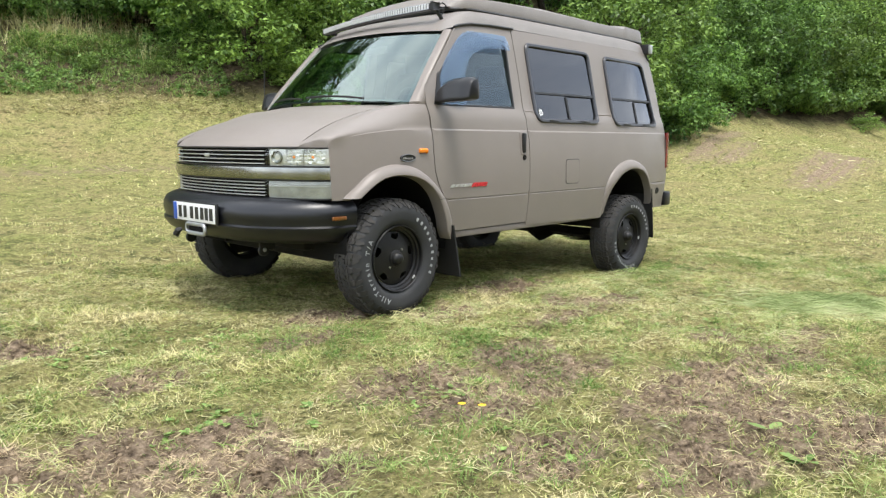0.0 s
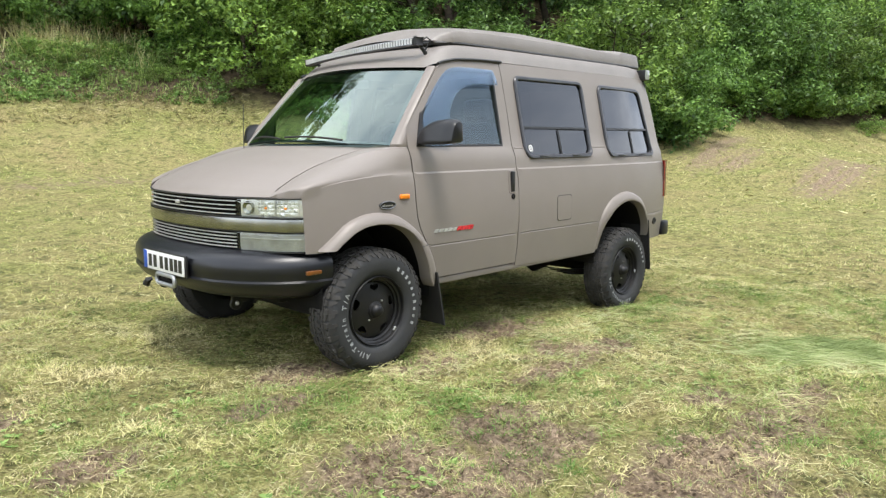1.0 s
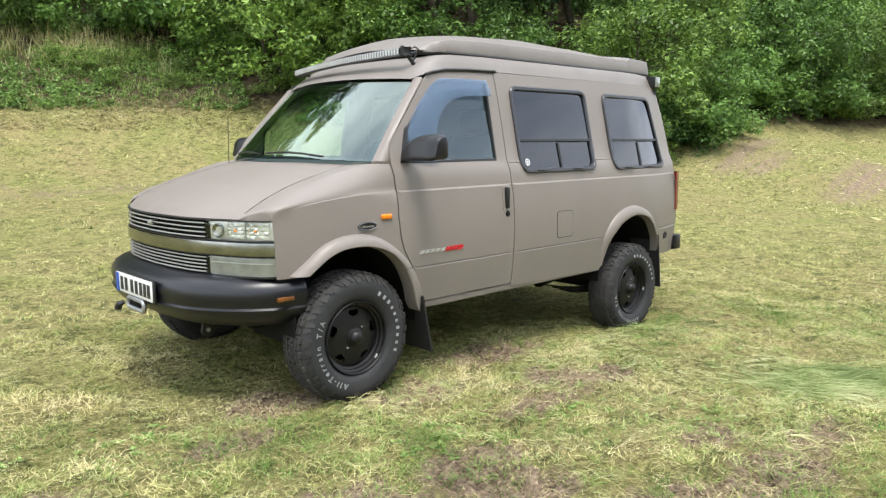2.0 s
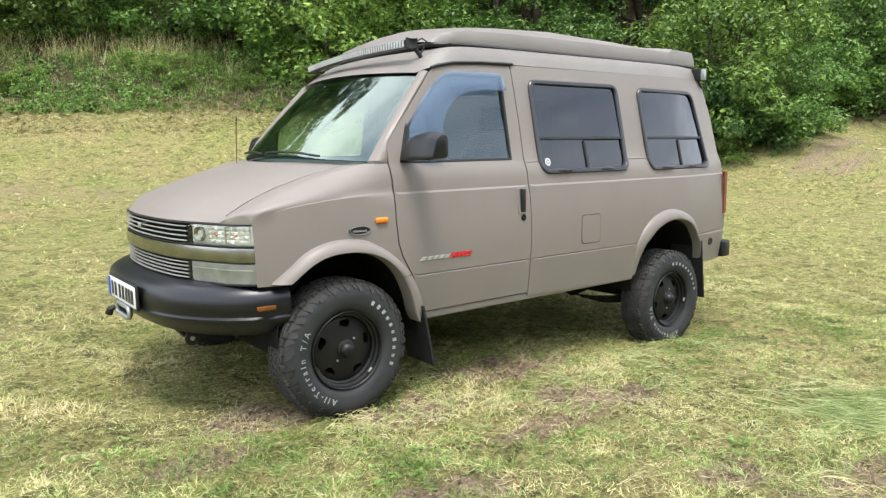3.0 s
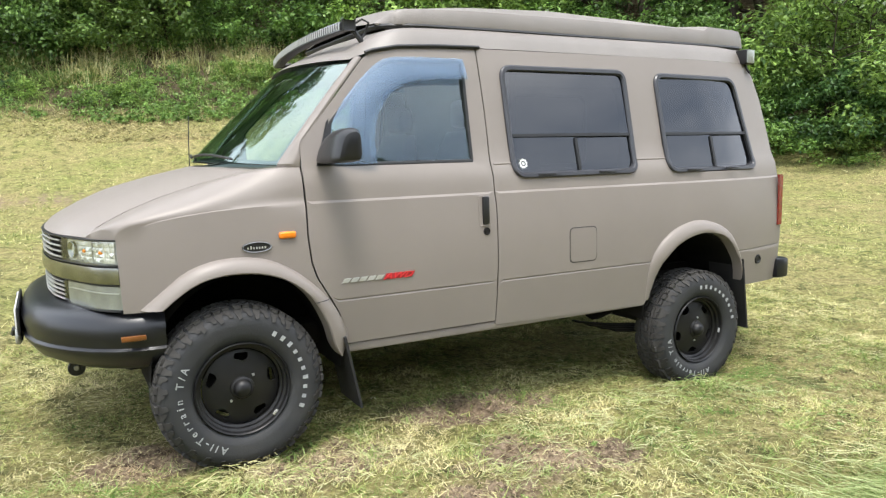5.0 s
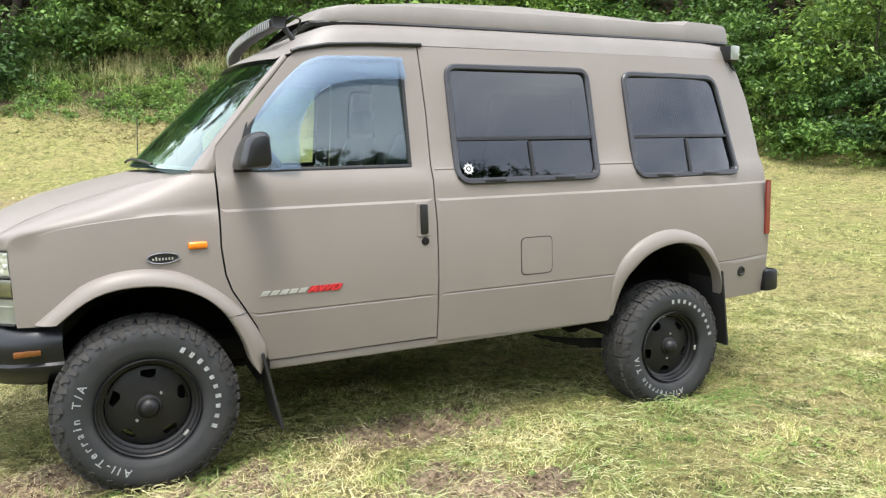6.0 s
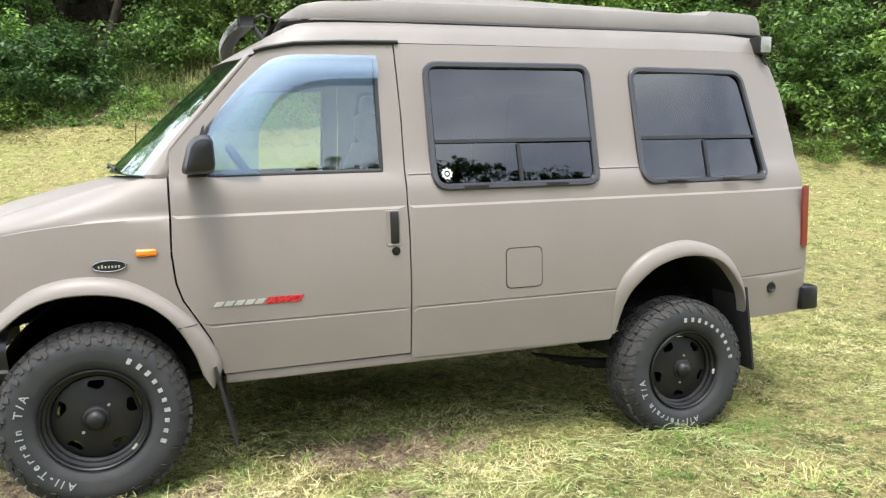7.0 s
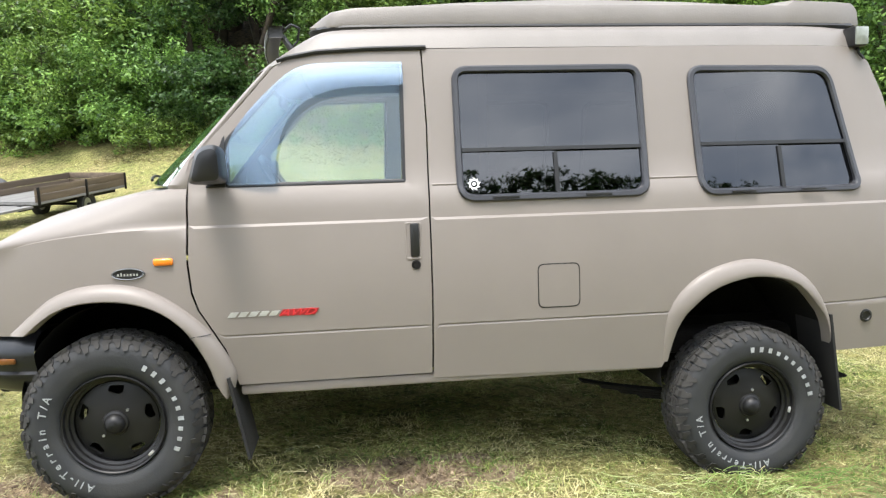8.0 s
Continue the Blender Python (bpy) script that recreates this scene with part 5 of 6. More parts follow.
def disc_bm():
    """The wheel's face: a dished disc with five openings."""
    out = [(0.172 * math.cos(q), 0.172 * math.sin(q)) for q in np.linspace(0, 2 * math.pi, 48, endpoint=False)]
    holes = []
    for i in range(5):
        a = radians(72 * i + 20)
        raw = [(0.118, -0.012), (0.128, -0.034), (0.156, -0.040), (0.158, 0.022), (0.136, 0.030)]
        loop = rounded([(r * math.cos(a) - w * math.sin(a), r * math.sin(a) + w * math.cos(a)) for r, w in raw], 0.009, 3)
        holes.append(loop)

    def dish(x, z):
        r = math.hypot(x, z)
        return interp(r, (0, 0.07, 0.085, 0.10, 0.14, 0.172), (0.018, 0.020, 0.022, 0.028, 0.034, 0.046))
    bm = panel(out, holes, dish, 0.03, 0.010)
    return bm


barrel = revolve([(0.214, -0.006), (0.209, -0.013), (0.204, -0.008), (0.201, 0.012), (0.190, 0.018), (0.188, 0.034), (0.178, 0.040), (0.174, 0.060), (0.172, 0.10), (0.172, 0.15), (0.205, 0.185)], 48)
hub_ob = part("wheel", barrel, RIM, van, "black wheel with white-lettered mud tyre")
part("tyre", tyre_bm(), TYRE, hub_ob)
part("tread", tread_bm(), TREAD, hub_ob, "chunky worn tread blocks")
part("rim", disc_bm(), RIM, hub_ob)
part("hub_cap", revolve([(0.0, -0.030), (0.018, -0.028), (0.032, -0.020), (0.041, -0.006), (0.044, 0.006), (0.052, 0.010), (0.056, 0.022)], 24), RIM, hub_ob)
part("brake_disc", revolve([(0.0, 0.11), (0.15, 0.11), (0.155, 0.13), (0.0, 0.14)], 24), CHASSIS, hub_ob)
letter_parts(hub_ob)
for i in range(2):
    a = radians(180 * i + 42)
    part("wheel_nut", tube([(0.074 * math.sin(a), 0.024, 0.074 * math.cos(a)), (0.074 * math.sin(a), 0.014, 0.074 * math.cos(a))], 0.0065, 6), GALV, hub_ob)
weight = box((-0.014, -0.004, -0.006), (0.014, 0.004, 0.006), 0.002)
weight.transform(pose(0, 0, 0, 0, 132, 0) @ pose(0, 0.004, 0.196))
part("balance_weight", weight, SILVER, hub_ob)
SIZE = Matrix.Scale(0.988, 4)
hub_ob.matrix_basis = pose(0, -0.012, HUB + 0.002) @ SIZE
for x, far, turn in ((2.824, False, -35), (0.0, True, 60), (2.824, True, 130)):
    m = pose(x, 2 * YC + 0.012, HUB + 0.002, 0, turn, 180) if far else pose(x, -0.012, HUB + 0.002, 0, turn, 0)
    copy_thing(hub_ob, m @ SIZE)


# ---- wood on the bank ----
def leaf_cloud(clumps, per, size, seed, droop=0.35):
    """Leaves as small bent blades round the clump centres."""
    rg = np.random.default_rng(seed)
    k = len(clumps) * per
    c = np.repeat(np.array([p for p, r in clumps]), per, axis=0)
    rad = np.repeat(np.array([r for p, r in clumps]), per)[:, None]
    d = rg.normal(size=(k, 3))
    d /= np.linalg.norm(d, axis=1)[:, None]
    pos = c + d * rad * (0.45 + 0.55 * rg.random((k, 1)) ** 0.6) * np.array([1, 1, 0.72])
    nrm = d * 0.7 + np.array([0, 0, 0.8]) + rg.normal(size=(k, 3)) * 0.45
    nrm /= np.linalg.norm(nrm, axis=1)[:, None]
    axis = rg.normal(size=(k, 3)) + d * 0.8 - np.array([0, 0, droop])
    axis -= nrm * np.sum(axis * nrm, axis=1)[:, None]
    axis /= np.linalg.norm(axis, axis=1)[:, None]
    side = np.cross(nrm, axis)
    ln = size * (0.6 + 0.8 * rg.random((k, 1)))
    a = pos + side * ln * 0.31 - axis * ln * 0.5 - nrm * ln * 0.05
    t = pos + axis * ln * 0.55 - nrm * ln * 0.10
    e = pos - side * ln * 0.31 - axis * ln * rg.uniform(0.1, 0.5, (k, 1)) - nrm * ln * 0.05
    return np.stack([a, t, e], axis=1).reshape(-1, 3)


def mesh_from_quads(name, verts, mat, corners=4):
    k = len(verts) // corners
    me = bpy.data.meshes.new(name)
    me.vertices.add(len(verts))
    me.vertices.foreach_set("co", np.ascontiguousarray(verts, dtype=np.float32).ravel())
    me.loops.add(len(verts))
    me.loops.foreach_set("vertex_index", np.arange(len(verts), dtype=np.int32))
    me.polygons.add(k)
    me.polygons.foreach_set("loop_start", np.arange(0, len(verts), corners, dtype=np.int32))
    me.update(calc_edges=True)
    me.materials.append(mat)
    return me


def make_tree(name, seed, height, width, bushy, mat, label, category, leaves=60, size=0.13, n_stems=0):
    """A tapered trunk with limbs, and leaf clumps round the twig ends."""
    rg = random.Random(seed)
    root = new(name)
    bm = bmesh.new()
    clumps = []
    stems = n_stems or (4 if bushy else 1)
    for s in range(stems):
        base = Vector((rg.uniform(-0.3, 0.3) * (stems > 1), rg.uniform(-0.3, 0.3) * (stems > 1), -0.3))
        lean = Vector((rg.uniform(-0.25, 0.25), rg.uniform(-0.25, 0.25), 1)) * (height * (0.9 if stems == 1 else rg.uniform(0.6, 0.9)))
        pts = [base + lean * t + Vector((rg.uniform(-1, 1), rg.uniform(-1, 1), 0)) * 0.10 * height * t * (1 - t) for t in np.linspace(0, 1, 7)]
        r0 = 0.018 * height if stems == 1 else 0.010 * height
        tube(pts, [r0 * (1 - 0.85 * t) for t in np.linspace(0, 1, 7)], 7, bm)
        for i in range(13 if stems == 1 else 6):
            t = rg.uniform(0.12 if bushy else 0.16, 0.97)
            p = base.lerp(base + lean, t)
            a = rg.uniform(0, 2 * math.pi)
            reach = width * 0.5 * (1.1 - 0.6 * abs(t - 0.45)) * rg.uniform(0.55, 1.0)
            tip = p + Vector((math.cos(a) * reach, math.sin(a) * reach, height * rg.uniform(-0.02, 0.14)))
            mid = p.lerp(tip, 0.5) + Vector((0, 0, 0.04 * height))
            tube([p, mid, tip], [r0 * 0.4, r0 * 0.25, r0 * 0.08], 5, bm)
            for k in range(4):
                q = p.lerp(tip, rg.uniform(0.35, 1.08)) + Vector((rg.gauss(0, 1), rg.gauss(0, 1), rg.gauss(0, 0.8))) * width * 0.085
                clumps.append((tuple(q), width * rg.uniform(0.07, 0.14)))
        clumps.append((tuple(pts[-1]), width * 0.12))
        for i in range(7 if bushy else 0):
            a, r = rg.uniform(0, 2 * math.pi), width * rg.uniform(0.25, 0.48)
            clumps.append(((base.x + r * math.cos(a), base.y + r * math.sin(a), height * rg.uniform(0.03, 0.22)), width * rg.uniform(0.07, 0.12)))
    part("trunk", bm, BARK, root, "", 60)
    crown = new("crown", mesh_from_quads("crown", leaf_cloud(clumps, leaves, size, seed), mat, 3))
    crown.parent = root
    tagged(root, label, category, "trees of the wood edge")
    return root


KINDS = [
    make_tree("bush", 11, 3.6, 4.2, True, LEAF_A, "fresh green leafy bush at the edge of the wood", "bush", 105, 0.124),
    make_tree("bush", 12, 4.6, 4.8, True, LEAF_C, "yellowish green hazel bush on the bank", "bush", 105, 0.127),
    make_tree("bush", 13, 3.0, 3.8, True, LEAF_B, "dark green shrub at the foot of the wood", "bush", 115, 0.115),
    make_tree("tree", 14, 10.5, 6.8, False, LEAF_A, "tall leafy tree with a slender trunk", "tree", 230, 0.138),
    make_tree("tree", 15, 12.5, 7.2, False, LEAF_B, "tall dark leafy tree behind the bushes", "tree", 180, 0.160),
    make_tree("shrub", 16, 2.6, 4.4, True, LEAF_C, "low sprawling scrub on the bank", "shrub", 52, 0.14, 2),
    make_tree("tree", 17, 12.0, 7.5, False, LEAF_B, "far leafy tree higher on the hillside", "tree", 90, 0.28),
]
rg = random.Random(5)
spots = []
for i in range(26):
    q = -24 + i * 2.4 + rg.uniform(-0.8, 0.8)       # along the wood's edge
    near = 20.4 - 2.3 * math.exp(-((q - 14) / 4.5) ** 2) + 4.3 * math.exp(-((q + 6) / 7.0) ** 6) + 1.0 * smooth01((-q - 10) / 4)   # nearer past the van's tail, set back over a bare bank
    spots.append((near + rg.uniform(-0.4, 1.1), q, rg.choice((2, 0, 2, 2) if q < -10 else (0, 0, 1, 2) if q < 7 else (1, 0, 0, 1)), rg.uniform(0.8, 1.3)))
    spots.append((near + 3.2 + rg.uniform(-0.9, 0.9), q + rg.uniform(-1, 1), rg.choice((4, 2, 4, 3) if q < -9 else (3, 0, 3, 4) if q < 3 else (0, 1, 0, 3)), rg.uniform(1.0, 1.3)))
    spots.append((near + 6.4 + rg.uniform(-1.2, 1.2), q + 1.2, rg.choice((4, 4, 3) if q < 8 else (3, 3, 4)), rg.uniform(0.9, 1.2)))
    spots.append((31.0 + rg.uniform(-1.5, 1.5), q * 1.15, 3 if -6 < q < 2 else 6, rg.uniform(1.55, 1.9)))
    if i % 2:
        spots.append((37.0 + rg.uniform(-1.5, 1.5), q * 1.3 + 1, 6, rg.uniform(2.0, 2.5)))
spots = [(0.4 * s + 0.916 * q, 0.916 * s - 0.4 * q, k, sc) for s, q, k, sc in spots]
# a low full bush before the mound
spots += [(21.6, 9.2, 0, 1.0), (20.4, 10.4, 2, 1.05)]
# full bushes that close the edge beyond the farm trailer
spots += [(-12.6, 27.3, 0, 1.15), (-11.0, 26.4, 1, 1.05), (-9.2, 25.6, 0, 1.2), (-7.4, 25.0, 0, 1.1), (-14.2, 28.2, 1, 1.3),
          (-13.4, 29.8, 0, 1.5), (-11.2, 28.8, 0, 1.6), (-8.8, 27.9, 1, 1.5), (-15.5, 30.5, 3, 1.0), (-12.0, 31.2, 3, 1.0), (-6.5, 27.4, 0, 1.5)]
spots = [(x + 0.4, y + 0.9, k, sc) if x < -6 else (x, y, k, sc) for x, y, k, sc in spots]
used = set()
for x, y, k, sc in spots:
    m = pose(x, y, rise(x, y) - 0.05, 0, 0, rg.uniform(0, 360))
    if k not in used:
        KINDS[k].matrix_basis = m
        used.add(k)
    else:
        c = copy_thing(KINDS[k], m)
        c.scale = (sc, sc, sc * rg.uniform(0.9, 1.1))
# low scrub along the foot of the bank
KINDS[5].matrix_basis = pose(15.8, 13.8, rise(15.8, 13.8) - 0.05)
for i in range(24):
    q = -26 + i * 2.5 + rg.uniform(-1.2, 1.2)
    s0 = 19.4 - 2.3 * math.exp(-((q - 14) / 4.5) ** 2) + rg.uniform(-0.6, 1.6)
    if -13 < q < 0:
        continue
    x, y = 0.4 * s0 + 0.916 * q, 0.916 * s0 - 0.4 * q
    c = copy_thing(KINDS[5], pose(x, y, rise(x, y) - 0.05, 0, 0, rg.uniform(0, 360)))
    sc = rg.uniform(0.25, 0.6)
    c.scale = (sc * 1.3, sc * 1.3, sc)
# low green growth on the open stretch of the bank
for i in range(16):
    q = rg.uniform(-13, 0.5)
    s0 = rg.uniform(20.6, 23.2)
    x, y = 0.4 * s0 + 0.916 * q, 0.916 * s0 - 0.4 * q
    c = copy_thing(KINDS[5], pose(x, y, rise(x, y) - 0.05, 0, 0, rg.uniform(0, 360)))
    sc = rg.uniform(0.2, 0.42)
    c.scale = (sc * 1.2, sc * 1.2, sc)
# a far tree row across the valley
row_tree = make_tree("tree", 19, 12.5, 7.5, True, LEAF_B, "leafy tree of the row across the meadow", "tree", 60, 0.27)
row_tree.matrix_basis = pose(-9.5, -27.5, rise(-9.5, -27.5) - 0.1)
for i in range(34):
    x = -5.5 + (i // 2) * 4.0 + (i % 2) * 2.0 + rg.uniform(-0.8, 0.8)
    y = -27 - 2.6 * (i % 2) + rg.uniform(-0.8, 0.8)
    if i >= 26:                                     # the row stands closest behind the meadow's middle
        x, y = 3.8 + (i - 26) * 1.35, -27.6 + rg.uniform(-0.5, 0.5)
    c = copy_thing(row_tree, pose(x, y, rise(x, y) - 0.1, 0, 0, rg.uniform(0, 360)))
    c.scale = (1.35, 1.35, interp(x, (1, 4, 13, 20, 30), (0.80, 1.12, 1.14, 1.10, 0.84)) + rg.uniform(-0.06, 0.06))


# the dense wood on the rise behind that row
rgf = np.random.default_rng(61)


def far_wood(k, low, size):
    """Leaf clumps between a share of the crest's height and the crest."""
    x = rgf.uniform(-45, 95, k)
    crest = np.interp(x, (-20, 1.7, 6.7, 16, 25, 34, 50, 80), (17.0, 18.5, 24.6, 24.7, 23.2, 22.4, 19.0, 17.0))
    crest += 1.6 * (ragged(x, x * 0, 0.16, 62) - 0.5) + 0.9 * (ragged(x, x * 0, 0.55, 63) - 0.5)
    z = crest * (low + (1 - low) * rgf.random(k))
    y = -45 - 2.0 * rgf.random(k) + 0.16 * (crest - z)
    clumps = [((a, b, c), r) for a, b, c, r in zip(x, y, z, rgf.uniform(0.3, 0.7, k))]
    return leaf_cloud(clumps, 16, size, 64)


crowns = np.concatenate([far_wood(6500, 0.72, 0.26), far_wood(2600, -0.08, 0.62)])
tagged(new("far_wood", mesh_from_quads("far_wood", crowns, LEAF_B, 3)), "dense dark wood on the rise across the meadow", "wood", kind="stuff")


# ---- grass, hay and weeds ----
def grass_material(name, stops, patch=1.8, each=0.72):
    m = bpy.data.materials.new(name)
    m.use_nodes = True
    n, l = m.node_tree.nodes, m.node_tree.links
    n.clear()
    out = n.new("ShaderNodeOutputMaterial")
    geo = n.new("ShaderNodeNewGeometry")
    co = n.new("ShaderNodeTexCoord")
    tex = n.new("ShaderNodeTexNoise")
    tex.inputs["Scale"].default_value, tex.inputs["Detail"].default_value = patch, 5.0
    l.new(co.outputs["Object"], tex.inputs["Vector"])
    add = n.new("ShaderNodeMath")
    add.operation = "MULTIPLY_ADD"
    add.inputs[1].default_value = each
    sub = n.new("ShaderNodeMath")
    sub.operation = "MULTIPLY_ADD"
    sub.inputs[1].default_value, sub.inputs[2].default_value = 3.8, -1.44 - 0.5 * each
    l.new(tex.outputs["Fac"], sub.inputs[0])
    l.new(geo.outputs["Random Per Island"], add.inputs[0])
    l.new(sub.outputs["Value"], add.inputs[2])
    ramp = n.new("ShaderNodeValToRGB")
    e = ramp.color_ramp.elements
    e[0].position, e[0].color = stops[0][0], (*stops[0][1], 1)
    e[1].position, e[1].color = stops[-1][0], (*stops[-1][1], 1)
    for p, c in stops[1:-1]:
        k = e.new(p)
        k.color = (*c, 1)
    l.new(add.outputs["Value"], ramp.inputs["Fac"])
    p = n.new("ShaderNodeBsdfPrincipled")
    p.inputs["Roughness"].default_value, p.inputs["Specular IOR Level"].default_value = 0.6, 0.25
    t = n.new("ShaderNodeBsdfTranslucent")
    mx = n.new("ShaderNodeMixShader")
    mx.inputs["Fac"].default_value = 0.3
    l.new(ramp.outputs["Color"], p.inputs["Base Color"])
    l.new(ramp.outputs["Color"], t.inputs["Color"])
    l.new(p.outputs["BSDF"], mx.inputs[1])
    l.new(t.outputs["BSDF"], mx.inputs[2])
    l.new(mx.outputs["Shader"], out.inputs["Surface"])
    return m


TURF = grass_material("turf_blades", ((0.0, (0.085, 0.140, 0.029)), (0.30, (0.250, 0.338, 0.086)), (0.58, (0.545, 0.555, 0.205)), (0.95, (0.80, 0.71, 0.40))))
TURF_FAR = grass_material("far_turf_blades", ((0.0, (0.075, 0.122, 0.028)), (0.30, (0.280, 0.362, 0.096)), (0.58, (0.57, 0.57, 0.215)), (0.95, (0.80, 0.72, 0.40))), 4.5, 0.75)
HAY = grass_material("dry_hay", ((0.0, (0.25, 0.215, 0.085)), (0.5, (0.54, 0.515, 0.235)), (1.0, (0.72, 0.67, 0.39))), 2.0)
FRESH = grass_material("fresh_cut_grass", ((0.0, (0.115, 0.215, 0.045)), (0.5, (0.255, 0.375, 0.095)), (1.0, (0.48, 0.55, 0.23))), 1.5)
SWATH = grass_material("cut_swath", ((0.0, (0.17, 0.225, 0.075)), (0.45, (0.36, 0.43, 0.175)), (1.0, (0.62, 0.63, 0.36))), 1.5)
ROOTS = grass_material("torn_roots", ((0.0, (0.11, 0.078, 0.05)), (0.5, (0.31, 0.23, 0.145)), (1.0, (0.60, 0.48, 0.30))), 2.0)


def blades(rg_, x, y, length, width, lift, heading=None, lay=0.004, bend=0.35):
    """Tapered bent blades: lift is the angle over the ground, in radians; two quads a blade."""
    k = len(x)
    z = height(x, y) - lay
    a = rg_.random(k) * 2 * np.pi if heading is None else heading
    d = np.stack([np.cos(a), np.sin(a)], axis=1)
    side = np.stack([-d[:, 1], d[:, 0]], axis=1)
    h1, h2 = np.sin(lift), np.sin(np.maximum(lift - bend, 0.02))
    c1, c2 = np.cos(lift), np.cos(np.maximum(lift - bend, 0.02))
    base = np.stack([x, y], axis=1)
    mid = base + d * (length * 0.5 * c1)[:, None]
    tip = mid + d * (length * 0.5 * c2)[:, None]
    zm, zt = z + length * 0.5 * h1, z + length * 0.5 * (h1 + h2)
    tilt = rg_.uniform(-1.0, 1.0, k)
    w = (width * np.cos(tilt))[:, None] * side * 0.5
    w = np.concatenate([w, (width * np.sin(tilt) * 0.5)[:, None]], axis=1)
    base, mid, tip = (np.concatenate([b, h[:, None]], axis=1) for b, h in ((base, z), (mid, zm), (tip, zt)))
    return np.stack([base - w, base + w, mid + w * 0.9, mid - w * 0.9, mid - w * 0.9, mid + w * 0.9, tip + w * 0.25, tip - w * 0.25], axis=1)


def strands(rg_, x, y, heading, curl, length, width, low, arch, segs=4):
    """Long lying stalks as narrow bent ribbons: each arches over the ground and curls sideways."""
    k = len(x)
    t = np.linspace(0, 1, segs + 1)[None]
    a = heading[:, None] + curl[:, None] * (t - 0.5)
    step = (length / segs)[:, None]
    px = x[:, None] + np.concatenate([np.zeros((k, 1)), np.cumsum(np.cos(a[:, :-1]) * step, axis=1)], axis=1)
    py = y[:, None] + np.concatenate([np.zeros((k, 1)), np.cumsum(np.sin(a[:, :-1]) * step, axis=1)], axis=1)
    pz = height(px.ravel(), py.ravel()).reshape(k, segs + 1) + low[:, None] + arch[:, None] * np.sin(np.pi * (0.12 + 0.80 * t))
    tilt = rg_.uniform(0.2, 1.3, k)[:, None] * rg_.choice((-1, 1), k)[:, None]
    w = (width * 0.5)[:, None] * (1 - 0.6 * t)
    ox, oy, oz = -np.sin(a) * w * np.cos(tilt), np.cos(a) * w * np.cos(tilt), w * np.sin(tilt)
    verts = np.stack([np.stack([px - ox, py - oy, pz - oz], axis=-1), np.stack([px + ox, py + oy, pz + oz], axis=-1)], axis=2)
    return verts.reshape(k, -1, 3)


def strand_mesh(name, v, mat):
    k, n_v = v.shape[0], v.shape[1]
    one = np.array([[2 * i, 2 * i + 1, 2 * i + 3, 2 * i + 2] for i in range(n_v // 2 - 1)])
    faces = (np.arange(k)[:, None, None] * n_v + one[None]).reshape(-1)
    me = bpy.data.meshes.new(name)
    me.vertices.add(k * n_v)
    me.vertices.foreach_set("co", v.astype(np.float32).ravel())
    me.loops.add(len(faces))
    me.loops.foreach_set("vertex_index", faces.astype(np.int32))
    me.polygons.add(len(faces) // 4)
    me.polygons.foreach_set("loop_start", np.arange(0, len(faces), 4, dtype=np.int32))
    me.update(calc_edges=True)
    me.materials.append(mat)
    return me


def blade_mesh(name, q, mat):
    """Joined blades: six corners and two faces each."""
    k = len(q)
    verts = q[:, [0, 1, 2, 3, 6, 7]].reshape(-1, 3)
    base = np.arange(k)[:, None] * 6
    faces = (base + np.array([[0, 1, 2, 3, 3, 2, 4, 5]])).reshape(-1)
    me = bpy.data.meshes.new(name)
    me.vertices.add(len(verts))
    me.vertices.foreach_set("co", verts.astype(np.float32).ravel())
    me.loops.add(len(faces))
    me.loops.foreach_set("vertex_index", faces.astype(np.int32))
    me.polygons.add(2 * k)
    me.polygons.foreach_set("loop_start", np.arange(0, len(faces), 4, dtype=np.int32))
    me.update(calc_edges=True)
    me.materials.append(mat)
    return me


def simple_blades(rg_, x, y, length, width, lift, heading=None):
    k = len(x)
    z = height(x, y) - 0.004
    a = rg_.random(k) * 2 * np.pi if heading is None else heading
    d = np.stack([np.cos(a), np.sin(a)], axis=1)
    tilt = rg_.uniform(-1.0, 1.0, k)
    side = np.stack([-d[:, 1] * np.cos(tilt), d[:, 0] * np.cos(tilt), np.sin(tilt)], axis=1) * (width * 0.5)[:, None]
    base = np.stack([x, y, z], axis=1)
    tip = base + np.concatenate([d * (length * np.cos(lift))[:, None], (length * np.sin(lift))[:, None]], axis=1)
    return np.stack([base - side, base + side, tip + side * 0.3, tip - side * 0.3], axis=1).reshape(-1, 3)


rgn = np.random.default_rng(21)


def sow(k, x0, x1, y0, y1, keep):
    x, y = rgn.uniform(x0, x1, k), rgn.uniform(y0, y1, k)
    ok = rgn.random(k) < keep(x, y)
    return x[ok], y[ok]


def turf_density(x, y):
    thin = 1 - 0.88 * np.clip(bareness(x, y) * 1.25 + 0.9 * (ragged(x, y, 6.0, 3) - 0.55), 0, 1)
    return thin * (0.45 + 0.55 * ragged(x, y, 1.6, 4))


# beside the van and in front of it
cx, cy = sow(34000, -4.2, 5.2, -2.9, 2.6, turf_density)      # tufts, then the blades of each
per = 9
x = np.repeat(cx, per) + rgn.normal(size=len(cx) * per) * 0.014
y = np.repeat(cy, per) + rgn.normal(size=len(cx) * per) * 0.014
k = len(x)
tall = np.repeat(0.5 + 1.3 * ragged(cx, cy, 3.1, 9) ** 2 * (0.5 + rgn.random(len(cx))), per)
q = simple_blades(rgn, x, y, (0.016 + 0.036 * rgn.random(k)) * tall, 0.0028 + 0.0032 * rgn.random(k), rgn.uniform(0.02, 0.95, k))
near_turf = new("meadow_turf", mesh_from_quads("meadow_turf", q, TURF))
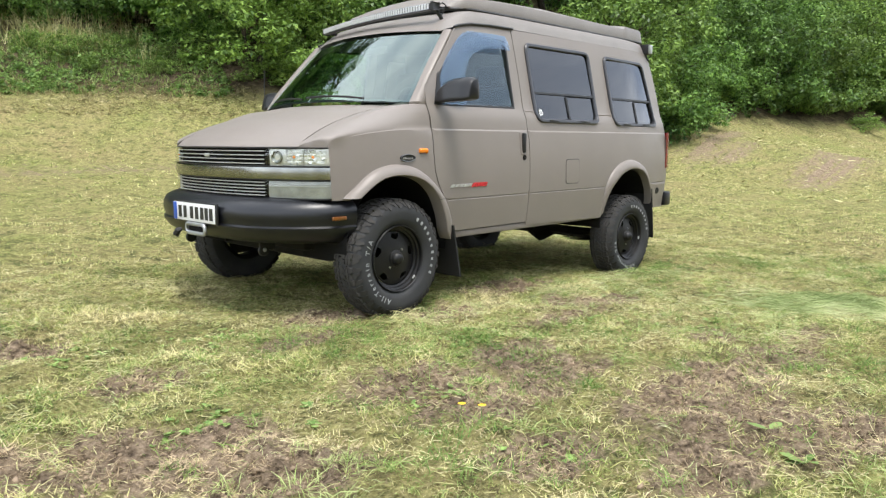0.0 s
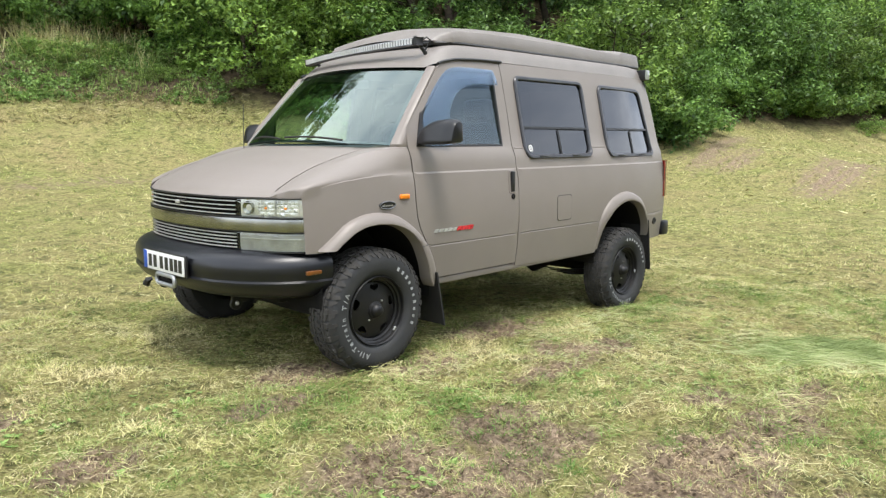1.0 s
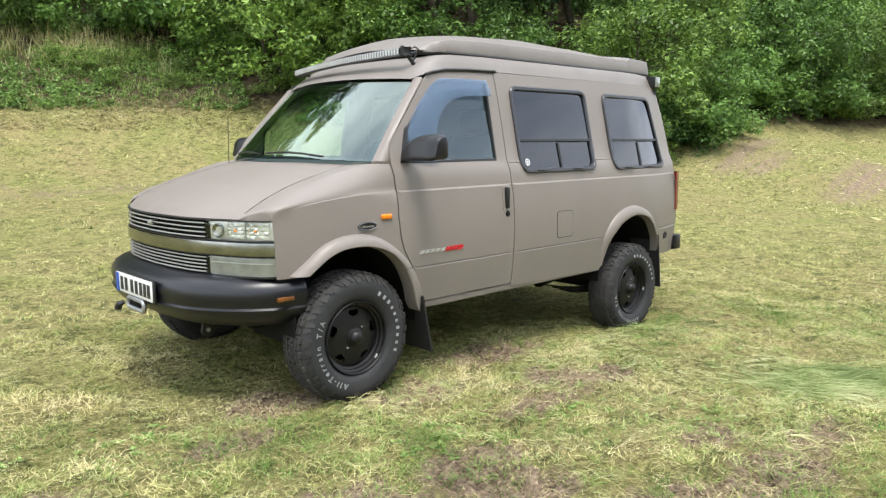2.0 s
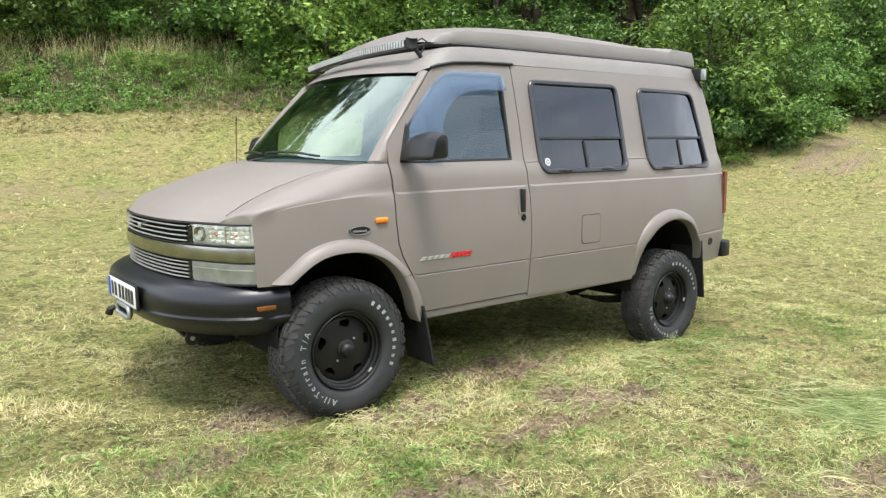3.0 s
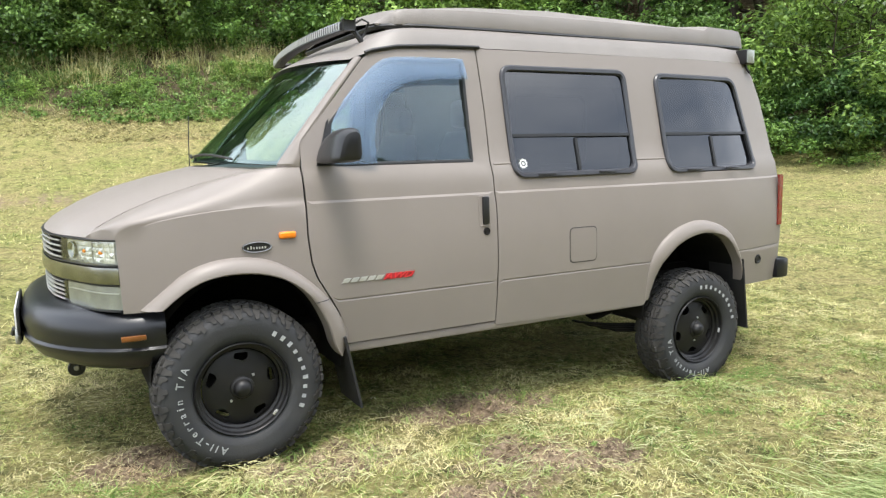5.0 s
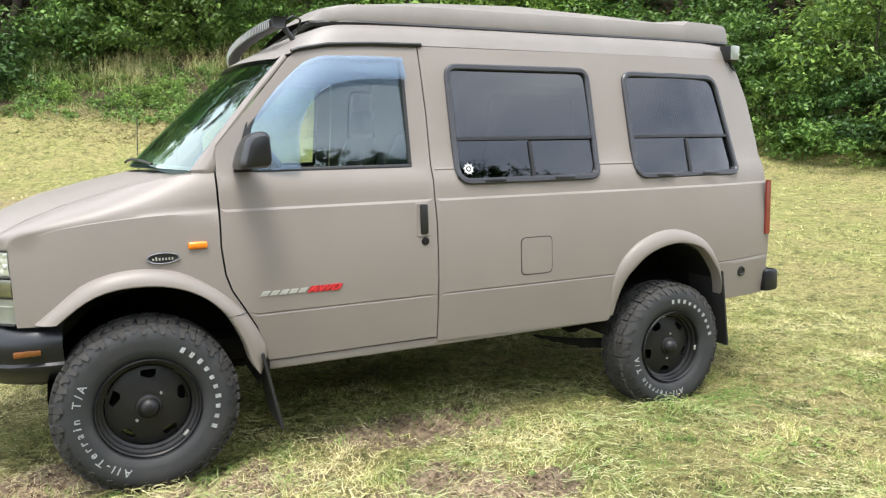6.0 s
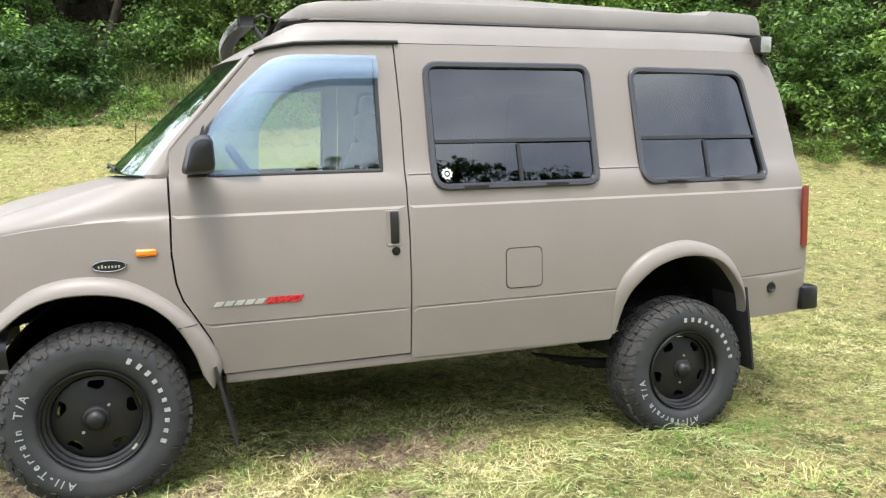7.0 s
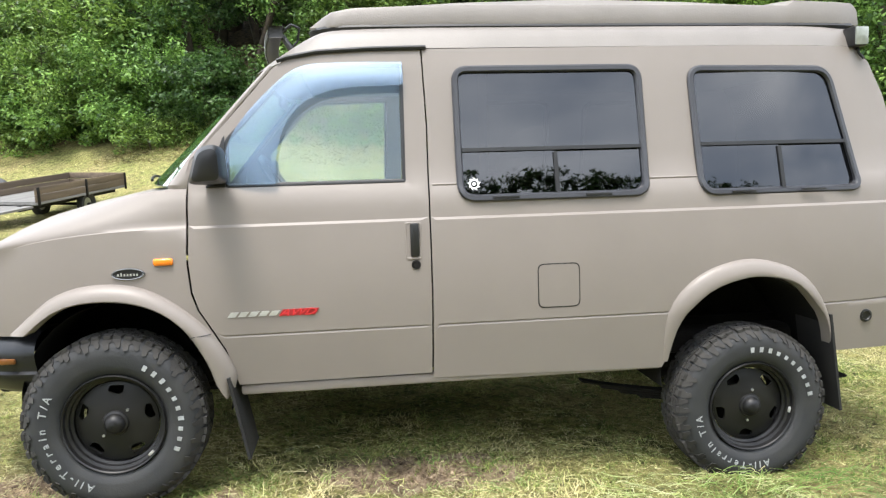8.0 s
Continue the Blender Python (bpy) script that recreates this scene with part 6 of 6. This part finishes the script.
tagged(near_turf, "short mown turf of green and yellow blades", "grass", kind="stuff")

x, y = sow(95000, -4.2, 6.0, -2.9, 3.2, lambda x, y: (0.08 + 0.92 * ragged(x, y, 1.7, 6) * ragged(x, y, 5.0, 61) * 1.6) * (1 - 0.75 * bareness(x, y)))
k = len(x)
heap = 0.004 + 0.045 * (ragged(x, y, 5.0, 61) * ragged(x, y, 1.7, 6)) ** 1.5 * rgn.random(k)
q = blades(rgn, x, y, 0.02 + 0.07 * rgn.random(k) ** 2, 0.0015 + 0.0017 * rgn.random(k), rgn.uniform(0.0, 0.25, k), lay=-heap)
hay = new("cut_hay", blade_mesh("cut_hay", q, HAY))
tagged(hay, "pale dry cut hay lying over the turf", "hay", kind="stuff")

# loose stalks left by the mower, combed into tangles
def tangles(name, label, n_b, per, x0, x1, y0, y1, ln, wd, mat, keep, arch=0.022):
    bx, by = sow(n_b, x0, x1, y0, y1, keep)
    m = len(bx)
    head = np.repeat(6.28 * ragged(bx, by, 0.9, 95) + rgn.normal(size=m) * 0.7, per)
    k = m * per
    x = np.repeat(bx, per) + rgn.normal(size=k) * 0.05
    y = np.repeat(by, per) + rgn.normal(size=k) * 0.04
    v = strands(rgn, x, y, head + rgn.normal(size=k) * 0.45, rgn.normal(size=k) * 0.9, ln * (0.4 + rgn.random(k)), wd * (0.6 + 0.8 * rgn.random(k)),
                0.006 + 0.022 * rgn.random(k), arch * rgn.random(k), 3)
    return tagged(new(name, strand_mesh(name, v, mat)), label, "hay", kind="stuff")


def strewn(x, y):
    return np.clip(0.25 + 1.1 * ragged(x, y, 1.9, 91) * ragged(x, y, 5.5, 92) * 1.6, 0, 1) * (1 - 0.8 * bareness(x, y))


tangles("loose_stalks", "loose pale grass stalks left by the mower", 4200, 7, -3.6, 5.6, -2.8, 2.6, 0.058, 0.0025, HAY, strewn)
tangles("loose_stalks", "cut green stalks tangled with the hay", 2400, 6, -3.6, 5.6, -2.8, 2.6, 0.050, 0.0025, SWATH, strewn)

# short broken straw and dead thatch between the blades
THATCH = grass_material("dead_thatch", ((0.0, (0.07, 0.052, 0.024)), (0.45, (0.29, 0.255, 0.115)), (1.0, (0.64, 0.56, 0.33))), 5.0)
x, y = sow(85000, -4.2, 5.4, -2.9, 2.8, lambda x, y: np.clip(0.25 + 1.0 * ragged(x, y, 4.3, 81), 0, 1) * (1 - 0.55 * bareness(x, y)))
k = len(x)
q = simple_blades(rgn, x, y, 0.012 + 0.035 * rgn.random(k) ** 2, 0.0022 + 0.0022 * rgn.random(k), rgn.uniform(-0.05, 0.5, k))
q[:, 2] += np.repeat(0.006 + 0.012 * rgn.random(k), 4)
thatch = new("dead_thatch", mesh_from_quads("dead_thatch", q, THATCH))
tagged(thatch, "short broken straw and brown thatch in the turf", "thatch", kind="stuff")

# long fresh swath lying to one side, in combed bundles
def swath(name, label, category, n_b, per, cx, cy, rx, ry, turn, head, wander, mat, ln=0.45, wd=0.0055, arch=0.07, low=0.01):
    t = rgn.normal(size=(n_b, 2)) * 0.5
    bx, by = t[:, 0] * rx, t[:, 1] * ry
    bx, by = cx + bx * math.cos(turn) - by * math.sin(turn), cy + bx * math.sin(turn) + by * math.cos(turn)
    top = np.repeat(np.exp(-(t ** 2).sum(axis=1) * 1.2), per)
    hd = np.repeat(head + wander * 2 * (ragged(bx, by, 2.3, 96) - 0.5) + rgn.normal(size=n_b) * wander * 0.3, per)
    cl = np.repeat(rgn.normal(size=n_b) * 0.5, per)
    k = n_b * per
    x = np.repeat(bx, per) + rgn.normal(size=k) * 0.06 - 0.5 * ln * np.cos(hd)
    y = np.repeat(by, per) + rgn.normal(size=k) * 0.035 - 0.5 * ln * np.sin(hd)
    v = strands(rgn, x, y, hd + rgn.normal(size=k) * 0.22, cl + rgn.normal(size=k) * 0.3, ln * (0.5 + 0.8 * rgn.random(k)), wd * (0.6 + 0.8 * rgn.random(k)),
                low + 0.05 * top * rgn.random(k), arch * rgn.random(k) * (0.3 + 0.7 * top), 6)
    return tagged(new(name, strand_mesh(name, v, mat)), label, category, kind="stuff")


swath("long_grass", "long green cut grass combed flat in a swath", "grass", 170, 9, 2.40, -1.80, 0.66, 0.40, -0.70, -0.55, 1.3, SWATH, 0.24, 0.0028, 0.04)
swath("long_grass", "long green cut grass lying loose", "grass", 70, 16, 2.75, -2.05, 0.6, 0.3, -0.6, -0.6, 0.9, SWATH, 0.28, 0.0032, 0.04)
swath("long_hay", "pale withered stalks along the edge of the swath", "hay", 30, 8, 1.45, -2.25, 0.8, 0.36, -0.7, -0.70, 0.9, HAY, 0.20, 0.0024, 0.03)
swath("long_grass", "long green blades standing against the rear tyre", "grass", 26, 8, 2.85, -0.22, 0.9, 0.16, 0.0, 0.2, 1.6, FRESH, 0.13, 0.0030, 0.05)
swath("long_grass", "fresh cut grass along the shaded side of the van", "grass", 110, 8, 2.1, -0.40, 2.2, 0.45, 0.0, 0.1, 1.8, SWATH, 0.10, 0.0028, 0.03)
swath("long_hay", "stalks caught under the front tyre", "hay", 22, 8, 0.0, -0.18, 0.8, 0.14, 0.0, 0.2, 1.6, HAY, 0.09, 0.0028, 0.025)

# fresh tufts that stand above the mown turf
tx_, ty_ = sow(1900, -3.4, 5.0, -2.9, 0.2, lambda x, y: 0.25 + 0.75 * (ragged(x, y, 1.3, 71) > 0.55))
per = 26
x = np.repeat(tx_, per) + rgn.normal(size=len(tx_) * per) * np.repeat(0.018 + 0.03 * rgn.random(len(tx_)), per)
y = np.repeat(ty_, per) + rgn.normal(size=len(tx_) * per) * 0.025
k = len(x)
q = blades(rgn, x, y, np.repeat(0.035 + 0.06 * rgn.random(len(tx_)) ** 2, per) * (0.6 + 0.8 * rgn.random(k)), 0.0020 + 0.0016 * rgn.random(k), rgn.uniform(0.3, 1.2, k), bend=0.5)
tufts = new("grass_tufts", blade_mesh("grass_tufts", q, FRESH))
tagged(tufts, "fresh green grass tufts standing in the mown turf", "grass", kind="stuff")


# crumbs and clods of torn-up soil
def clods_mesh(k):
    x, y = rgn.uniform(-3.2, 2.2, k * 12), rgn.uniform(-3.0, 0.9, k * 12)
    ok = rgn.random(k * 12) < np.clip(bareness(x, y) - 0.25, 0, 1)
    x, y = x[ok][:k], y[ok][:k]
    k = len(x)
    r = 0.0024 + 0.011 * rgn.random(k) ** 4
    c = np.stack([x, y, height(x, y) - r * 0.1], axis=1)
    d = np.array([[1, 0, 0], [0, 1, 0], [-1, 0, 0], [0, -1, 0], [0, 0, 0.8], [0, 0, -0.8]], float)
    v = d[None] + rgn.normal(size=(k, 6, 3)) * 0.28
    v = c[:, None] + v * r[:, None, None]
    f = np.array([[0, 1, 4], [1, 2, 4], [2, 3, 4], [3, 0, 4], [1, 0, 5], [2, 1, 5], [3, 2, 5], [0, 3, 5]])
    f = (np.arange(k)[:, None, None] * 6 + f[None]).reshape(-1)
    me = bpy.data.meshes.new("soil_clods")
    me.vertices.add(k * 6)
    me.vertices.foreach_set("co", v.astype(np.float32).ravel())
    me.loops.add(len(f))
    me.loops.foreach_set("vertex_index", f.astype(np.int32))
    me.polygons.add(k * 8)
    me.polygons.foreach_set("loop_start", np.arange(0, len(f), 3, dtype=np.int32))
    me.update(calc_edges=True)
    return me


SOIL = material("soil_crumbs", (0.36, 0.275, 0.19), 0.95, 0.0, (0.20, 0.15, 0.10), 6, 0.5, 160, 0.1, island=0.35)
crumbs = new("soil_clods", clods_mesh(7000))
crumbs.data.materials.append(SOIL)
tagged(crumbs, "crumbs and clods of torn brown soil", "soil", kind="stuff")

# torn roots on the bare earth
xs_, ys_ = sow(400000, -3.2, 2.2, -3.0, 0.9, lambda x, y: np.clip(bareness(x, y) - 0.05, 0, 1) * 1.0)
k = len(xs_)
q = simple_blades(rgn, xs_, ys_, 0.012 + 0.040 * rgn.random(k) ** 1.6, 0.0022 + 0.0028 * rgn.random(k), rgn.uniform(0.0, 0.7, k))
roots = new("torn_roots", mesh_from_quads("torn_roots", q, ROOTS))
tagged(roots, "brown torn roots and dead stems on bare soil", "roots", kind="stuff")

# further out, coarser with distance
def field(name, k, x0, x1, y0, y1, s0, s1, ln, wd, mat, label, lo=0.2, hi=1.2):
    x, y = rgn.uniform(x0, x1, k), rgn.uniform(y0, y1, k)
    s = 0.4 * x + 0.916 * y
    ok = (s > s0) & (s < s1) & ~((x > -4.2) & (x < 5.2) & (y > -2.9) & (y < 2.6))
    ok &= rgn.random(k) < 0.04 + 2.3 * ragged(x, y, 0.8, 14) * ragged(x, y, 3.1, 15) ** 1.8
    ok &= rgn.random(k) > 1.2 * bareness(x, y)
    x, y = x[ok], y[ok]
    k = len(x)
    x = np.repeat(x, 4) + rgn.normal(size=4 * k) * ln * 0.5
    y = np.repeat(y, 4) + rgn.normal(size=4 * k) * ln * 0.5
    tall = np.repeat(0.35 + 1.1 * rgn.random(k) ** 2, 4)
    k = len(x)
    q = simple_blades(rgn, x, y, ln * tall * (0.5 + 0.8 * rgn.random(k)), wd * (0.6 + 0.8 * rgn.random(k)), rgn.uniform(lo, hi, k))
    return tagged(new(name, mesh_from_quads(name, q, mat)), label, "grass", kind="stuff")


field("meadow_turf", 76000, -9, 13, -3, 10, -3, 7.5, 0.045, 0.0075, TURF_FAR, "mown meadow turf further from the van")
field("cut_hay", 30000, -9, 14, -3, 12, -3, 10, 0.09, 0.006, HAY, "scattered pale hay over the meadow", 0.0, 0.12)
field("meadow_turf", 80000, -18, 34, -4, 27, 7.5, 19.0, 0.065, 0.014, TURF_FAR, "mown meadow rising towards the wood")


# herbs, dead stems and litter on the open bank below the trees
def on_bank(k, q0, q1, s0, s1, keep):
    q, s_ = rgn.uniform(q0, q1, k), rgn.uniform(s0, s1, k)
    x, y = 0.4 * s_ + 0.916 * q, 0.916 * s_ - 0.4 * q
    ok = rgn.random(k) < keep(x, y)
    return x[ok], y[ok]


HERB = leaf_material("herb_leaf", (0.045, 0.095, 0.020), (0.190, 0.300, 0.074))
hx, hy = on_bank(2600, -15, 1.2, 19.7, 24.4, lambda x, y: np.clip(2.6 * ragged(x, y, 0.75, 131) * ragged(x, y, 1.9, 132) - 0.12, 0, 1))
hz = height(hx, hy)
herbs_at = [((x, y, z + r * 0.35), r) for x, y, z, r in zip(hx, hy, hz, 0.12 + 0.30 * rgn.random(len(hx)) ** 2)]
herbs = new("bank_herbs", mesh_from_quads("bank_herbs", leaf_cloud(herbs_at, 34, 0.095, 133), HERB, 3))
tagged(herbs, "low fresh green herbs covering the earth bank", "herbs", kind="stuff")
x, y = on_bank(14000, -15, 1.2, 19.6, 24.0, lambda x, y: np.clip(1.8 * ragged(x, y, 0.9, 134) * ragged(x, y, 2.4, 135), 0, 1))
k = len(x)
q = simple_blades(rgn, x, y, 0.12 + 0.38 * rgn.random(k) ** 2, 0.012 + 0.012 * rgn.random(k), rgn.uniform(0.3, 1.4, k))
tagged(new("bank_grass", mesh_from_quads("bank_grass", q, FRESH)), "rank grass growing on the earth bank", "grass", kind="stuff")
x, y = on_bank(9000, -12, -1, 21.6, 25.0, lambda x, y: np.clip(2.4 * ragged(x, y, 0.6, 136) * ragged(x, y, 2.0, 137) - 0.3, 0, 1))
k = len(x)
q = simple_blades(rgn, x, y, 0.3 + 0.7 * rgn.random(k), 0.012 + 0.012 * rgn.random(k), rgn.uniform(0.5, 1.5, k))
tagged(new("dead_stems", mesh_from_quads("dead_stems", q, HAY)), "tan dead stems and hanging roots under the trees", "stems", kind="stuff")
x, y = on_bank(16000, -17, 2, 18.5, 20.4, lambda x, y: np.clip(2.4 * ragged(x, y, 0.5, 138) - 0.3, 0, 1))
k = len(x)
q = simple_blades(rgn, x, y, 0.06 + 0.24 * rgn.random(k) ** 2, 0.012 + 0.014 * rgn.random(k), rgn.uniform(0.0, 0.5, k))
tagged(new("dry_litter", mesh_from_quads("dry_litter", q, THATCH)), "brown litter raked to the meadow's edge", "litter", kind="stuff")

x, y = on_bank(3000, 13, 32, 7.0, 18.5, lambda x, y: np.clip(2.4 * ragged(x, y, 0.3, 139) - 0.5, 0, 1))
k = len(x)
q = simple_blades(rgn, x, y, 0.06 + 0.16 * rgn.random(k) ** 2, 0.03 + 0.04 * rgn.random(k), rgn.uniform(0.0, 0.4, k))
tagged(new("pale_litter", mesh_from_quads("pale_litter", q, HAY)), "pale wisps of hay scattered on the earth mound", "litter", kind="stuff")


# broad-leaved weeds
WEED = leaf_material("weed_leaf", (0.10, 0.18, 0.04), (0.26, 0.37, 0.11))


def weed_bm(seed, n_leaves, size):
    rg_ = random.Random(seed)
    bm = bmesh.new()
    for i in range(n_leaves):
        a = rg_.uniform(0, 6.28)
        ln = size * rg_.uniform(0.6, 1.2)
        w = ln * rg_.uniform(0.22, 0.34)
        up = rg_.uniform(0.15, 0.8)
        d, s = Vector((math.cos(a), math.sin(a), 0)), Vector((-math.sin(a), math.cos(a), 0))
        rows = []
        for t, ww in ((0, 0.12), (0.3, 0.8), (0.6, 1.0), (0.85, 0.6), (1.0, 0.05)):
            p = d * ln * t * math.cos(up * (1 - 0.5 * t)) + Vector((0, 0, ln * math.sin(up) * (t - 0.45 * t * t)))
            rows.append([p - s * w * ww + Vector((0, 0, 0.12 * w)), p, p + s * w * ww + Vector((0, 0, 0.12 * w))])
        grid(rows, bm)
    return bm


rgw = random.Random(77)
weed_spots = [(-0.28, -2.40, 0.075), (-0.46, -2.58, 0.085), (-1.45, -1.12, 0.05), (-1.35, -0.95, 0.045), (-1.0, -2.0, 0.05)]
for i in range(15):                                  # clover grows in patches
    px, py = rgw.uniform(-2.6, 3.6), rgw.uniform(-2.5, 0.4)
    for j in range(26):
        weed_spots.append((px + rgw.gauss(0, 0.13), py + rgw.gauss(0, 0.09), rgw.uniform(0.014, 0.034)))
for i in range(90):
    weed_spots.append((rgw.uniform(-3, 4.5), rgw.uniform(-2.6, 1.0), rgw.uniform(0.012, 0.030)))
all_weeds = bmesh.new()
for i, (x, y, sz) in enumerate(weed_spots):
    if -0.55 < y and -1 < x < 3.8:
        continue
    b = weed_bm(40 + i, 7, sz)
    b.transform(pose(x, y, float(height(np.array([x]), np.array([y]))[0]), 0, 0, rgw.uniform(0, 360)))
    me = bpy.data.meshes.new("weed")
    b.to_mesh(me)
    all_weeds.from_mesh(me)
    b.free()
    bpy.data.meshes.remove(me)
weeds = part("broadleaf_weeds", all_weeds, WEED, None)
tagged(weeds, "low green broad-leaved weeds scattered in the turf", "weeds", kind="stuff")

# two yellow flowers
PETAL = material("yellow_petal", (0.85, 0.62, 0.02), 0.5, 0.0, (0.8, 0.5, 0.01), 40)
STEM = material("green_stem", (0.12, 0.19, 0.05), 0.6)
for x, y in ((-1.01, -1.48), (-1.05, -1.62)):
    z = float(height(np.array([x]), np.array([y]))[0])
    fl = new("yellow_flower")
    fl.matrix_basis = pose(x, y, z)
    tagged(fl, "small yellow flower on a thin stem", "flower", "yellow flowers")
    part("stem", tube([(0, 0, 0), (0.004, 0.002, 0.04), (0.006, 0.0, 0.065)], 0.0015, 5), STEM, fl)
    bm = bmesh.new()
    for i in range(12):
        a = i * 0.5236
        grid([[(0.006 + r * math.cos(a + o), r * math.sin(a + o), 0.066 + 0.35 * r) for o in (-0.2, 0.2)] for r in (0.002, 0.010, 0.017)], bm)
    part("flower_head", bm, PETAL, fl)


# ---- farm trailer on the slope ----
def trailer_thing():
    L, W, Hb, bed = 3.8, 1.7, 0.34, 0.62
    ob = new("farm_trailer")
    tagged(ob, "old flat farm trailer with weathered brown board sides", "trailer")
    part("bed", box((-L / 2, 0, bed - 0.06), (L / 2, W, bed), 0.01), PLANK_GREY, ob)
    for y in (0.0, W - 0.03):
        for i in range(2):
            z = bed + 0.01 + i * Hb / 2
            part("side_board", box((-L / 2 + 0.0, y, z), (L / 2, y + 0.03, z + Hb / 2 - 0.008), 0.004), PLANK, ob)
        for x in (-L / 2 + 0.05, 0.0, L / 2 - 0.11):
            part("stake", box((x, y - 0.035 if y == 0 else y + 0.03, bed - 0.1), (x + 0.06, y if y == 0 else y + 0.065, bed + Hb + 0.01), 0.004), CHASSIS, ob)
    for i in range(2):
        z = bed + 0.01 + i * Hb / 2
        part("end_board", box((L / 2 - 0.03, 0.035, z), (L / 2, W - 0.035, z + Hb / 2 - 0.008), 0.004), PLANK, ob)
    for i in range(7):
        part("deck_plank", box((-L / 2, 0.04 + i * 0.233, bed + 0.001), (L / 2 - 0.04, 0.04 + i * 0.233 + 0.225, bed + 0.018)), PLANK_GREY, ob)
    for y in (0.35, W - 0.43):
        part("frame_rail", box((-L / 2 - 0.1, y, bed - 0.2), (L / 2, y + 0.08, bed - 0.06), 0.01), CHASSIS, ob)
    for y in (0.12, W - 0.30):
        w = part("wheel", revolve([(0.0, -0.02), (0.16, -0.02), (0.17, -0.05), (0.24, -0.09), (0.30, -0.08), (0.32, 0.0), (0.30, 0.08), (0.24, 0.09), (0.0, 0.04)], 28), TYRE, ob, "worn black trailer tyre")
        part("wheel_disc", revolve([(0.0, -0.035), (0.05, -0.04), (0.10, -0.028), (0.165, -0.03)], 20), GALV, w)
        w.matrix_basis = pose(0.25, y + 0.06, 0.31)
    part("axle", tube([(0.25, 0.05, 0.31), (0.25, W - 0.05, 0.31)], 0.035, 8), CHASSIS, ob)
    for y in (0.4, W - 0.4):
        part("drawbar", tube([(-L / 2, y, bed - 0.13), (-L / 2 - 1.5, W / 2, bed - 0.20)], 0.04, 6), GALV, ob)
    part("drawbar_eye", tube([(-L / 2 - 1.5, W / 2, bed - 0.2), (-L / 2 - 1.75, W / 2, bed - 0.22)], 0.05, 8), CHASSIS, ob)
    for i in range(6):
        part("ramp_plank", box((-L / 2 - 1.35, 0.1 + i * 0.255, bed - 0.12), (-L / 2 + 0.02, 0.1 + i * 0.255 + 0.235, bed - 0.075)), PLANK_GREY, ob, "grey weathered plank")
    part("prop", tube([(-L / 2 - 1.2, W / 2, bed - 0.2), (-L / 2 - 1.2, W / 2 + 0.02, -0.05)], 0.03, 6), CHASSIS, ob)
    return ob


trailer = trailer_thing()
tx, ty = -5.7, 16.5
trailer.matrix_basis = pose(tx, ty, rise(tx, ty) - 0.02) @ pose(0, 0, 0, 0, 0, 76) @ pose(0, 0, 0, 0, -8, 0)


def tarp_bm():
    rows = []
    for r, z in ((1.15, 0.0), (0.95, 0.25), (0.62, 0.55), (0.3, 0.78), (0.06, 0.86)):
        rows.append([(r * math.cos(a) * (1 + 0.12 * math.sin(3 * a + z * 5)), 0.8 * r * math.sin(a), z + 0.05 * math.sin(5 * a)) for a in np.linspace(0, 2 * math.pi, 20, endpoint=False)])
    return grid(rows, closed=True, caps=True)


TARP = material("dark_tarp", (0.03, 0.032, 0.034), 0.6, 0.0, (0.02, 0.02, 0.021), 4, 0.5, 20)
tarp = part("tarpaulin_heap", tarp_bm(), TARP, None)
tagged(tarp, "dark tarpaulin heap beside the farm trailer", "tarpaulin")
px_, py_ = -8.9, 18.6
tarp.matrix_basis = pose(px_, py_, rise(px_, py_) - 0.05, 0, 0, 30)
